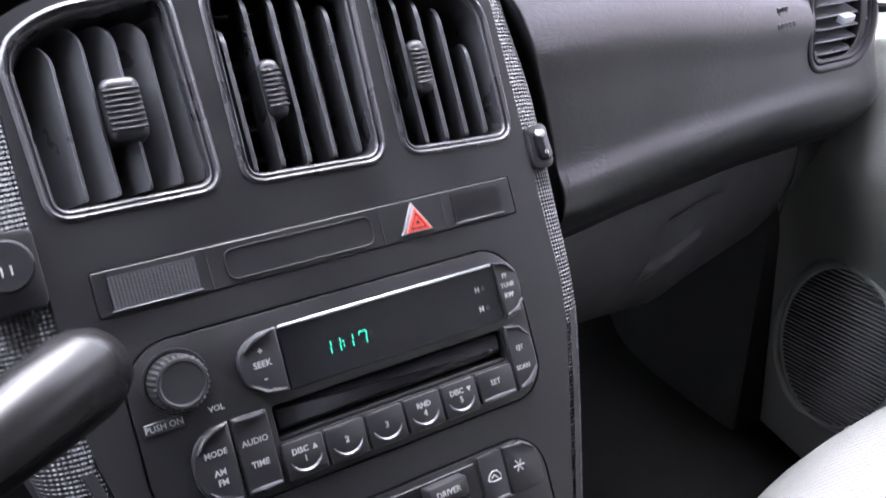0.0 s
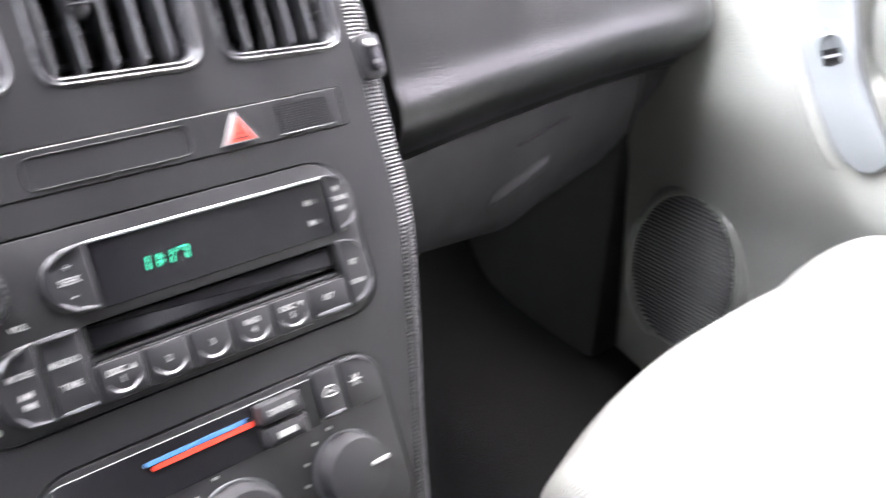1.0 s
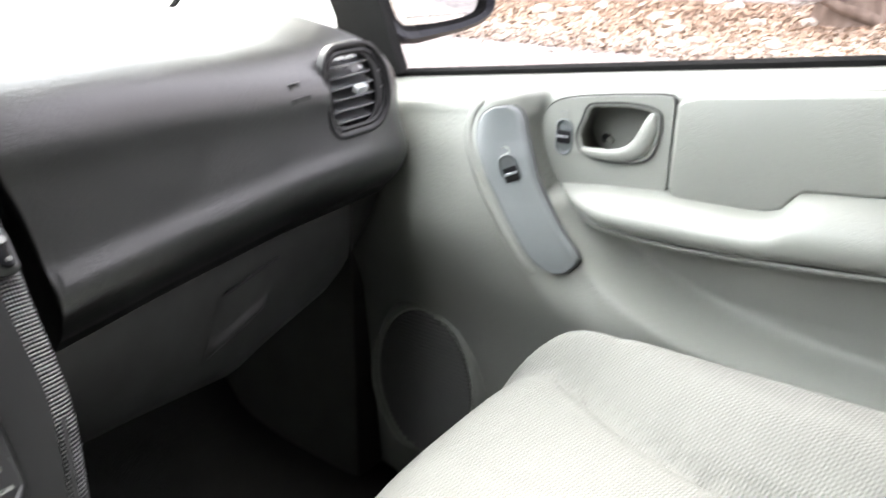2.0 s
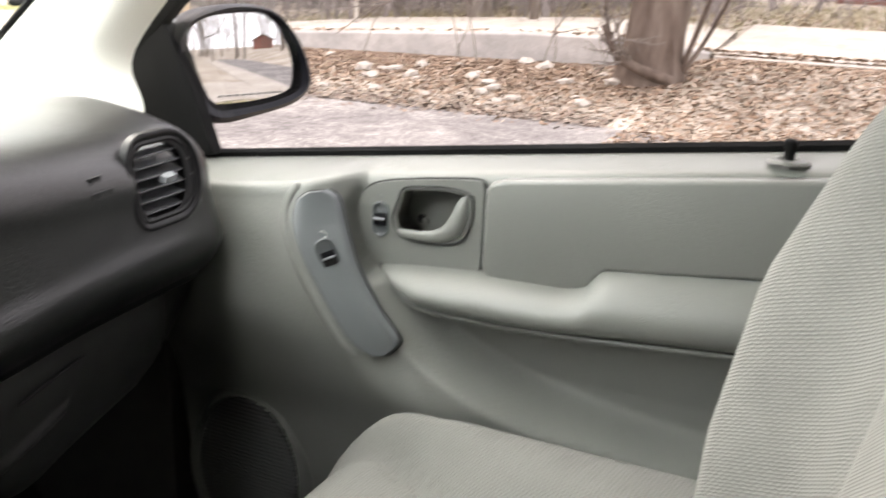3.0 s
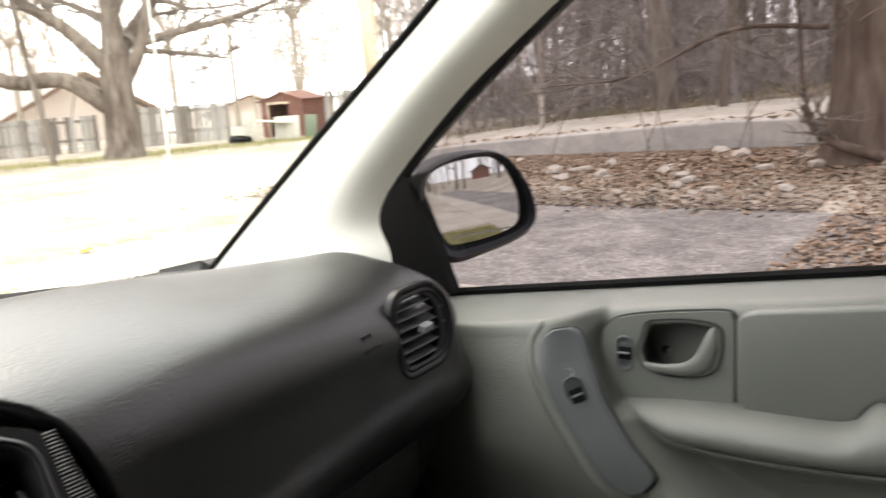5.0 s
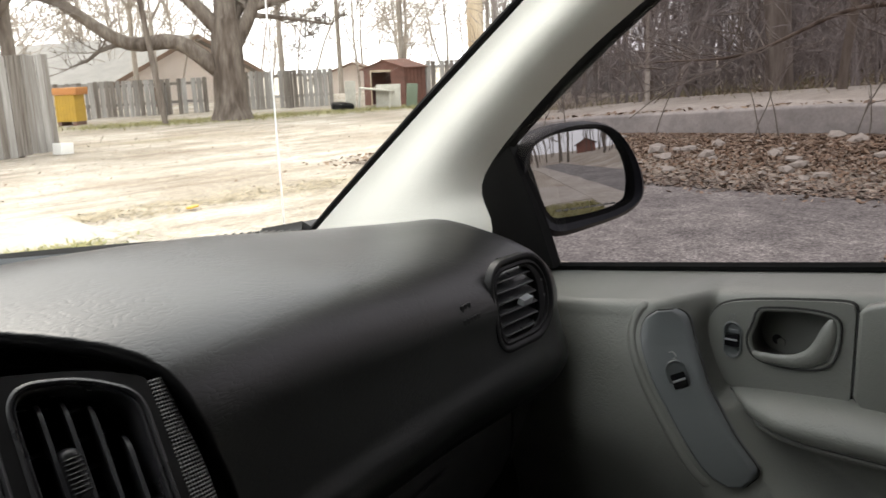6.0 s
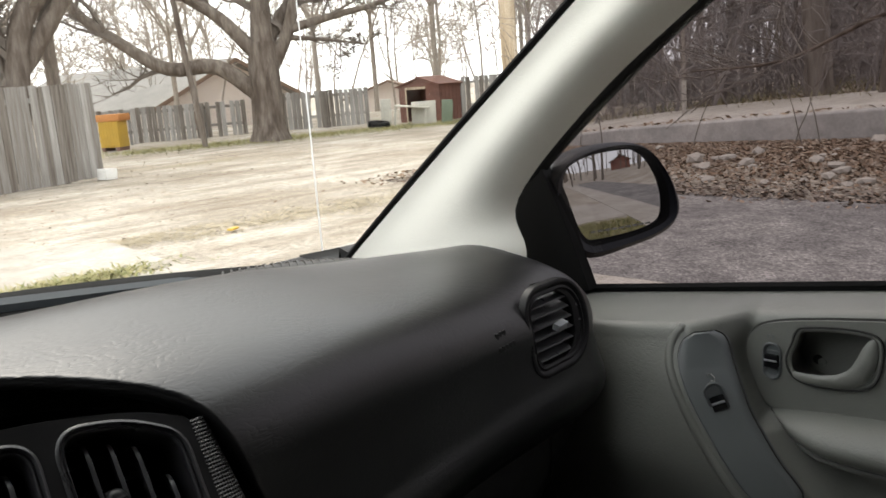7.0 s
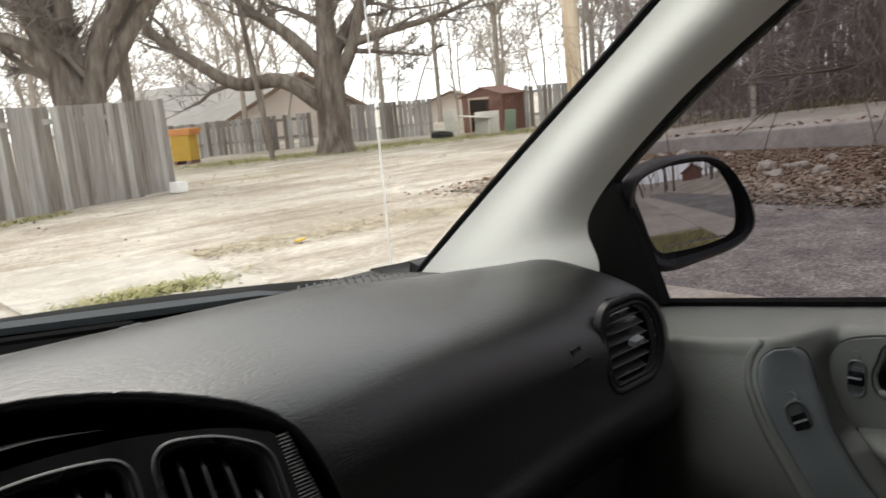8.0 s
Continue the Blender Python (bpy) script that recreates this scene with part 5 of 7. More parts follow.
    switch(gp, (front_x(0.0208, 0.9188) - 0.0092, 0.0208, 0.9188), 0.0085, 0.0215, -20.0, math.degrees(math.atan((front_x(0.0148, 0.9188) - front_x(0.0268, 0.9188)) / 0.012)), 0.0012)
    ic = (front_x(0.0328, 0.9415) - 0.0080, 0.0328, 0.9415)
    part("window_symbol", tube([(ic[0], ic[1] + 0.005, ic[2] - 0.003), (ic[0], ic[1] + 0.004, ic[2] + 0.002), (ic[0], ic[1] - 0.001, ic[2] + 0.004), (ic[0], ic[1] - 0.005, ic[2] + 0.001), (ic[0], ic[1] - 0.005, ic[2] - 0.003), (ic[0], ic[1] + 0.005, ic[2] - 0.003)], 0.0006, 5), MARK, gp)
    # dark joints round the bezel and the pad
    part("gap_line", tube([(0.7475, y, z) for y, z in bz_o + bz_o[:1]], 0.0024, 5), SEAMDARK, bz)
    po = pad_out()
    part("gap_line", tube([(0.7455, y + 0.001, z) for y, z in po[-1:] + po[:12]], 0.0028, 5), SEAMDARK, dr)
    # armrest
    arm_rest(dr)
    # lock pin
    pz = sill_in(-0.403) + 0.006
    part("pin_collar", lathe([(0.0190, 0), (0.017, 0.0022), (0.0095, 0.0030), (0.0065, -0.001)], 20, pose(0.766, -0.403, pz - 0.001)), DOORV, dr)
    part("lock_pin", lathe([(0.0050, 0), (0.0050, 0.010), (0.0060, 0.012), (0.0060, 0.018), (0.004, 0.020), (0, 0.020)], 14, pose(0.766, -0.403, pz)), RUBBER, dr, "black door lock pin")
    speaker(dr)
    return dr


def spline_closed(pts, n):
    P = [np.array(p, float) for p in pts]
    N = len(P)
    out = []
    for i in range(N):
        a, b, c, d = P[i - 1], P[i], P[(i + 1) % N], P[(i + 2) % N]
        for j in range(n):
            t = j / n
            out.append(0.5 * (2 * b + (c - a) * t + (2 * a - 5 * b + 4 * c - d) * t * t + (3 * b - a - 3 * c + d) * t ** 3))
    return out


def place_plate(name, outline, proud, bevel, mat, parent, label="", holes=(), follow=False, n=2):
    """A plate on the door given in (y, z); its face stands proud of the panel."""
    ol = [(p[0], p[1]) for p in outline]
    bm = prism(ol, -0.012, 0.0, 0, 1, holes) if holes else None
    if bm is None:
        bm = bmesh.new()
        cx = sum(p[0] for p in ol) / len(ol)
        cz = sum(p[1] for p in ol) / len(ol)
        nrm = []
        area = sum(ol[i - 1][0] * ol[i][1] - ol[i][0] * ol[i - 1][1] for i in range(len(ol)))
        sg = 1 if area > 0 else -1
        for i in range(len(ol)):
            a, b = Vector(ol[i - 1]), Vector(ol[(i + 1) % len(ol)])
            t = (b - a).normalized()
            nrm.append((-t.y * sg, t.x * sg))
        rings = [(0.0, -0.014), (0.0, 0.0)] + [(bevel * (1 - math.cos(radians(90 * k / n))), bevel * math.sin(radians(90 * k / n))) for k in range(1, n + 1)]
        prev = None
        allr = []
        for ins, h in rings:
            allr.append([bm.verts.new((ol[i][0] + nrm[i][0] * ins, ol[i][1] + nrm[i][1] * ins, h - bevel)) for i in range(len(ol))])
        for a, b in zip(allr, allr[1:]):
            for i in range(len(ol)):
                j = (i + 1) % len(ol)
                bm.faces.new((a[i], a[j], b[j], b[i]))
        cap = bm.faces.new(allr[-1])
        bmesh.ops.triangulate(bm, faces=[cap])
    for vtx in bm.verts:
        y, z, h = vtx.co
        vtx.co = Vector(((door_x(y, z) if follow else 0.748) - proud - h, y, z))
    return part(name, bm, mat, parent, label, angle=0.9)


def door_ring(ol, prof, x):
    """A moulding round an outline on the door face; positive height stands into the car."""
    bm = ring_sweep(ol, prof)
    area = sum(ol[i - 1][0] * ol[i][1] - ol[i][0] * ol[i - 1][1] for i in range(len(ol)))
    for vtx in bm.verts:
        y, z, h = vtx.co
        vtx.co = Vector((x - h, y, z))
    return bm


def switch(parent, c, w, h, lean, yaw=0.0, deep=0.0036):
    """An oval recess with a small black rocker."""
    o = rrect(-w, -h, w, h, w * 0.98, 6)
    m = Matrix.Translation(c) @ Matrix.Rotation(radians(yaw), 4, "Z") @ Matrix.Rotation(radians(lean), 4, "X") @ Matrix(((0, 0, -1, 0), (-1, 0, 0, 0), (0, 1, 0, 0), (0, 0, 0, 1)))
    bm = ring_sweep(o, [(-0.0016, -0.0004), (-0.0004, 0.0008), (0.0006, 0.0004), (0.0016, -0.55 * deep), (0.0040, -0.97 * deep), (0.0080, -deep)])
    bm.faces.new([bm.verts.new((x * 0.3, y * 0.55, -deep)) for x, y in o])
    bmesh.ops.transform(bm, matrix=m, verts=bm.verts)
    well = part("switch_well", bm, GRIP, parent)
    part("well_floor", xform(prism([(x * 0.8, y * 0.86) for x, y in o], -0.005, -0.7 * deep), m), GRIP, parent)
    bm = box(-w * 0.84, -h * 0.34, -0.004, w * 0.84, h * 0.36, 0.0030, 0.001, 2)
    part("rocker", xform(bm, m), GLOSSBLACK, parent, "small black rocker")
    part("rocker_ridge", xform(box(-w * 0.80, h * 0.02, 0.0028, w * 0.80, h * 0.13, 0.0042, 0.0005, 1), m), CHROMEGREY, parent)
    part("rocker_back", xform(box(-w * 0.7, h * 0.38, -0.004, w * 0.7, h * 0.62, -0.0018, 0.001, 1), m), GRIP, parent)
    return well


def xform(bm, m):
    bmesh.ops.transform(bm, matrix=m, verts=bm.verts)
    return bm


def arm_rest(dr):
    rows = []
    for i in range(40):
        t = i / 39
        y = -0.004 - 0.57 * t
        zb = lerp_table(-y, [(0.004, 0.8975), (0.017, 0.8950), (0.030, 0.8815), (0.058, 0.8705), (0.10, 0.8668), (0.16, 0.8668), (0.25, 0.8722), (0.382, 0.8838), (0.58, 0.904)])
        zt = lerp_table(-y, [(0.004, 0.9005), (0.06, 0.9055), (0.124, 0.9105), (0.22, 0.912), (0.240, 0.918), (0.252, 0.935), (0.265, 0.938), (0.45, 0.956), (0.6, 0.972)])
        out = 0.042 * min(1, t * 9) ** 0.5
        row = [(0.752, y, zb - 0.001)]
        hgt = zt - zb
        for s, o in ((0.0, 0.62), (0.05, 0.80), (0.14, 0.92), (0.28, 1.0), (0.42, 1.0), (0.56, 0.93), (0.70, 0.80), (0.82, 0.64), (0.93, 0.44), (1.0, 0.25)):
            row.append((0.748 - out * o, y, zb + hgt * s))
        row.append((0.748, y, zt + 0.003))
        row.append((0.752, y, zt + 0.004))
        rows.append(row)
    v, f = sheet_lists(rows)
    ar = from_lists("armrest", v, f, DOORV, dr, "padded vinyl armrest", angle=1.0)
    low = [(r[1][0] - 0.001, r[1][1], r[1][2] - 0.0035) for r in rows]
    part("piping", tube(low, 0.0030, 6), DOORV, ar, "rounded piping under the armrest")
    part("gap_line", tube([(p[0] - 0.0008, p[1], p[2] + 0.0036) for p in low], 0.0012, 5), SEAMDARK, ar)
    return ar


def speaker(dr):
    """Round speaker grille low in the door, in a moulded rim."""
    c = (0.1430, 0.6200)
    ry, rz = 0.071, 0.100
    ol = [(c[0] + ry * math.cos(a), c[1] + rz * math.sin(a)) for a in [radians(360 * i / 40) for i in range(40)]]
    xf = 0.692
    sp = part("speaker_rim", door_ring(ol, [(-0.016, -0.016), (-0.011, -0.008), (-0.007, -0.003), (-0.003, -0.002), (0.0, -0.004), (0.002, -0.010)], xf), DOORV, dr, "moulded speaker rim")
    # rolled lip under the lower forward side of the grille
    lip = [(xf + 0.002 + 0.006 * abs(k / 12 - 0.5), c[0] + (ry + 0.009) * math.cos(radians(-75 + 100 * k / 12 + 0)), c[1] + (rz + 0.010) * math.sin(radians(-75 + 100 * k / 12))) for k in range(13)]
    part("speaker_lip", tube(lip, [0.001] + [0.0055] * 11 + [0.001], 10), DOORV, dr, "rounded lip below the speaker")
    # near-black disc in place of the shade behind the slats
    bm = bmesh.new()
    bm.faces.new([bm.verts.new((xf + 0.010, y, z)) for y, z in ol])
    part("speaker_back", bm, VOID, dr)
    for i in range(38):
        z = c[1] - rz + 2 * rz * (i + 0.5) / 38
        w = ry * math.sqrt(max(0.0, 1 - ((z - c[1]) / rz) ** 2)) - 0.001
        if w > 0.006:
            part("grille_slat", box(xf + 0.0005, c[0] - w, z - 0.0015, xf + 0.008, c[0] + w, z + 0.0013, 0.0006, 1), GRILLE, dr)
    return sp


SEAMDARK = material("shadowed_joint", (0.02, 0.02, 0.019), 0.9, vary=0.05, bump=0)
GRILLE = material("speaker_grille", (0.060, 0.061, 0.060), 0.55, vary=0.1, scale=30, fine=600, bump=0.1)


def b_pillar():
    rows = []
    for i in range(10):
        t = i / 9
        z = 0.95 + 0.6 * t
        x = 0.79 - 0.085 * t
        rows.append([(x + 0.02, -0.515 - 0.01 * t, z), (x - 0.01, -0.522 - 0.01 * t, z), (x - 0.025, -0.55, z), (x - 0.028, -0.60, z), (x - 0.01, -0.66, z), (x + 0.02, -0.68, z)])
    v, f = sheet_lists(rows)
    tagged(from_lists("centre_pillar", v, f, PILLAR), "cream plastic pillar trim behind the door", "pillar", kind="structure")
    belt = part("seat_belt", box(0.742, -0.60, 1.0, 0.7455, -0.555, 1.42), CLOTHTOP)
    tagged(belt, "pale woven seat belt beside the pillar", "seat belt")


# ---- door mirror ----
def door_mirror():
    n = Vector((-0.35, -0.937, 0.036)).normalized()
    xa = Vector((0.937, -0.35, 0)).normalized()
    ya = n.cross(xa)
    c = (0.9, 0.26, 1.09)
    m = Matrix(((xa.x, ya.x, n.x, c[0]), (xa.y, ya.y, n.y, c[1]), (xa.z, ya.z, n.z, c[2]), (0, 0, 0, 1)))
    dm = thing("door_mirror", "black door mirror reflecting the street behind", "door mirror", m)
    outer = [(p[0], p[1]) for p in spline_closed([(-0.122, 0.008), (-0.122, -0.020), (-0.098, -0.058), (-0.066, -0.078), (-0.010, -0.073), (0.050, -0.062), (0.078, -0.045), (0.084, -0.022), (0.072, 0.012), (0.052, 0.040), (0.028, 0.060), (-0.008, 0.0685), (-0.060, 0.066), (-0.100, 0.052), (-0.118, 0.032)], 3)]
    glass = [(p[0], p[1]) for p in spline_closed([(-0.098, 0.025), (-0.092, 0.005), (-0.078, -0.036), (-0.066, -0.052), (-0.050, -0.055), (0.000, -0.053), (0.045, -0.046), (0.056, -0.036), (0.060, -0.010), (0.052, 0.020), (0.038, 0.042), (0.015, 0.056), (-0.015, 0.0585), (-0.060, 0.055), (-0.088, 0.045)], 3)]
    # shell: rim, then a deep rounded back
    k = len(outer)
    rows = [[(x, y, 0.006) for x, y in [(o[0] * 0.35 + g[0] * 0.65, o[1] * 0.35 + g[1] * 0.65) for o, g in zip(outer, glass)]]]
    rows.append([((o[0] * 0.7 + g[0] * 0.3), (o[1] * 0.7 + g[1] * 0.3), 0.011) for o, g in zip(outer, glass)])
    for s, h in ((1.0, 0.004), (1.01, -0.01), (0.98, -0.035), (0.88, -0.065), (0.65, -0.09), (0.3, -0.105), (0.02, -0.11)):
        rows.append([(-0.02 + (o[0] + 0.02) * s, o[1] * s, h) for o in outer])
    v, f = sheet_lists(rows, closed=True)
    from_lists("shell", v, f, PAINT, dm, "dark painted mirror shell")
    rows = [[(g[0], g[1], -0.002) for g in glass], [((o[0] * 0.35 + g[0] * 0.65), (o[1] * 0.35 + g[1] * 0.65), 0.006) for o, g in zip(outer, glass)]]
    v, f = sheet_lists(rows, closed=True)
    from_lists("bezel", v, f, RUBBER, dm)
    # convex glass
    def sag(x, y):
        return -((x + 0.02) ** 2 + y * y) / 2.2
    rows = [[(-0.02 + (g[0] + 0.02) * s, g[1] * s, sag(-0.02 + (g[0] + 0.02) * s, g[1] * s)) for g in glass] for s in (1.0, 0.85, 0.7, 0.55, 0.4, 0.25, 0.1, 0.01)]
    v, f = sheet_lists(rows, closed=True)
    mg = from_lists("mirror_glass", v, f, MIRROR, dm, "convex mirror glass", angle=1.5)
    # faint printed warning line, unreadable
    for i in range(9):
        part("warning_bar", box(-0.060 + 0.0112 * i, -0.0462, 0.0001 + sag(-0.056 + 0.0112 * i, -0.045), -0.0515 + 0.0112 * i, -0.0438, 0.0005 + sag(-0.056 + 0.0112 * i, -0.045)), MARKGREY, mg)
    # arm to the door
    inv = m.inverted()
    a, b = inv @ Vector((0.845, 0.29, 1.035)), Vector((-0.085, -0.035, -0.06))
    part("arm", tube([a, (a + b) / 2 + Vector((0, -0.006, 0)), b], [0.024, 0.024, 0.018], 12), RUBBER, dm)
    return dm


MARKGREY = material("etched_marking", (0.20, 0.20, 0.19), 0.6, vary=0.1, bump=0)


CUSHION_SEAM = [(0, 0.80), (0.15, 0.74), (0.25, 0.63), (0.365, 0.48), (0.467, 0.41), (0.53, 0.38), (1, 0.34)]
SEAM = [(0, 0.42), (0.3, 0.38), (0.5, 0.37), (0.7, 0.40), (1, 0.42)]


# ---- passenger seat ----
def seat():
    st = thing("passenger_seat", "pale grey cloth front passenger seat with bolsters", "car seat")
    # cushion: cross sections along y
    xs = np.linspace(0, 1, 61)
    rows = []
    for i in range(41):
        t = i / 40
        y = 0.004 - 0.54 * t
        front = smooth01(0, 0.16, t)
        nose = math.sqrt(max(0.0, 1 - (1 - min(t / 0.16, 1)) ** 2))
        x0, x1 = 0.215 + 0.03 * (1 - nose), 0.668 - 0.045 * (1 - nose)
        zb = 0.60
        row = []
        for s in xs:
            x = x0 + (x1 - x0) * s
            # bolster ridges at both sides and a shallow seat between
            a = (s - 0.5) * 2
            sa = lerp_table(t, CUSHION_SEAM)
            ridge = smooth01(sa - 0.04, min(sa + 0.30, 0.93), abs(a)) * (1 - 0.35 * smooth01(0.84, 1.0, abs(a)))
            z = 0.756 + 0.042 * ridge * (0.6 + 0.4 * front) * (1.0 if a > 0 else 0.3 + 0.5 * smooth01(0.1, 0.6, t)) - 0.030 * smooth01(0.2, -1.0, a) * (1 - smooth01(0.0, 0.5, t)) - 0.012 * (1 - abs(a)) * front
            # stitched seams
            z -= 0.015 * math.exp(-((abs(a) - sa) / 0.036) ** 2) * smooth01(0.08, 0.22, t)
            edge = max(0.0, (abs(a) - 0.86) / 0.14)
            z -= 0.075 * (1 - math.sqrt(max(0.0, 1 - edge * edge)))
            # the outer front corner is rounded off further back
            tn = 0.16 + 0.055 * smooth01(0.45, 1.0, a)
            round_off = math.sqrt(max(0.0, 1 - (1 - min(t / tn, 1)) ** 2))
            z = zb + (z - zb) * (0.12 + 0.88 * round_off)
            row.append((x, y - 0.05 * max(0.0, -a) ** 2 * (1 - smooth01(0, 0.4, t)), z))
        row = [(row[0][0] + 0.004, y, zb - 0.02)] + row + [(row[-1][0] - 0.004, y, zb - 0.02)]
        rows.append(row)
    v, f = sheet_lists(rows)
    from_lists("cushion", v, f, CLOTHTOP, st, "ribbed pale cloth seat cushion", angle=1.4)
    # backrest
    rows = []
    for i in range(33):
        t = i / 32
        z = 0.70 + 0.66 * t
        yc = lerp_table(z, [(0.70, -0.455), (0.86, -0.462), (1.0, -0.485), (1.12, -0.535), (1.2, -0.575), (1.36, -0.66)])
        top = max(0.0, (t - 0.86) / 0.14)
        rnd = 1 - math.sqrt(max(0.0, 1 - top * top))
        half = 0.235 - 0.02 * t - 0.07 * rnd
        row = []
        for s in np.linspace(-1, 1, 41):
            ridge = math.exp(-((abs(s) - 0.80) / (0.18 if abs(s) < 0.8 else 0.20)) ** 2)
            y = yc + (0.084 if s > 0 else 0.035) * ridge * (1 - 0.5 * smooth01(0.6, 1, t))
            y -= 0.014 * math.exp(-((abs(s) - lerp_table(t, SEAM)) / 0.05) ** 2)
            e = max(0.0, (abs(s) - 0.84) / 0.16)
            y -= 0.10 * (1 - math.sqrt(max(0.0, 1 - e * e)))
            y -= 0.06 * rnd
            row.append((0.425 + half * s, y, z))
        row = [(0.425 - half * 0.98, yc - 0.12, z)] + row + [(0.425 + half * 0.98, yc - 0.12, z)]
        rows.append(row)
    rows.append([(p[0], p[1] * 0.5 - 0.5 * 0.72, p[2] + 0.002) for p in rows[-1]])
    v, f = sheet_lists(rows)
    from_lists("backrest", v, f, CLOTH, st, "herringbone cloth backrest with side bolsters", angle=1.4)
    # stitched piping on the seam
    for sgn in (1, -1):
        pts = []
        for i in range(0, 31, 2):
            p = rows[i]
            q = (sgn * lerp_table(i / 32, SEAM) + 1) / 2 * 40
            k = 1 + int(q)
            a, b = np.array(p[k]), np.array(p[k + 1])
            c = a + (b - a) * (q - int(q))
            pts.append((c[0], c[1] + 0.001, c[2]))
        part("seam", tube(pts, 0.0022, 5), CLOTHTOP, st)
    part("base", box(0.22, -0.50, 0.42, 0.63, -0.06, 0.60, 0.02), GLOVE, st, "grey seat base")
    return st


CUP = [(q[0], q[1]) for q in spline_closed([(-0.029, 0.972), (-0.024, 0.956), (-0.030, 0.941), (-0.048, 0.9345), (-0.080, 0.9355), (-0.100, 0.942), (-0.1085, 0.955), (-0.1115, 0.978), (-0.106, 0.9915), (-0.080, 0.9945), (-0.045, 0.9905), (-0.034, 0.986)], 4)]
LOCK = [(-0.0075 + a, 0.951 + b) for a, b in rrect(-0.0088, -0.0188, 0.0088, 0.0188, 0.0086, 6)]
dashboard()
door()
b_pillar()
door_mirror()
seat()


# ---- outdoors: ground ----
def island_material(name, colours, rough=0.9, bump=0.0):
    """Many small loose pieces, each with a colour of its own out of a range."""
    m = bpy.data.materials.new(name)
    m.use_nodes = True
    n, l = m.node_tree.nodes, m.node_tree.links
    b = n["Principled BSDF"]
    b.inputs["Roughness"].default_value = rough
    b.inputs["Specular IOR Level"].default_value = 0.2
    geo = n.new("ShaderNodeNewGeometry")
    ramp = n.new("ShaderNodeValToRGB")
    ramp.color_ramp.interpolation = "LINEAR"
    e = ramp.color_ramp.elements
    while len(e) < len(colours):
        e.new(0.5)
    for i, c in enumerate(colours):
        e[i].position = i / (len(colours) - 1)
        e[i].color = (*c, 1)
    l.new(geo.outputs["Random Per Island"], ramp.inputs[0])
    l.new(ramp.outputs[0], b.inputs["Base Color"])
    return m


def two_tone(name, a, b_, scale, fine, rough=0.95, bump=0.5, dist=0.02, edge=(0.42, 0.6), vary=0.22):
    """Ground with patches of two colours and a gritty fine grain."""
    m = material(name, (1, 1, 1), rough, vary=vary, scale=scale * 6, fine=fine, bump=bump, bump_scale=fine, dist=dist, spec=0.15)
    n, l = m.node_tree.nodes, m.node_tree.links
    p = n["Principled BSDF"]
    src = [k for k in l if k.to_node == p and k.to_socket.name == "Base Color"][0].from_socket
    tc = n.new("ShaderNodeTexCoord")
    nz = n.new("ShaderNodeTexNoise")
    nz.inputs["Scale"].default_value, nz.inputs["Detail"].default_value, nz.inputs["Roughness"].default_value = scale, 6, 0.65
    l.new(tc.outputs["Object"], nz.inputs["Vector"])
    mr = n.new("ShaderNodeMapRange")
    mr.inputs[1].default_value, mr.inputs[2].default_value = edge
    l.new(nz.outputs["Fac"], mr.inputs[0])
    mx = n.new("ShaderNodeMix")
    mx.data_type = "RGBA"
    mx.inputs[6].default_value, mx.inputs[7].default_value = (*a, 1), (*b_, 1)
    l.new(mr.outputs[0], mx.inputs[0])
    mu = n.new("ShaderNodeMix")
    mu.data_type, mu.blend_type = "RGBA", "MULTIPLY"
    mu.inputs[0].default_value = 1
    l.new(mx.outputs[2], mu.inputs[6])
    l.new(src, mu.inputs[7])
    l.new(mu.outputs[2], p.inputs["Base Color"])
    return m


DIRT = two_tone("dry_dirt", (0.33, 0.285, 0.23), (0.48, 0.435, 0.375), 0.45, 16, bump=1.0, dist=0.05)
ASPHALT = two_tone("worn_asphalt", (0.185, 0.172, 0.165), (0.255, 0.238, 0.225), 0.7, 48, rough=0.9, bump=1.0, dist=0.015, vary=0.5)
SLAB = two_tone("pale_concrete", (0.37, 0.335, 0.29), (0.44, 0.405, 0.36), 0.8, 30, bump=0.4, dist=0.008)
WALLC = two_tone("wall_concrete", (0.34, 0.32, 0.30), (0.44, 0.41, 0.38), 1.2, 30, bump=0.4, dist=0.01)
TWIG = material("twig_bark", (0.15, 0.125, 0.105), 0.9, vary=0.25, scale=1, fine=6, bump=0)
WOODTWIG = material("woodland_twig_bark", (0.225, 0.195, 0.182), 0.9, vary=0.35, scale=0.6, fine=5, bump=0)
# bark lightened for far trees: the haze of distance is in its colour
HAZETWIG = material("hazed_twig_bark", (0.33, 0.285, 0.24), 0.9, vary=0.25, scale=1, fine=6, bump=0)


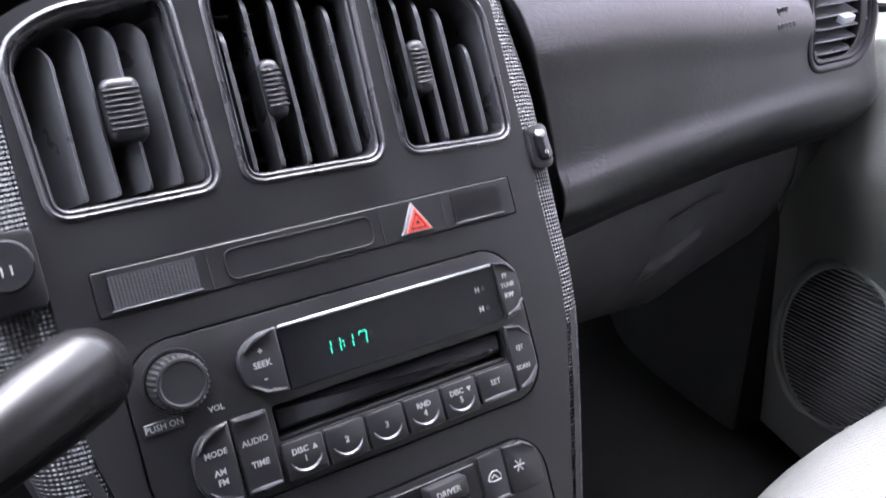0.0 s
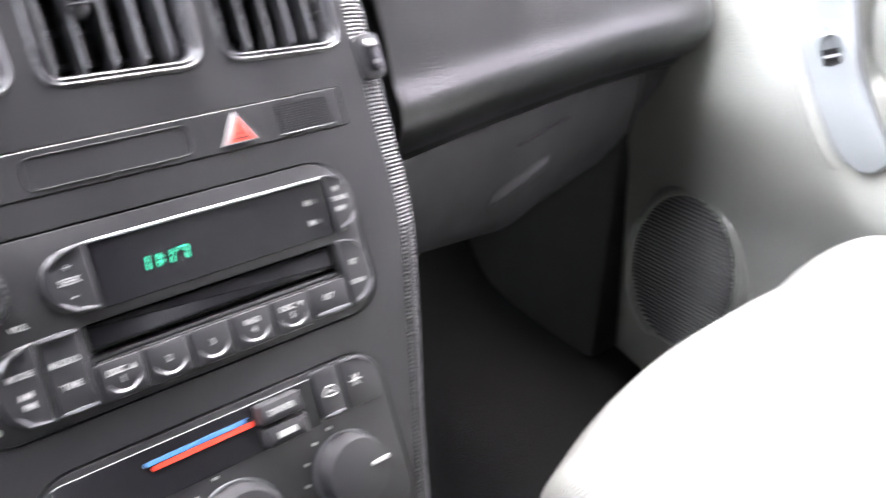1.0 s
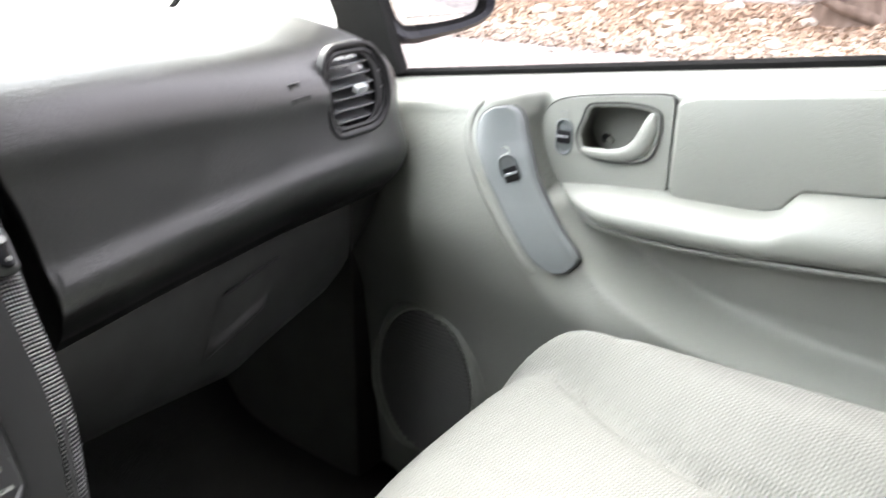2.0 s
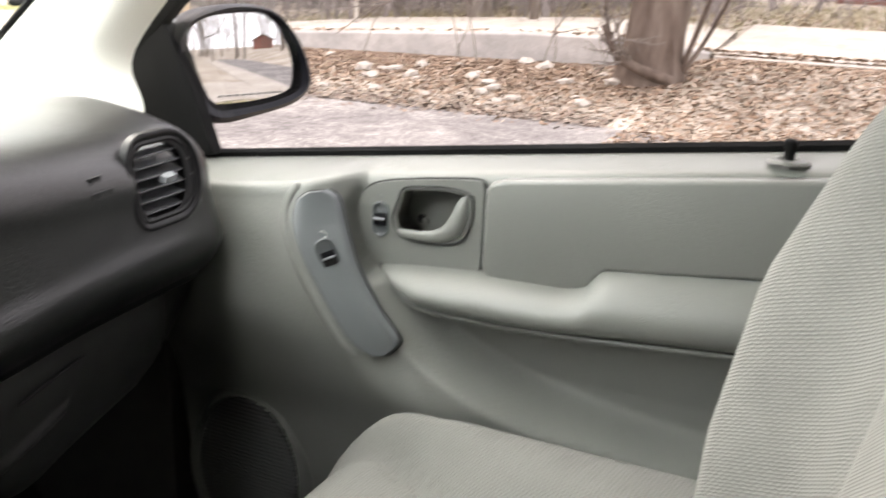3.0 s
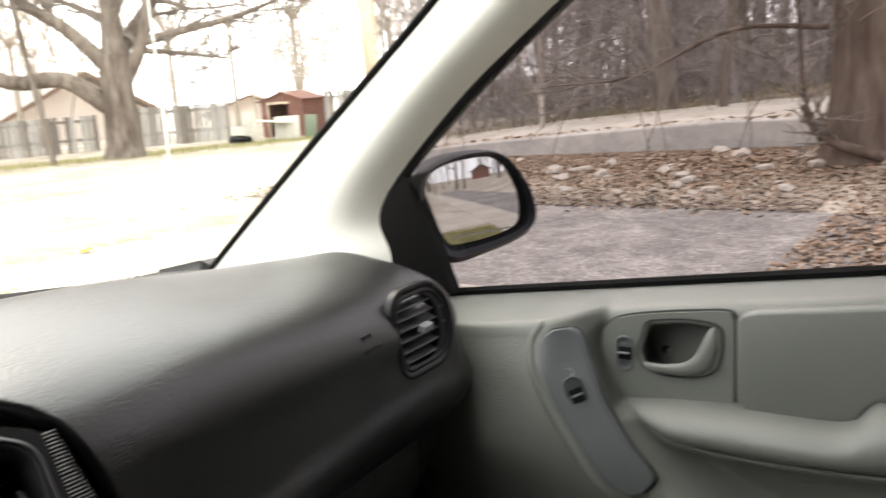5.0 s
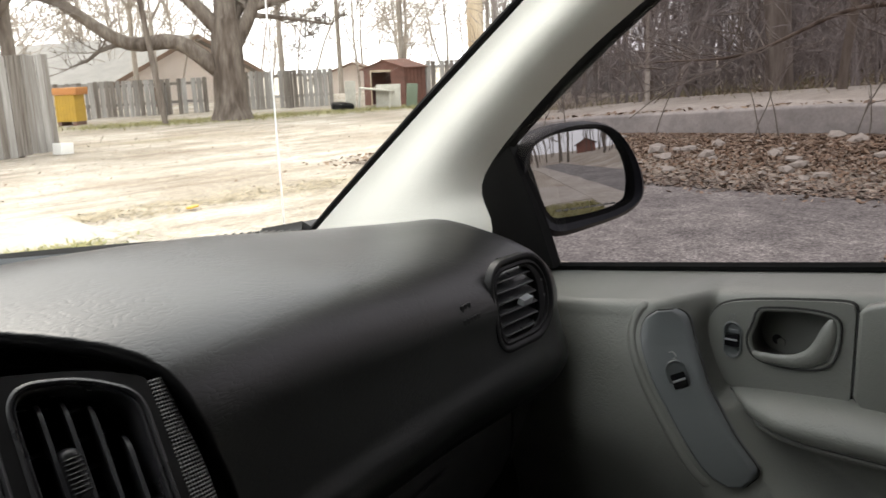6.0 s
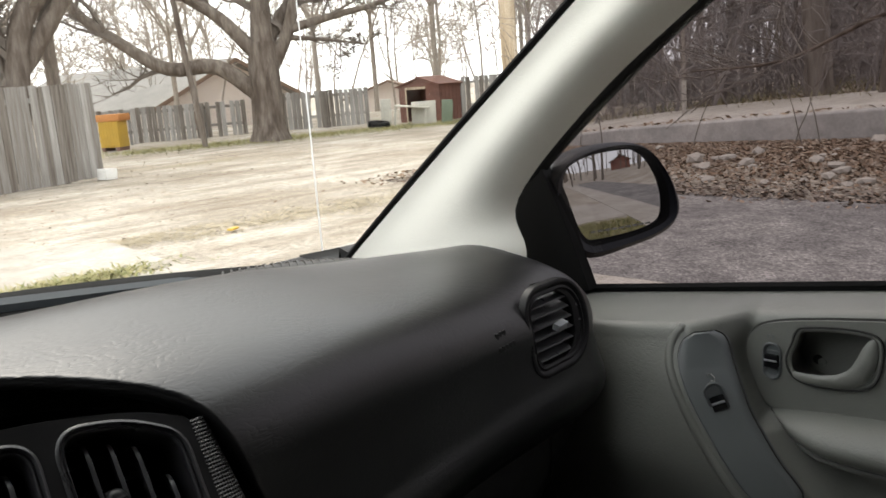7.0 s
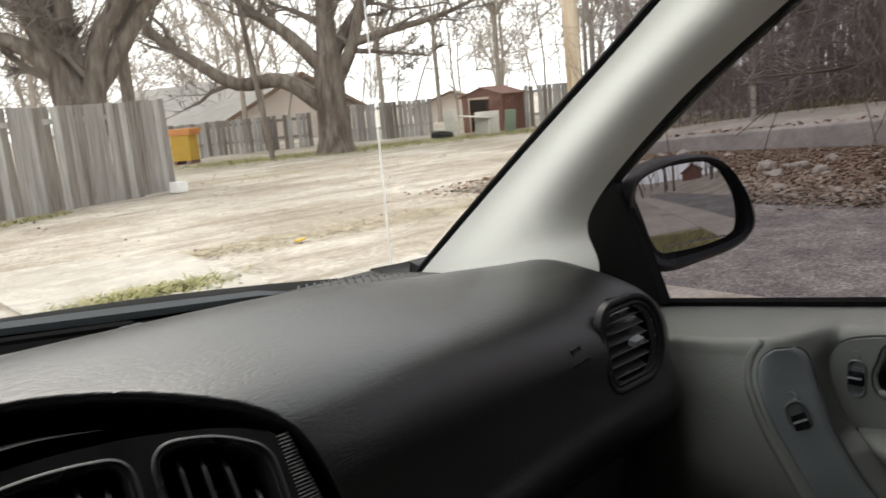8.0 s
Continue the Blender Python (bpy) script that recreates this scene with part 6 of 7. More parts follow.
def weathered(name, stops, rough=0.92, grain=(26, 26, 1.3), deep=0.006, own=0.42):
    """Old wood: streaks along the board, each board greyer or browner than the next."""
    m = bpy.data.materials.new(name)
    m.use_nodes = True
    n, l = m.node_tree.nodes, m.node_tree.links
    b = n["Principled BSDF"]
    b.inputs["Roughness"].default_value, b.inputs["Specular IOR Level"].default_value = rough, 0.15
    tc, oi = n.new("ShaderNodeTexCoord"), n.new("ShaderNodeObjectInfo")
    mp = n.new("ShaderNodeMapping")
    mp.inputs["Scale"].default_value = grain
    l.new(tc.outputs["Object"], mp.inputs["Vector"])
    sh = n.new("ShaderNodeVectorMath")
    sh.operation = "MULTIPLY_ADD"
    sh.inputs[1].default_value = (60, 60, 60)
    l.new(oi.outputs["Random"], sh.inputs[0])
    l.new(mp.outputs[0], sh.inputs[2])
    nz = n.new("ShaderNodeTexNoise")
    nz.inputs["Scale"].default_value, nz.inputs["Detail"].default_value, nz.inputs["Roughness"].default_value = 1.0, 6, 0.6
    l.new(sh.outputs[0], nz.inputs["Vector"])
    st = n.new("ShaderNodeTexNoise")
    st.inputs["Scale"].default_value, st.inputs["Detail"].default_value = 0.12, 3
    l.new(sh.outputs[0], st.inputs["Vector"])
    ma = n.new("ShaderNodeMath")
    ma.operation = "MULTIPLY_ADD"
    ma.inputs[1].default_value = own
    l.new(oi.outputs["Random"], ma.inputs[0])
    l.new(nz.outputs["Fac"], ma.inputs[2])
    mb = n.new("ShaderNodeMath")
    mb.operation = "MULTIPLY_ADD"
    mb.inputs[1].default_value = 0.45
    l.new(st.outputs["Fac"], mb.inputs[0])
    l.new(ma.outputs[0], mb.inputs[2])
    mr = n.new("ShaderNodeMapRange")
    mr.inputs[1].default_value, mr.inputs[2].default_value = 0.55, 0.88 + own
    l.new(mb.outputs[0], mr.inputs[0])
    ramp = n.new("ShaderNodeValToRGB")
    e = ramp.color_ramp.elements
    while len(e) < len(stops):
        e.new(0.5)
    for i, c in enumerate(stops):
        e[i].position, e[i].color = i / (len(stops) - 1), (*c, 1)
    l.new(mr.outputs[0], ramp.inputs[0])
    l.new(ramp.outputs[0], b.inputs["Base Color"])
    bn = n.new("ShaderNodeBump")
    bn.inputs["Strength"].default_value, bn.inputs["Distance"].default_value = 0.8, deep
    l.new(nz.outputs["Fac"], bn.inputs["Height"])
    l.new(bn.outputs[0], b.inputs["Normal"])
    return m


def streaks(m, colour, turn, stretch, scale, edge, amount):
    """Lays long uneven streaks of another colour (ruts, damp earth) over a ground material."""
    n, l = m.node_tree.nodes, m.node_tree.links
    p = n["Principled BSDF"]
    src = [k for k in l if k.to_node == p and k.to_socket.name == "Base Color"][0].from_socket
    tc, mp, nz, mr, mx = n.new("ShaderNodeTexCoord"), n.new("ShaderNodeMapping"), n.new("ShaderNodeTexNoise"), n.new("ShaderNodeMapRange"), n.new("ShaderNodeMix")
    mp.inputs["Rotation"].default_value = (0, 0, radians(turn))
    mp.inputs["Scale"].default_value = (1, stretch, 1)
    l.new(tc.outputs["Object"], mp.inputs["Vector"])
    nz.inputs["Scale"].default_value, nz.inputs["Detail"].default_value, nz.inputs["Roughness"].default_value = scale, 7, 0.68
    l.new(mp.outputs[0], nz.inputs["Vector"])
    mr.inputs[1].default_value, mr.inputs[2].default_value = edge
    mr.inputs[4].default_value = amount
    l.new(nz.outputs["Fac"], mr.inputs[0])
    mx.data_type = "RGBA"
    l.new(mr.outputs[0], mx.inputs[0])
    l.new(src, mx.inputs[6])
    mx.inputs[7].default_value = (*colour, 1)
    l.new(mx.outputs[2], p.inputs["Base Color"])
    return m


BOARD = weathered("grey_fence_board", [(0.105, 0.088, 0.073), (0.18, 0.158, 0.138), (0.24, 0.224, 0.206), (0.31, 0.294, 0.276), (0.42, 0.405, 0.385)])
BARK = weathered("tree_bark", [(0.085, 0.066, 0.054), (0.135, 0.110, 0.092), (0.19, 0.160, 0.136), (0.26, 0.225, 0.195)], 0.95, (8, 8, 1.6), 0.05, 0.1)
POLE = weathered("bare_pole_wood", [(0.27, 0.20, 0.13), (0.42, 0.33, 0.23), (0.55, 0.45, 0.33), (0.66, 0.57, 0.45)], 0.85, (14, 14, 0.7), 0.008, 0.1)
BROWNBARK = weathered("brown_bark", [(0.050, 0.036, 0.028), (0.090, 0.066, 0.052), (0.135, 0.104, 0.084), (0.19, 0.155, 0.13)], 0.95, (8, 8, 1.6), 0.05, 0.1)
SCRAP = material("aged_pale_board", (0.47, 0.45, 0.39), 0.85, vary=0.3, scale=3, fine=25, bump=0.3)
REDWOOD = material("red_brown_board", (0.20, 0.12, 0.10), 0.9, vary=0.3, scale=2, fine=25, bump=0.4, dist=0.006)
RUST = material("rusty_sheet", (0.17, 0.078, 0.058), 0.7, vary=0.35, scale=2, fine=14, bump=0.2, dist=0.01)
ORANGE = material("orange_paint", (0.50, 0.21, 0.06), 0.6, vary=0.15, scale=4, fine=30, bump=0.1)
YELLOW = material("ochre_yellow_paint", (0.52, 0.33, 0.045), 0.6, vary=0.15, scale=4, fine=30, bump=0.1)
ROOF = material("grey_shingle", (0.25, 0.238, 0.222), 0.9, vary=0.25, scale=1.5, fine=12, bump=0.3, dist=0.02)
SIDING = material("pale_siding", (0.66, 0.585, 0.535), 0.8, vary=0.1, scale=0.8, fine=8, bump=0.1)
EAVE = material("brown_eave_paint", (0.20, 0.135, 0.10), 0.8, vary=0.2, scale=2, fine=20, bump=0.1)
WHITEP = material("white_paint", (0.72, 0.71, 0.68), 0.7, vary=0.12, scale=2, fine=20, bump=0.1)
BRICKR = material("red_brick_wall", (0.24, 0.11, 0.085), 0.9, vary=0.25, scale=1, fine=10, bump=0.2)
GREENP = material("faded_green_plastic", (0.16, 0.20, 0.14), 0.6, vary=0.2, scale=3, fine=20, bump=0.1)
LEAVES = island_material("fallen_leaves", [(0.12, 0.078, 0.054), (0.24, 0.158, 0.105), (0.32, 0.23, 0.165), (0.19, 0.135, 0.10), (0.46, 0.385, 0.31), (0.15, 0.105, 0.08), (0.38, 0.29, 0.21)])
STRAW = island_material("dry_straw", [(0.38, 0.32, 0.22), (0.50, 0.43, 0.32), (0.33, 0.28, 0.19), (0.44, 0.38, 0.28)])
GRASS = island_material("thin_grass", [(0.15, 0.165, 0.065), (0.28, 0.26, 0.12), (0.38, 0.33, 0.18), (0.18, 0.20, 0.075)])
STONES = island_material("broken_concrete", [(0.34, 0.33, 0.31), (0.52, 0.50, 0.47), (0.28, 0.25, 0.22), (0.44, 0.40, 0.35)])

speckle(ASPHALT, 75, 0.42)
speckle(ASPHALT, 22, 0.14)
speckle(DIRT, 30, 0.2)
streaks(DIRT, (0.21, 0.17, 0.13), -32, 5.0, 0.35, (0.50, 0.66), 0.75)
streaks(DIRT, (0.27, 0.235, 0.185), -32, 9.0, 0.9, (0.52, 0.64), 0.6)
streaks(DIRT, (0.30, 0.27, 0.15), 20, 2.0, 0.22, (0.58, 0.70), 0.5)
streaks(SLAB, (0.27, 0.235, 0.19), 10, 3.0, 0.9, (0.54, 0.66), 0.6)
speckle(SLAB, 40, 0.12)


def rise(x, y):
    """Height of the land: a leaf bank up to the wall, the raised street side behind it, a dip far ahead."""
    bank_top = lerp_table(y, [(-40, 0.40), (0.6, 0.40), (1.8, 0.22), (6.5, 0.13), (9, 0.04), (12, 0.0)])
    deck = lerp_table(y, [(-40, 0.42), (0.8, 0.44), (1.6, 0.53), (3, 0.52), (6.5, 0.33), (9, 0.10), (12, 0.0)])
    if x < 10.58:
        h = bank_top * smooth01(7.1, 10.3, x) ** 1.2
    else:
        h = deck + (0.012 * (min(x, 40) - 10.58) if y < 12 else 0.0)
    h -= 1.4 * smooth01(30, 42, y)
    return h


def ground():
    xs = [-300, -80, -20, -5, 0, 3, 5, 6.5] + list(np.linspace(7, 10.4, 14)) + [10.57, 10.59, 11, 12, 13.5, 15, 18, 22, 28, 40, 90, 300]
    ys = [-300, -80, -25, -10, -5, -3] + list(np.linspace(-2, 12, 29)) + [14, 17, 20, 24, 28, 30, 33, 36, 39, 42, 60, 120, 300]
    rows = []
    for y in ys:
        rows.append([(x, y, rise(x, y) + (0.02 * noise.noise((x * 0.8, y * 0.8, 0)) if 7.2 < x < 10.4 and abs(y) < 11 else 0)) for x in xs])
    v, f = sheet_lists(rows)
    tagged(from_lists("ground", v, f, DIRT, angle=1.5), "bare pale dirt yard and verge", "ground", kind="structure")

    def flat(name, pts, z, mat, label, cat):
        bm = bmesh.new()
        a = [bm.verts.new((x, y, z)) for x, y in pts]
        b = [bm.verts.new((x, y, z - 0.12)) for x, y in pts]
        bm.faces.new(a)
        for i in range(len(a)):
            j = (i + 1) % len(a)
            bm.faces.new((a[i], b[i], b[j], a[j]))
        tagged(part(name, bm, mat, smooth=False), label, cat, kind="structure")

    flat("road", [(4.18, -30), (7.0, -30), (7.15, 0.9), (7.35, 1.4), (7.3, 3.0), (7.4, 4.6), (6.6, 5.0), (5.4, 5.1), (4.18, 4.9)], 0.006, ASPHALT, "worn grey asphalt lane with fine gravel", "road")
    flat("pavement_edge", [(3.0, -30), (4.17, -30), (4.17, 4.95), (3.0, 4.9)], 0.014, SLAB, "pale concrete strip along the lane", "pavement")
    for k, pts in enumerate((((-3, 5.2), (1.35, 5.2), (1.45, 8.4), (-3, 8.6)), ((1.42, 5.2), (2.95, 5.15), (3.2, 7.2), (2.4, 8.1), (1.52, 8.3)), ((-3, 2.0), (2.95, 2.0), (2.95, 5.08), (-3, 5.1)))):
        flat("pavement_slab", pts, 0.018, SLAB, "worn pale concrete slab half buried in dirt", "pavement")
    flat("driveway", [(1.3, -9.5), (2.98, -9.5), (2.98, -6.0), (1.3, -6.0)], 0.016, SLAB, "pale concrete driveway apron", "pavement")
    # retaining wall and the pavement on top of it
    rows = []
    for y in list(np.linspace(0.75, 9.5, 24)):
        zt = rise(10.7, y) + 0.02
        rows.append([(10.52, y, -0.2), (10.50, y, zt - 0.02), (10.51, y, zt), (10.53, y, zt + 0.012), (10.80, y, zt + 0.012), (10.82, y, -0.2)])
    v, f = sheet_lists(rows)
    tagged(from_lists("retaining_wall", v, f, WALLC), "low stained concrete retaining wall", "wall", kind="structure")
    rows = [[(10.81, y, rise(10.7, y) + 0.028), (11.6, y, rise(11.6, y) + 0.048), (12.5, y, rise(12.5, y) + 0.080), (13.5, y, rise(13.5, y) + 0.115), (13.55, y, rise(13.5, y) - 0.1)] for y in np.linspace(0.75, 9.5, 24)]
    v, f = sheet_lists(rows)
    tagged(from_lists("pavement_upper", v, f, SLAB), "pale concrete pavement above the wall", "pavement", kind="structure")
    rows = [[(10.50, y, 0.22), (10.50, y, 0.425), (10.53, y, 0.445), (12.8, y, 0.50), (16.5, y, 0.60), (16.6, y, 0.3)] for y in np.linspace(-12, 0.70, 14)]
    v, f = sheet_lists(rows)
    tagged(from_lists("upper_road", v, f, SLAB), "bright concrete street surface with a broken edge", "road", kind="structure")


def scatter(name, n, place, size, mat, label, cat, curl=0.5, seed=1):
    rng = random.Random(seed)
    V, F = [], []
    for _ in range(n):
        x, y, z = place(rng)
        s = size * rng.uniform(0.5, 1.4)
        w = s * rng.uniform(0.7, 1.25)
        e = Euler((rng.uniform(-curl, curl), rng.uniform(-curl, curl), rng.uniform(0, 6.28)))
        b = len(V)
        for p in ((-s, 0, 0.1 * s), (0, -w * 0.6, 0), (s, 0, 0.12 * s), (0, w * 0.6, 0.25 * s)):
            q = Vector(p)
            q.rotate(e)
            V.append((x + q.x, y + q.y, z + q.z + 0.01))
        F += [(b, b + 1, b + 2), (b, b + 2, b + 3)]
    ob = from_lists(name, V, F, mat, smooth=False)
    return tagged(ob, label, cat, kind="stuff")


def blades(name, n, place, height, mat, label, cat, seed=3, lie=0.0):
    rng = random.Random(seed)
    V, F = [], []
    for _ in range(n):
        x, y, z = place(rng)
        h = height * rng.uniform(0.4, 1.3)
        a = rng.uniform(0, 6.28)
        w = 0.006 + 0.006 * rng.random()
        lx, ly = math.cos(a) * h * (0.5 + lie * 2), math.sin(a) * h * (0.5 + lie * 2)
        b = len(V)
        V += [(x - w * math.sin(a), y + w * math.cos(a), z), (x + w * math.sin(a), y - w * math.cos(a), z), (x + lx, y + ly, z + h * (1 - lie * 0.85))]
        F.append((b, b + 1, b + 2))
    return tagged(from_lists(name, V, F, mat, smooth=False), label, cat, kind="stuff")


def litter():
    def bank(r):
        y = r.uniform(-7, 8.5)
        x = 10.5 - abs(r.gauss(0, 1.25)) if y > 1.0 else r.uniform(4.6, 10.5)
        while x < 6.9 and y > 1.0:
            x = 10.5 - abs(r.gauss(0, 1.25))
        return x, y, rise(x, y)
    scatter("leaf_litter", 84000, bank, 0.027, LEAVES, "thick brown fallen leaves on the bank", "leaves", 0.6, 1)

    def deck(r):
        y = r.uniform(-6, 9)
        x = r.choice((r.uniform(13.5, 21), 13.5 + abs(r.gauss(0, 0.4)))) if r.random() > 0.07 else 10.6 + abs(r.gauss(0, 0.2))
        if y < 0.8:
            x = r.choice((10.55 + abs(r.gauss(0, 0.05)), r.uniform(16.6, 24)))
        return x, y, rise(x, y) + (0.02 if x > 13.5 else 0.04)
    scatter("scattered_leaves", 6000, deck, 0.045, LEAVES, "brown leaves among the trees above the wall", "leaves", 0.6, 2)

    def chips(r):
        y = r.uniform(1.2, 8)
        x = 7.2 + abs(r.gauss(0, 0.45))
        return x, y, rise(x, y)
    scatter("twig_litter", 3500, chips, 0.03, island_material("dark_litter", [(0.10, 0.075, 0.06), (0.20, 0.15, 0.12), (0.30, 0.26, 0.22), (0.07, 0.05, 0.04)]), "dark twig and bark litter along the asphalt", "litter", 0.4, 5)
    # straw and thin grass in the yard
    def band(r):
        k = int(r.random() ** 1.3 * 13)
        t = (k + 0.5) / 13 + r.gauss(0, 0.034)
        x, y = 3.0 + 4.2 * t, 7.1 - 0.55 * t + 0.22 * math.sin(k * 2.4)
        return x + r.gauss(0, 0.16), y + r.gauss(0, 0.10 + 0.16 * t), 0.0
    blades("straw", 5600, band, 0.032, STRAW, "band of dry straw across the yard", "straw", 3, 0.7)

    def tuft(r):
        return 2.25 + r.gauss(0, 0.32), 5.75 + r.gauss(0, 0.14), 0.015
    blades("dry_grass", 1800, tuft, 0.06, GRASS, "patch of dry and green grass on concrete", "grass", 4, 0.5)

    def bare(r):
        x, y = r.uniform(0.5, 12.0), 6.6 + 10.5 * r.random() ** 0.8
        return x + 0.3 * math.sin(y * 1.7), y + 0.25 * math.sin(x * 2.3), 0.0
    blades("trodden_stalks", 4200, bare, 0.030, STRAW, "dry stalks scattered over the bare yard", "stalks", 8, 0.75)
    scatter("yard_litter", 1500, bare, 0.022, LEAVES, "small leaf scraps over the bare yard", "litter", 0.4, 9)

    def strip(r):
        t = r.random()
        return 9.5 + 9.5 * t + r.gauss(0, 0.6), 20.5 - 4.0 * t + r.gauss(0, 0.7), 0.0
    blades("verge_grass", 9000, strip, 0.10, GRASS, "thin green and straw verge before the fence", "grass", 5, 0.4)

    def foot(r):
        t = r.random() ** 2 * 0.6
        return 1.5 + 4.4 * t, 12.2 + 1.95 * t + r.gauss(0, 0.12) - 0.1, 0.0
    blades("fence_weeds", 1200, foot, 0.09, GRASS, "weeds at the foot of the fence", "grass", 6, 0.2)

    def near_verge(r):
        return r.uniform(1.35, 2.95), r.uniform(-5.8, -2.6), 0.0
    blades("kerb_grass", 9000, near_verge, 0.07, GRASS, "green grass patch beside the parked van", "grass", 8, 0.3)

    def yard_bits(r):
        x, y = r.uniform(0, 16), r.uniform(6.5, 19)
        return x, y, rise(x, y)
    scatter("yard_litter", 900, yard_bits, 0.020, island_material("yard_bits", [(0.17, 0.14, 0.11), (0.25, 0.20, 0.15), (0.36, 0.32, 0.26), (0.21, 0.17, 0.13)]), "twigs and crumbs of earth on the dirt", "litter", 0.3, 12)

    def wild(r):
        y = r.uniform(-8, 11)
        x = r.uniform(12.6 if y > 0.8 else 16.7, 30)
        return x, y, rise(x, y)
    blades("woodland_weeds", 9000, wild, 0.28, island_material("dead_weeds", [(0.20, 0.16, 0.10), (0.30, 0.25, 0.15), (0.16, 0.17, 0.07), (0.24, 0.19, 0.13)]), "dead weeds and low growth among the trees", "weeds", 7, 0.3)
    # rubble on the bank: each lump an uneven hull
    rng = random.Random(9)
    for i in range(72):
        y = rng.uniform(1.5, 6.6)
        x = rng.uniform(7.9, 10.2)
        s = 0.025 + 0.075 * rng.random() ** 1.8
        bm = bmesh.new()
        bmesh.ops.create_icosphere(bm, subdivisions=1, radius=s)
        for vtx in bm.verts:
            vtx.co = Vector((vtx.co.x * 1.3, vtx.co.y, vtx.co.z * 0.6)) * rng.uniform(0.75, 1.25)
        bmesh.ops.transform(bm, matrix=pose(x, y, rise(x, y) + s * 0.25, 0, rng.uniform(-20, 20), rng.uniform(0, 360)), verts=bm.verts)
        tagged(part("rubble_lump", bm, STONES, smooth=False), "broken pale concrete lump in the leaves", "rubble", "rubble on the bank")


# ---- trees ----
def limb(V, F, start, way, length, r0, r1, rng, wobble=0.18, n=5, sides=5, lift=0.0):
    P = [Vector(start)]
    d = Vector(way).normalized()
    for i in range(n):
        d = (d + Vector((rng.uniform(-1, 1), rng.uniform(-1, 1), rng.uniform(-1, 1) + lift)) * wobble).normalized()
        P.append(P[-1] + d * (length / n))
    R = [r0 + (r1 - r0) * i / n for i in range(n + 1)]
    v, f = tube_lists(P, R, sides, len(V))
    V += v
    F += f
    return P, R


def branching(V, F, P, R, rng, depth, count, ratio=0.62, spread=0.9, lift=0.12, sides=4, thin=0.008):
    """Side branches along a limb, each carrying smaller ones."""
    if depth == 0:
        return
    for k in range(count):
        t = rng.uniform(0.25, 1.0)
        i = min(int(t * (len(P) - 1)), len(P) - 2)
        p = P[i].lerp(P[i + 1], rng.random())
        axis = (P[i + 1] - P[i]).normalized()
        side = Vector((rng.uniform(-1, 1), rng.uniform(-1, 1), rng.uniform(-0.5, 1)))
        d = (axis * (1 - spread * 0.5) + side * spread).normalized()
        L = (P[-1] - P[0]).length * ratio * rng.uniform(0.5, 1.1)
        r = max(R[i] * rng.uniform(0.35, 0.6), thin)
        q, s = limb(V, F, p, d, L, r, max(r * 0.25, thin * 0.6), rng, 0.28, 4, sides if r > 0.02 else 3, lift)
        branching(V, F, q, s, rng, depth - 1, max(2, count - 1), ratio, spread, lift, 3, thin)


def tree(name, base, height, radius, seed, label, lean=(0, 0), main=None, depth=3, count=5, bark=None, twig=None, fork=0.4, forks=4, limbs=(), flare=1.5, thin=0.008):
    """A bare tree: flared trunk, forked limbs and a crown of fine branches."""
    rng = random.Random(seed)
    x, y, z = base
    tr = thing(name, label, "tree", pose(x, y, z))
    V, F = [], []
    h = height * fork
    P = [Vector((0, 0, -0.1)), Vector((0, 0, 0.12)), Vector((lean[0] * 0.1, lean[1] * 0.1, 0.5)), Vector((lean[0] * 0.5, lean[1] * 0.5, h * 0.6)), Vector((lean[0], lean[1], h))]
    R = [radius * flare * 1.1, radius * flare * 0.92, radius * 1.08, radius, radius * 0.95]
    v, f = tube_lists(spline(P, 4), [float(a) for a in np.interp(np.linspace(0, 4, 17), range(5), R)], 14, 0)
    for q in v:
        k = 1 + 0.10 * noise.noise((q.x * 4, q.y * 4, q.z * 1.5))
        q.x *= k
        q.y *= k
    V += v
    F += f
    CV, CF = [], []
    top = P[-1]
    for i in range(forks):
        a = 6.283 * (i + rng.uniform(-0.2, 0.2)) / forks
        d = Vector((math.cos(a) * 0.6, math.sin(a) * 0.6, 1.0))
        r = radius * rng.uniform(0.42, 0.62)
        p, s = limb(V, F, top - Vector((0, 0, radius * 0.5)), d, height * 0.55, r, r * 0.3, rng, 0.16, 6, 8, 0.05)
        branching(CV, CF, p, s, rng, depth, count, thin=thin)
    for pts, r0, r1 in limbs:
        pts = [Vector(q) for q in pts]
        sp = [Vector(q) for q in spline(pts, 4)]
        rr = [r0 + (r1 - r0) * i / (len(sp) - 1) for i in range(len(sp))]
        v, f = tube_lists(sp, rr, 9, len(V))
        V += v
        F += f
        branching(CV, CF, sp, rr, rng, depth, count + 4, 0.52, thin=thin)
    from_lists("trunk", V, F, bark or BARK, tr, angle=1.2)
    from_lists("branches", CV, CF, twig or TWIG, tr, smooth=False)
    return tr


def wood_spot(r, x0, x1, y0, y1):
    """A place for a wild tree: none on the street, and few beyond it."""
    while True:
        x, y = r.uniform(x0, x1), r.uniform(y0, y1)
        if y > 0.06 * x or (x > 17.5 and r.random() < 0.22):
            return x, y


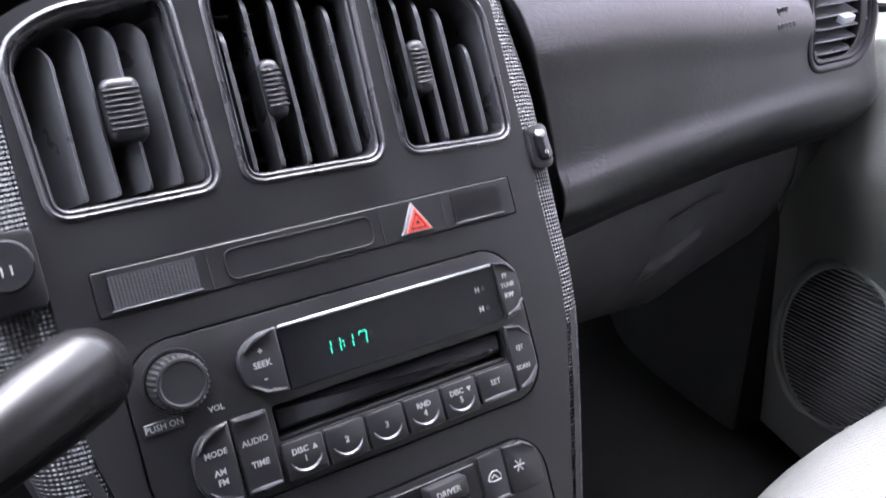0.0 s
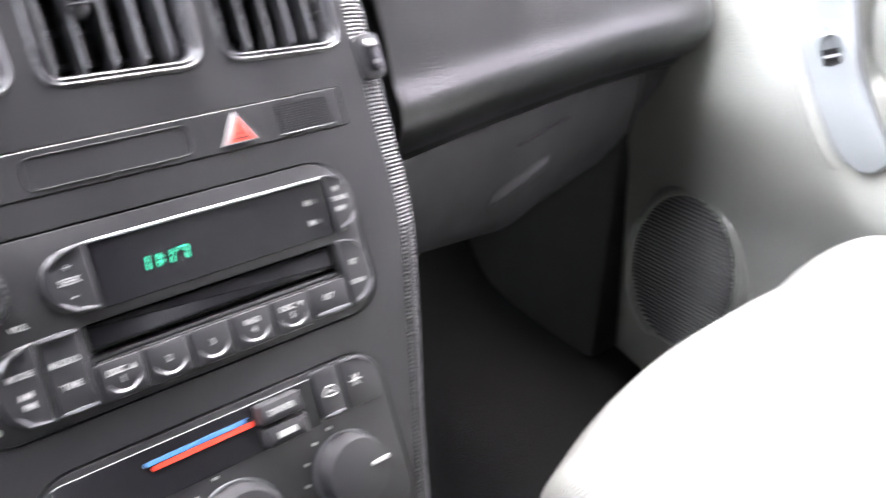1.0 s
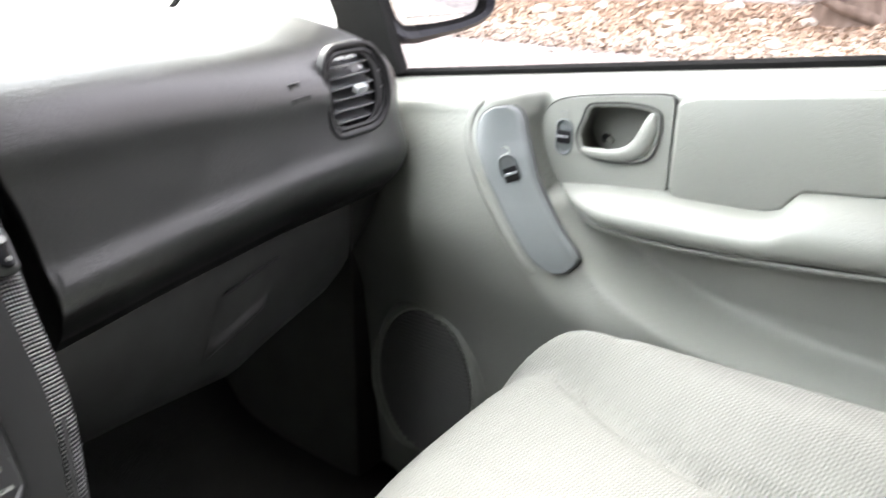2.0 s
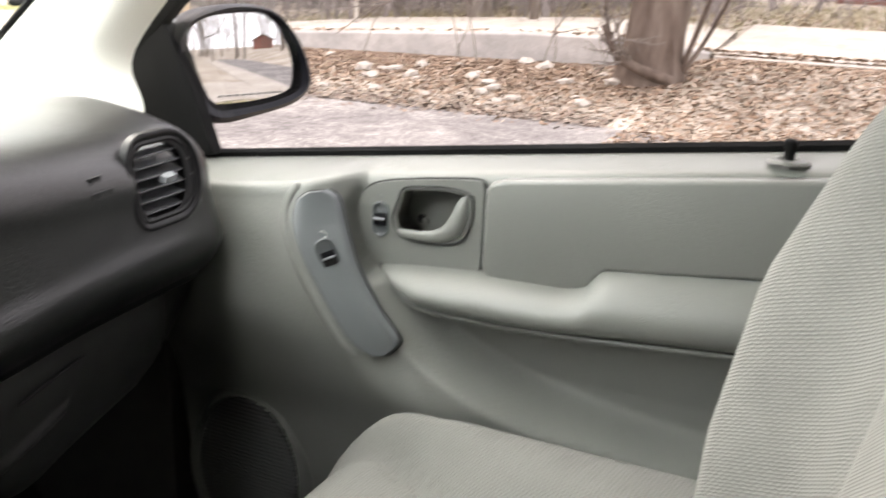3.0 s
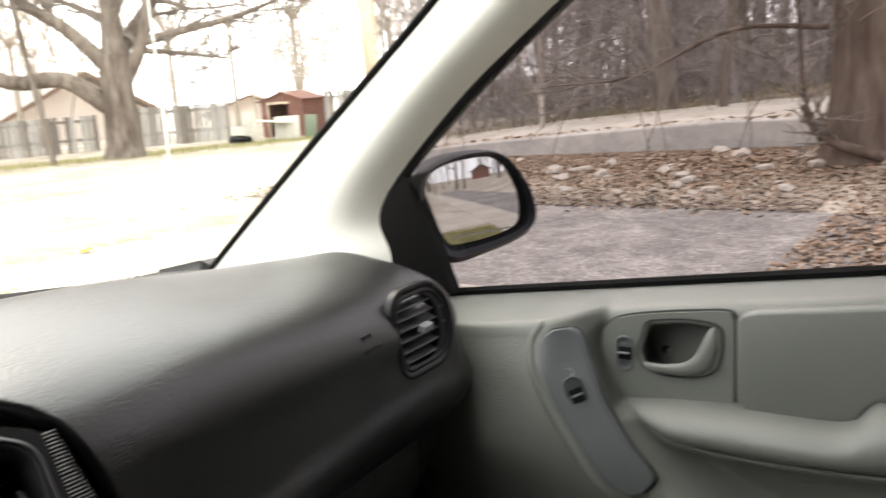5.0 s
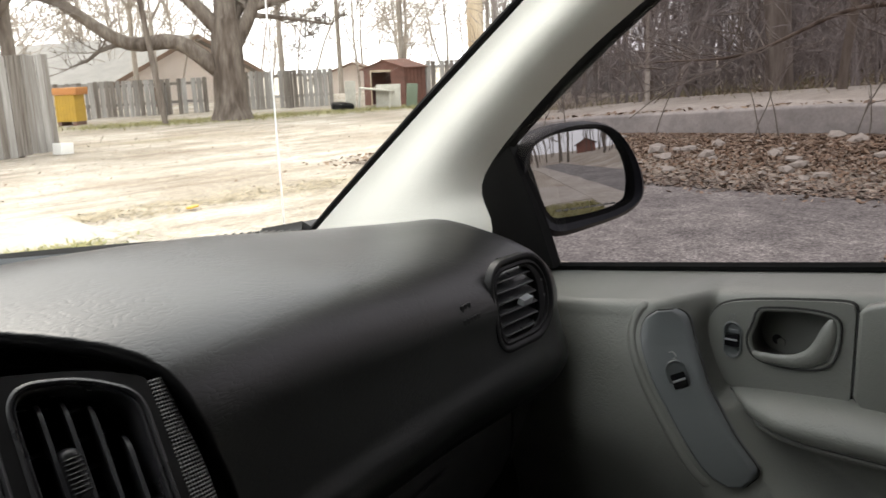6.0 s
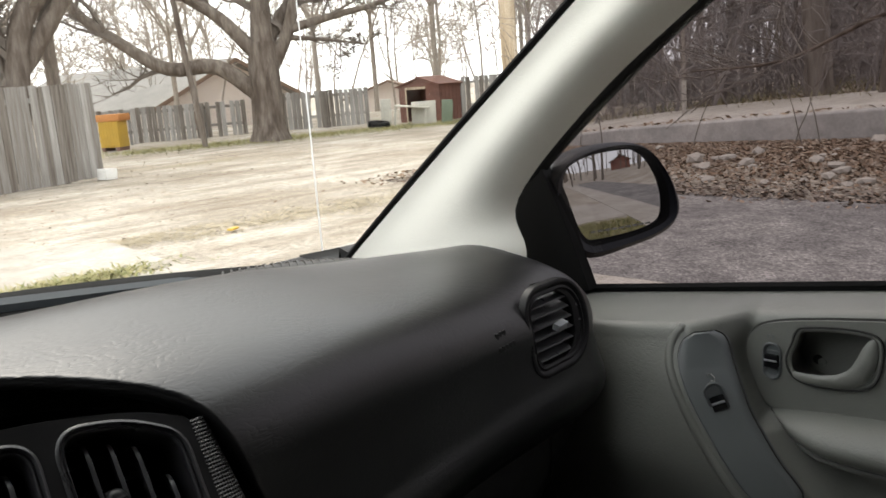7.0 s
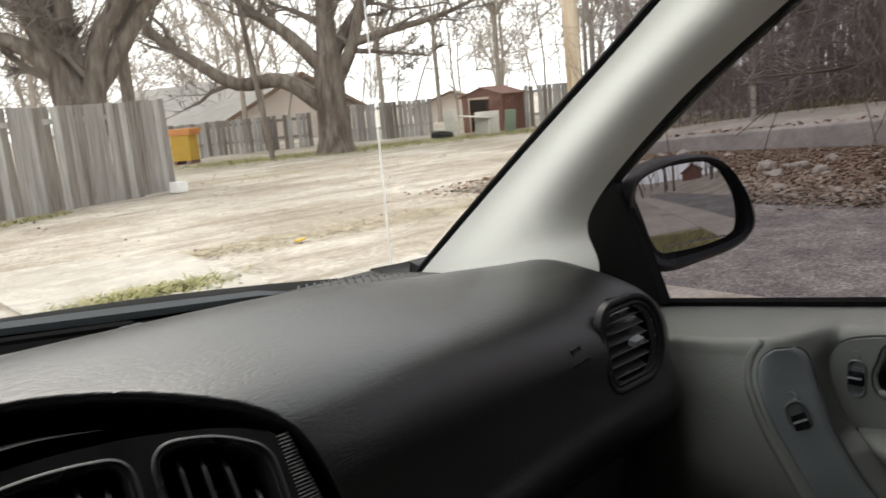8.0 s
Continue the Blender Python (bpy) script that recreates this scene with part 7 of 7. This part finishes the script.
def thin_woods(name, n, area, hmin, hmax, rmin, rmax, seed, label, mat, sub=5, lean=0.12, wobble=0.06, thin=0.008):
    """A far stand of thin bare trees that nobody could count."""
    rng = random.Random(seed)
    V, F = [], []
    for _ in range(n):
        x, y = area(rng)
        h = rng.uniform(hmin, hmax)
        r = rng.uniform(rmin, rmax)
        P, R = limb(V, F, (x, y, rise(x, y) - 0.1), (rng.uniform(-lean, lean), rng.uniform(-lean, lean), 1), h, r, r * 0.3, rng, wobble, 6, 5)
        branching(V, F, P, R, rng, 2, sub, 0.48, 1.0, 0.14, 3, thin)
    return tagged(from_lists(name, V, F, mat, smooth=False), label, "trees", kind="stuff")


def plant_trees():
    B = Vector((12.75, 18.62, 0))

    def at(x, y, z):
        return (x - B.x, y - B.y, z)
    tree("oak_tree", B, 9.0, 0.40, 11, "old broad bare tree with a long crooked low limb", lean=(0.05, 0.0), fork=0.28, forks=1, depth=3, count=5, flare=1.45, thin=0.011,
         limbs=((((at(12.6, 18.75, 1.25)), (at(11.75, 19.2, 1.98)), (at(10.75, 19.81, 2.0)), (at(9.9, 20.25, 2.62)), (at(8.95, 20.68, 3.54)), (at(8.6, 20.9, 4.6))), 0.23, 0.09),
              (((at(12.6, 18.7, 2.3)), (at(11.9, 19.1, 3.2)), (at(11.1, 19.6, 3.9)), (at(10.4, 20.0, 5.0))), 0.20, 0.08),
              (((at(12.8, 18.6, 2.4)), (at(12.85, 18.6, 3.6)), (at(12.9, 18.5, 5.4))), 0.33, 0.16),
              (((at(12.95, 18.5, 1.9)), (at(13.3, 18.2, 2.7)), (at(13.55, 18.0, 3.8)), (at(13.6, 18.0, 5.2))), 0.20, 0.10),
              (((at(13.2, 18.3, 2.75)), (at(14.2, 17.5, 3.05)), (at(15.2, 16.8, 3.3)), (at(16.2, 16.0, 3.75))), 0.13, 0.04),
              (((at(13.3, 18.2, 2.6)), (at(14.0, 17.7, 2.5)), (at(15.0, 17.0, 2.3))), 0.08, 0.02)))
    C = Vector((5.38, 15.9, 0))
    tree("yard_tree", C, 10, 0.37, 12, "massive bare old tree with rough bark behind the fence", fork=0.17, forks=1, depth=3, count=7, flare=1.15, thin=0.010,
         limbs=((((0.16, -0.1, 0.9), (0.30, -0.15, 2.0), (0.50, -0.2, 2.8), (0.95, -0.3, 3.5), (1.5, -0.4, 4.8)), 0.24, 0.16), (((-0.1, 0, 1.3), (-0.22, 0.1, 2.3), (-0.42, 0.2, 3.1), (-0.8, 0.3, 4.4)), 0.28, 0.18),
                (((-0.1, 0, 2.0), (-0.7, 0.2, 2.75), (-1.5, 0.4, 3.1), (-2.6, 0.5, 3.9)), 0.19, 0.09), (((0.05, 0.1, 1.5), (0.05, 0.2, 2.8), (0.0, 0.2, 4.8)), 0.26, 0.18)))
    tree("slim_tree", (6.9, 17.35, 0), 9, 0.13, 13, "slim dark bare tree behind the fence", fork=0.5, forks=2, depth=2, count=5)
    # background trees ahead
    rng = random.Random(21)
    far = [(15.5, 27, 0.22, 9), (20.5, 26.5, 0.28, 11), (24.0, 23.5, 0.30, 12), (27.5, 22.0, 0.25, 11), (23.5, 18.5, 0.18, 9), (30.0, 19.0, 0.30, 12), (9.0, 31, 0.3, 12), (4.0, 30, 0.3, 12), (12.0, 36, 0.35, 13), (0.5, 24, 0.25, 10), (18.0, 33, 0.3, 12), (33, 26, 0.35, 13), (26.5, 30, 0.3, 13)]
    for x, y, r, h in far:
        # distance haze comes from the lightened bark
        tree("bare_tree", (x, y, rise(x, y)), h * 1.35, r * 0.34, rng.randint(0, 9999), "bare grey tree far across the yard", fork=0.25, forks=6, depth=3, count=8, bark=HAZETWIG, twig=HAZETWIG, thin=0.015)
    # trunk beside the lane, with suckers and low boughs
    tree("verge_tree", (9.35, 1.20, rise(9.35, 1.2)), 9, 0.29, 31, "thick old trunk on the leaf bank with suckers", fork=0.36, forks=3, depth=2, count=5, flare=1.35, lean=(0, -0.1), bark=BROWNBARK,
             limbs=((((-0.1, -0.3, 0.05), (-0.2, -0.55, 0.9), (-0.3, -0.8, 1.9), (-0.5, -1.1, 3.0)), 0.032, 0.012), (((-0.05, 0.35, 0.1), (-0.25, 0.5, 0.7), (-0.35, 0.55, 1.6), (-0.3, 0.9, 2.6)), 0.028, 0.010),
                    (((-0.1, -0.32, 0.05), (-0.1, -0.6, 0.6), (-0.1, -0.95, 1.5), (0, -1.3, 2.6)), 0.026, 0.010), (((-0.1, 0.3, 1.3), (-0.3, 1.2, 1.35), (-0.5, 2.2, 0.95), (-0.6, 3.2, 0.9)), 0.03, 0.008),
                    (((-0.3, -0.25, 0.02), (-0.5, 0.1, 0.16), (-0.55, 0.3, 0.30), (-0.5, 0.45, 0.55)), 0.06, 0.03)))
    # saplings in front of the wall
    rng = random.Random(41)
    for i in range(11):
        x, y = rng.uniform(10.0, 10.45), rng.uniform(2.0, 8.6)
        V, F = [], []
        P, R = limb(V, F, (0, 0, 0), (rng.uniform(-0.2, 0.2), rng.uniform(-0.2, 0.2), 1), rng.uniform(0.7, 2.2), 0.008, 0.003, rng, 0.2, 9, 4)
        branching(V, F, P, R, rng, 1, 5, 0.4)
        sp = from_lists("sapling", V, F, TWIG, smooth=False)
        sp.matrix_world = pose(x, y, rise(x, y) - 0.02)
        tagged(sp, "thin bare sapling before the wall", "sapling", "saplings by the wall")
    # stout trunks that stand out among the thin ones
    rng = random.Random(71)
    for x, y, r, h in ((14.8, 5.3, 0.21, 9), (16.5, 8.7, 0.10, 8), (13.1, 3.75, 0.065, 6), (18.5, 2.4, 0.20, 10), (22.5, 8.2, 0.24, 11), (20.0, 5.6, 0.13, 9), (25.0, 4.5, 0.22, 11), (17.2, -1.6, 0.16, 9), (24.0, 11.5, 0.2, 10)):
        tree("woodland_tree", (x, y, rise(x, y)), h, r, rng.randint(0, 9999), "dark bare tree among the thin woods", lean=(rng.uniform(-0.3, 0.3), rng.uniform(-0.4, 0.4)), fork=0.34, forks=3, depth=2, count=6, flare=1.25, twig=WOODTWIG)
    thin_woods("woods_near", 46, lambda r: wood_spot(r, 13.2, 22, -4, 12.5), 3, 8, 0.010, 0.042, 51, "thin bare woodland above the wall", WOODTWIG, 12, 0.30, 0.11)
    thin_woods("woods_far", 190, lambda r: wood_spot(r, 22, 50, -16, 20), 5, 14, 0.022, 0.11, 52, "bare grey woodland far off", WOODTWIG, 10, 0.22, 0.09)
    thin_woods("woods_beyond", 210, lambda r: (r.uniform(52, 90), r.uniform(-45, 40)), 9, 18, 0.05, 0.14, 57, "distant bare grey woodland", WOODTWIG, 9, 0.2, 0.08)
    thin_woods("trees_behind", 110, lambda r: (r.uniform(-10, 30), r.uniform(-70, -25)), 7, 12, 0.05, 0.2, 55, "bare trees down the street", TWIG, 8)
    thin_woods("thicket", 620, lambda r: wood_spot(r, 12.9, 30, -6, 11), 0.6, 2.4, 0.006, 0.016, 53, "low bare tangled undergrowth", WOODTWIG, 5, 0.7, 0.2)
    # same lightened bark, for haze behind the houses
    thin_woods("far_trees_ahead", 120, lambda r: (lambda a, d: (d * math.sin(a), d * math.cos(a)))(r.uniform(-0.5, 1.25), r.uniform(42, 80)), 7, 13, 0.05, 0.16, 54, "bare trees far behind the houses", HAZETWIG, 12, 0.25, 0.10, 0.024)


# ---- fences, buildings and yard clutter ----
def board_fence(name, a, b, height, board, label, seed, gap=0.006, missing=0.0, mat=None, sag=0.0):
    rng = random.Random(seed)
    a, b = Vector((*a, 0)), Vector((*b, 0))
    d = (b - a)
    L = d.length
    ang = math.degrees(math.atan2(d.y, d.x))
    fn = thing(name, label, "fence", pose(a.x, a.y, 0, 0, 0, ang))
    meshes = []
    for k in range(5):
        w = board * rng.uniform(0.9, 1.0)
        bm = box(0, -0.009, 0, w, 0.009, height, 0.003, 1)
        for vtx in bm.verts:
            if vtx.co.z > height * 0.5:
                vtx.co.z += rng.uniform(-0.012, 0.010)
                vtx.co.x += rng.uniform(-0.004, 0.004)
        me = bpy.data.meshes.new("board")
        bmesh.ops.recalc_face_normals(bm, faces=bm.faces)
        bm.to_mesh(me)
        bm.free()
        meshes.append(finish(me, mat or BOARD, False))
    x = 0.0
    while x < L:
        if rng.random() > missing:
            ob = new("board", rng.choice(meshes))
            ob.parent = fn
            ob.matrix_local = pose(x, rng.uniform(-0.006, 0.006), 0.03 + 0.03 * noise.noise((x * 0.9, seed, 0)) + rng.uniform(-0.008, 0.008) - sag * rng.random(), rng.uniform(-1.0, 1.0), rng.uniform(-0.5, 0.5), 0)
        x += board + gap * rng.uniform(0, 2.5)
    for z in (0.35, height * 0.85):
        part("rail", box(0, 0.010, z, L, 0.055, z + 0.085, 0.004, 1), BOARD, fn)
    for i in range(int(L / 2.2) + 1):
        part("post", box(i * 2.2, 0.056, 0, i * 2.2 + 0.09, 0.146, height * 0.95, 0.005, 1), BOARD, fn)
    return fn


def house(name, c, toward, w, depth, z0, eave, peak, label, wall, roof, trim):
    """A low gabled house: walls, gable, two roof planes with thickness, fascia boards and a window."""
    ang = math.degrees(math.atan2(toward[1], toward[0])) + 90
    hs = thing(name, label, "house", pose(c[0], c[1], z0, 0, 0, ang))
    bm = bmesh.new()
    e, p = eave - z0, peak - z0
    prof = [(-w / 2, 0), (w / 2, 0), (w / 2, e), (0, p), (-w / 2, e)]
    A = [bm.verts.new((x, 0, z)) for x, z in prof]
    B = [bm.verts.new((x, depth, z)) for x, z in prof]
    bm.faces.new(A)
    bm.faces.new(B[::-1])
    for i in range(5):
        j = (i + 1) % 5
        bm.faces.new((A[i], B[i], B[j], A[j]))
    part("wall", bm, wall, hs, smooth=False)
    for s in (-1, 1):
        o = 0.5
        k = (p - e) / (w / 2)
        xa, za, xb, zb = s * (w / 2 + o), e - o * k + 0.02, 0.0, p + 0.02
        bm = bmesh.new()
        q = [(xa, -0.5, za), (xb, -0.5, zb), (xb, depth + 0.5, zb), (xa, depth + 0.5, za)]
        lo = [bm.verts.new(v) for v in q]
        hi = [bm.verts.new((v[0], v[1], v[2] + 0.14)) for v in q]
        bm.faces.new(lo)
        bm.faces.new(hi[::-1])
        for i in range(4):
            j = (i + 1) % 4
            bm.faces.new((lo[i], hi[i], hi[j], lo[j]))
        part("roof", bm, roof, hs, smooth=False)
        bm = bmesh.new()
        q = [(xa, -0.53, za - 0.06), (xb, -0.53, zb - 0.06), (xb, -0.53, zb + 0.16), (xa, -0.53, za + 0.16)]
        lo = [bm.verts.new(v) for v in q]
        hi = [bm.verts.new((v[0], v[1] + 0.028, v[2])) for v in q]
        bm.faces.new(lo)
        bm.faces.new(hi[::-1])
        for i in range(4):
            j = (i + 1) % 4
            bm.faces.new((lo[i], hi[i], hi[j], lo[j]))
        part("bargeboard", bm, trim, hs, smooth=False)
    for x in (-w * 0.22, w * 0.2):
        wn = part("window", box(x - 0.55, -0.06, e * 0.42, x + 0.55, 0.03, e * 0.86, 0.01, 1), trim, hs)
        part("pane", box(x - 0.45, -0.068, e * 0.47, x + 0.45, -0.055, e * 0.81), GLOSSBLACK, wn)
    return hs


def yard():
    board_fence("board_fence", (-2.6, 10.85), (6.22, 14.28), 1.60, 0.145, "weathered grey upright board fence", 61, 0.002)
    bl = part("concrete_block", box(-0.13, -0.1, 0, 0.13, 0.1, 0.19, 0.012, 2), WHITEP)
    bl.matrix_world = pose(6.18, 13.88, 0, 0, 4, 20)
    tagged(bl, "pale concrete block at the fence end", "block")
    bx = thing("yellow_crate", "ochre yellow slatted crate with an orange lid", "crate", pose(10.30, 22.35, 0, 0, 0, -58))
    part("body", box(-0.34, -0.24, 0.10, 0.24, 0.24, 0.80, 0.02), YELLOW, bx)
    for i in range(6):
        part("slat", box(-0.32 + 0.09 * i, -0.262, 0.12, -0.28 + 0.09 * i, -0.242, 0.78), YELLOW, bx)
    for z in (0.28, 0.55):
        part("band", box(-0.34, -0.268, z, 0.24, -0.244, z + 0.035), YELLOW, bx)
    part("lid", box(-0.37, -0.28, 0.80, 0.34, 0.28, 0.99, 0.03), ORANGE, bx, "faded orange lid")
    for dx in (-0.27, 0.17):
        part("foot", box(dx - 0.05, -0.24, 0, dx + 0.05, 0.24, 0.1), REDWOOD, bx)
    lp = part("leaning_pole", tube([(11.17, 19.2, -0.1), (11.0, 19.3, 2.0), (10.8, 19.44, 4.6)], [0.075, 0.07, 0.06], 10), BARK)
    tagged(lp, "thin leaning weathered wooden pole", "pole")
    up = part("utility_pole", tube([(12.98, 10.5, 0), (12.95, 10.55, 4), (12.9, 10.6, 9)], [0.165, 0.155, 0.13], 14), POLE)
    tagged(up, "tall tan wooden utility pole", "utility pole")
    board_fence("back_fence", (9.6, 25.2), (14.6, 22.8), 1.05, 0.14, "old patchy brown board fence with gaps", 62, 0.01, 0.10)
    board_fence("back_fence", (14.9, 22.6), (17.9, 20.6), 1.15, 0.14, "grey board fence behind the tree", 63, 0.01, 0.06)
    board_fence("back_fence", (19.8, 18.3), (26.0, 13.5), 1.25, 0.14, "grey board fence beyond the shed", 64, 0.01, 0.06)
    # shed
    sd = thing("garden_shed", "rusty brown metal shed with an open doorway", "shed", pose(18.52, 18.88, 0, 0, 0, -80))
    w, d, e, p = 1.55, 1.15, 1.12, 1.36
    hw = w / 2
    part("side_wall", box(-hw, 0, 0, -hw + 0.03, d, e), RUST, sd)
    part("side_wall", box(hw - 0.03, 0, 0, hw, d, e), RUST, sd)
    part("back_wall", box(-hw, d - 0.03, 0, hw, d, e), RUST, sd)
    part("front_panel", box(-hw, -0.01, 0, -hw + 0.26, 0.02, e), RUST, sd)
    part("front_panel", box(hw - 0.52, -0.01, 0, hw, 0.02, e), RUST, sd)
    bm = prism([(-hw, e - 0.10), (hw, e - 0.10), (hw, e), (0, p), (-hw, e)], -0.02, 0.02)
    bmesh.ops.transform(bm, matrix=Matrix.Rotation(radians(90), 4, "X"), verts=bm.verts)
    part("gable", bm, RUST, sd)
    for s in (-1, 1):
        bm = box(0, -0.12, 0, math.hypot(hw + 0.08, p - e), d + 0.1, 0.03)
        bmesh.ops.transform(bm, matrix=Matrix.Translation((0, 0, p)) @ Matrix.Rotation(math.atan2(p - e, hw) if s > 0 else math.pi - math.atan2(p - e, hw), 4, "Y"), verts=bm.verts)
        part("roof", bm, RUST, sd)
    part("door_frame", box(-hw + 0.26, -0.035, 0, -hw + 0.30, 0.0, e - 0.06), POLE, sd, "tan wooden door post")
    part("door_frame", box(-hw + 0.26, -0.040, e - 0.12, hw - 0.50, -0.022, e - 0.05), POLE, sd, "tan wooden door head")
    for i in range(5):
        part("rib", box(hw, 0.1 + 0.2 * i, 0, hw + 0.012, 0.13 + 0.2 * i, e), RUST, sd)
    # clutter before the shed
    for nm, m, a, mat, lb in (("leaning_board", pose(17.35, 17.55, 0, -16, 0, -50), (-0.36, 0, 0, 0.36, 0.05, 0.70), SCRAP, "pale board leaning on scrap"),
                              ("plastic_bin", pose(17.95, 17.2, 0, 0, 4, -45), (-0.16, -0.15, 0, 0.16, 0.15, 0.66), GREENP, "faded green plastic bin"),
                              ("scrap_table", pose(17.15, 17.9, 0, 0, 7, -50), (-0.50, -0.30, 0.52, 0.50, 0.30, 0.56), SCRAP, "tilted pale scrap table"),
                              ("scrap_sheet", pose(17.1, 18.9, 0, -6, 0, -50), (-0.16, 0, 0, 0.16, 0.04, 0.80), SCRAP, "white sheet of board standing by the fence")):
        ob = part(nm, box(*a, 0.015), mat)
        ob.matrix_world = m
        tagged(ob, lb, "scrap")
    for dx in (-0.44, 0.44):
        ob = part("table_leg", box(dx - 0.03, -0.3, 0, dx + 0.03, -0.24, 0.53), SCRAP, bpy.data.objects["scrap_table"])
    ty = part("old_tyre", lathe([(0.16, -0.09), (0.29, -0.09), (0.33, -0.05), (0.33, 0.05), (0.29, 0.09), (0.16, 0.09), (0.16, -0.09)], 24), RUBBER)
    ty.matrix_world = pose(16.3, 18.35, 0.10, 8, 0, 0)
    tagged(ty, "worn black tyre lying on the grass", "tyre")
    # yellow scrap in the straw
    ob = part("yellow_scrap", box(-0.07, -0.03, 0, 0.07, 0.03, 0.02, 0.008), YELLOW)
    ob.matrix_world = pose(4.1, 6.6, 0.02, 0, 0, 30)
    tagged(ob, "crumpled yellow scrap in the straw", "litter")
    # houses
    house("low_house", (24.2, 38.7), (0.309, -0.951), 11.0, 12, -1.5, 0.95, 2.95, "low pale house with a grey gabled roof", SIDING, ROOF, EAVE)
    house("far_house", (41.9, 45.8), (0.7, 0.7), 5, 6, -1.0, 0.45, 1.3, "small tan house far behind the trees", SIDING, EAVE, WHITEP)
    house("white_house", (52, 2.5), (1, 0.0), 9, 8, 0.6, 3.2, 5.2, "white house seen through the woods", WHITEP, ROOF, WHITEP)
    house("brick_house", (46, -5.0), (1, -0.1), 7, 8, 0.6, 2.6, 3.6, "red brick house seen through the woods", BRICKR, RUST, WHITEP)
    house("grey_house", (64, 20), (1, 0.3), 9, 8, 0.6, 2.6, 4.2, "grey house seen through the woods", SIDING, ROOF, WHITEP)
    house("rear_house", (21, -66), (0.25, -1), 5, 6, 0.0, 2.2, 3.2, "brown brick house down the street", BRICKR, ROOF, WHITEP)
    # rusty sign post with a pale foot
    ps = thing("rusty_post", "rusty steel post with a pale foot", "post", pose(12.3, 6.45, rise(12.3, 6.45) + 0.05))
    part("shaft", tube([(0, 0, 0.5), (0, 0, 3.2)], 0.03, 8), BARK, ps)
    part("foot", tube([(0, 0, -0.1), (0, 0, 0.55)], 0.04, 8), SLAB, ps, "pale weathered foot")


ground()
litter()
plant_trees()
yard()
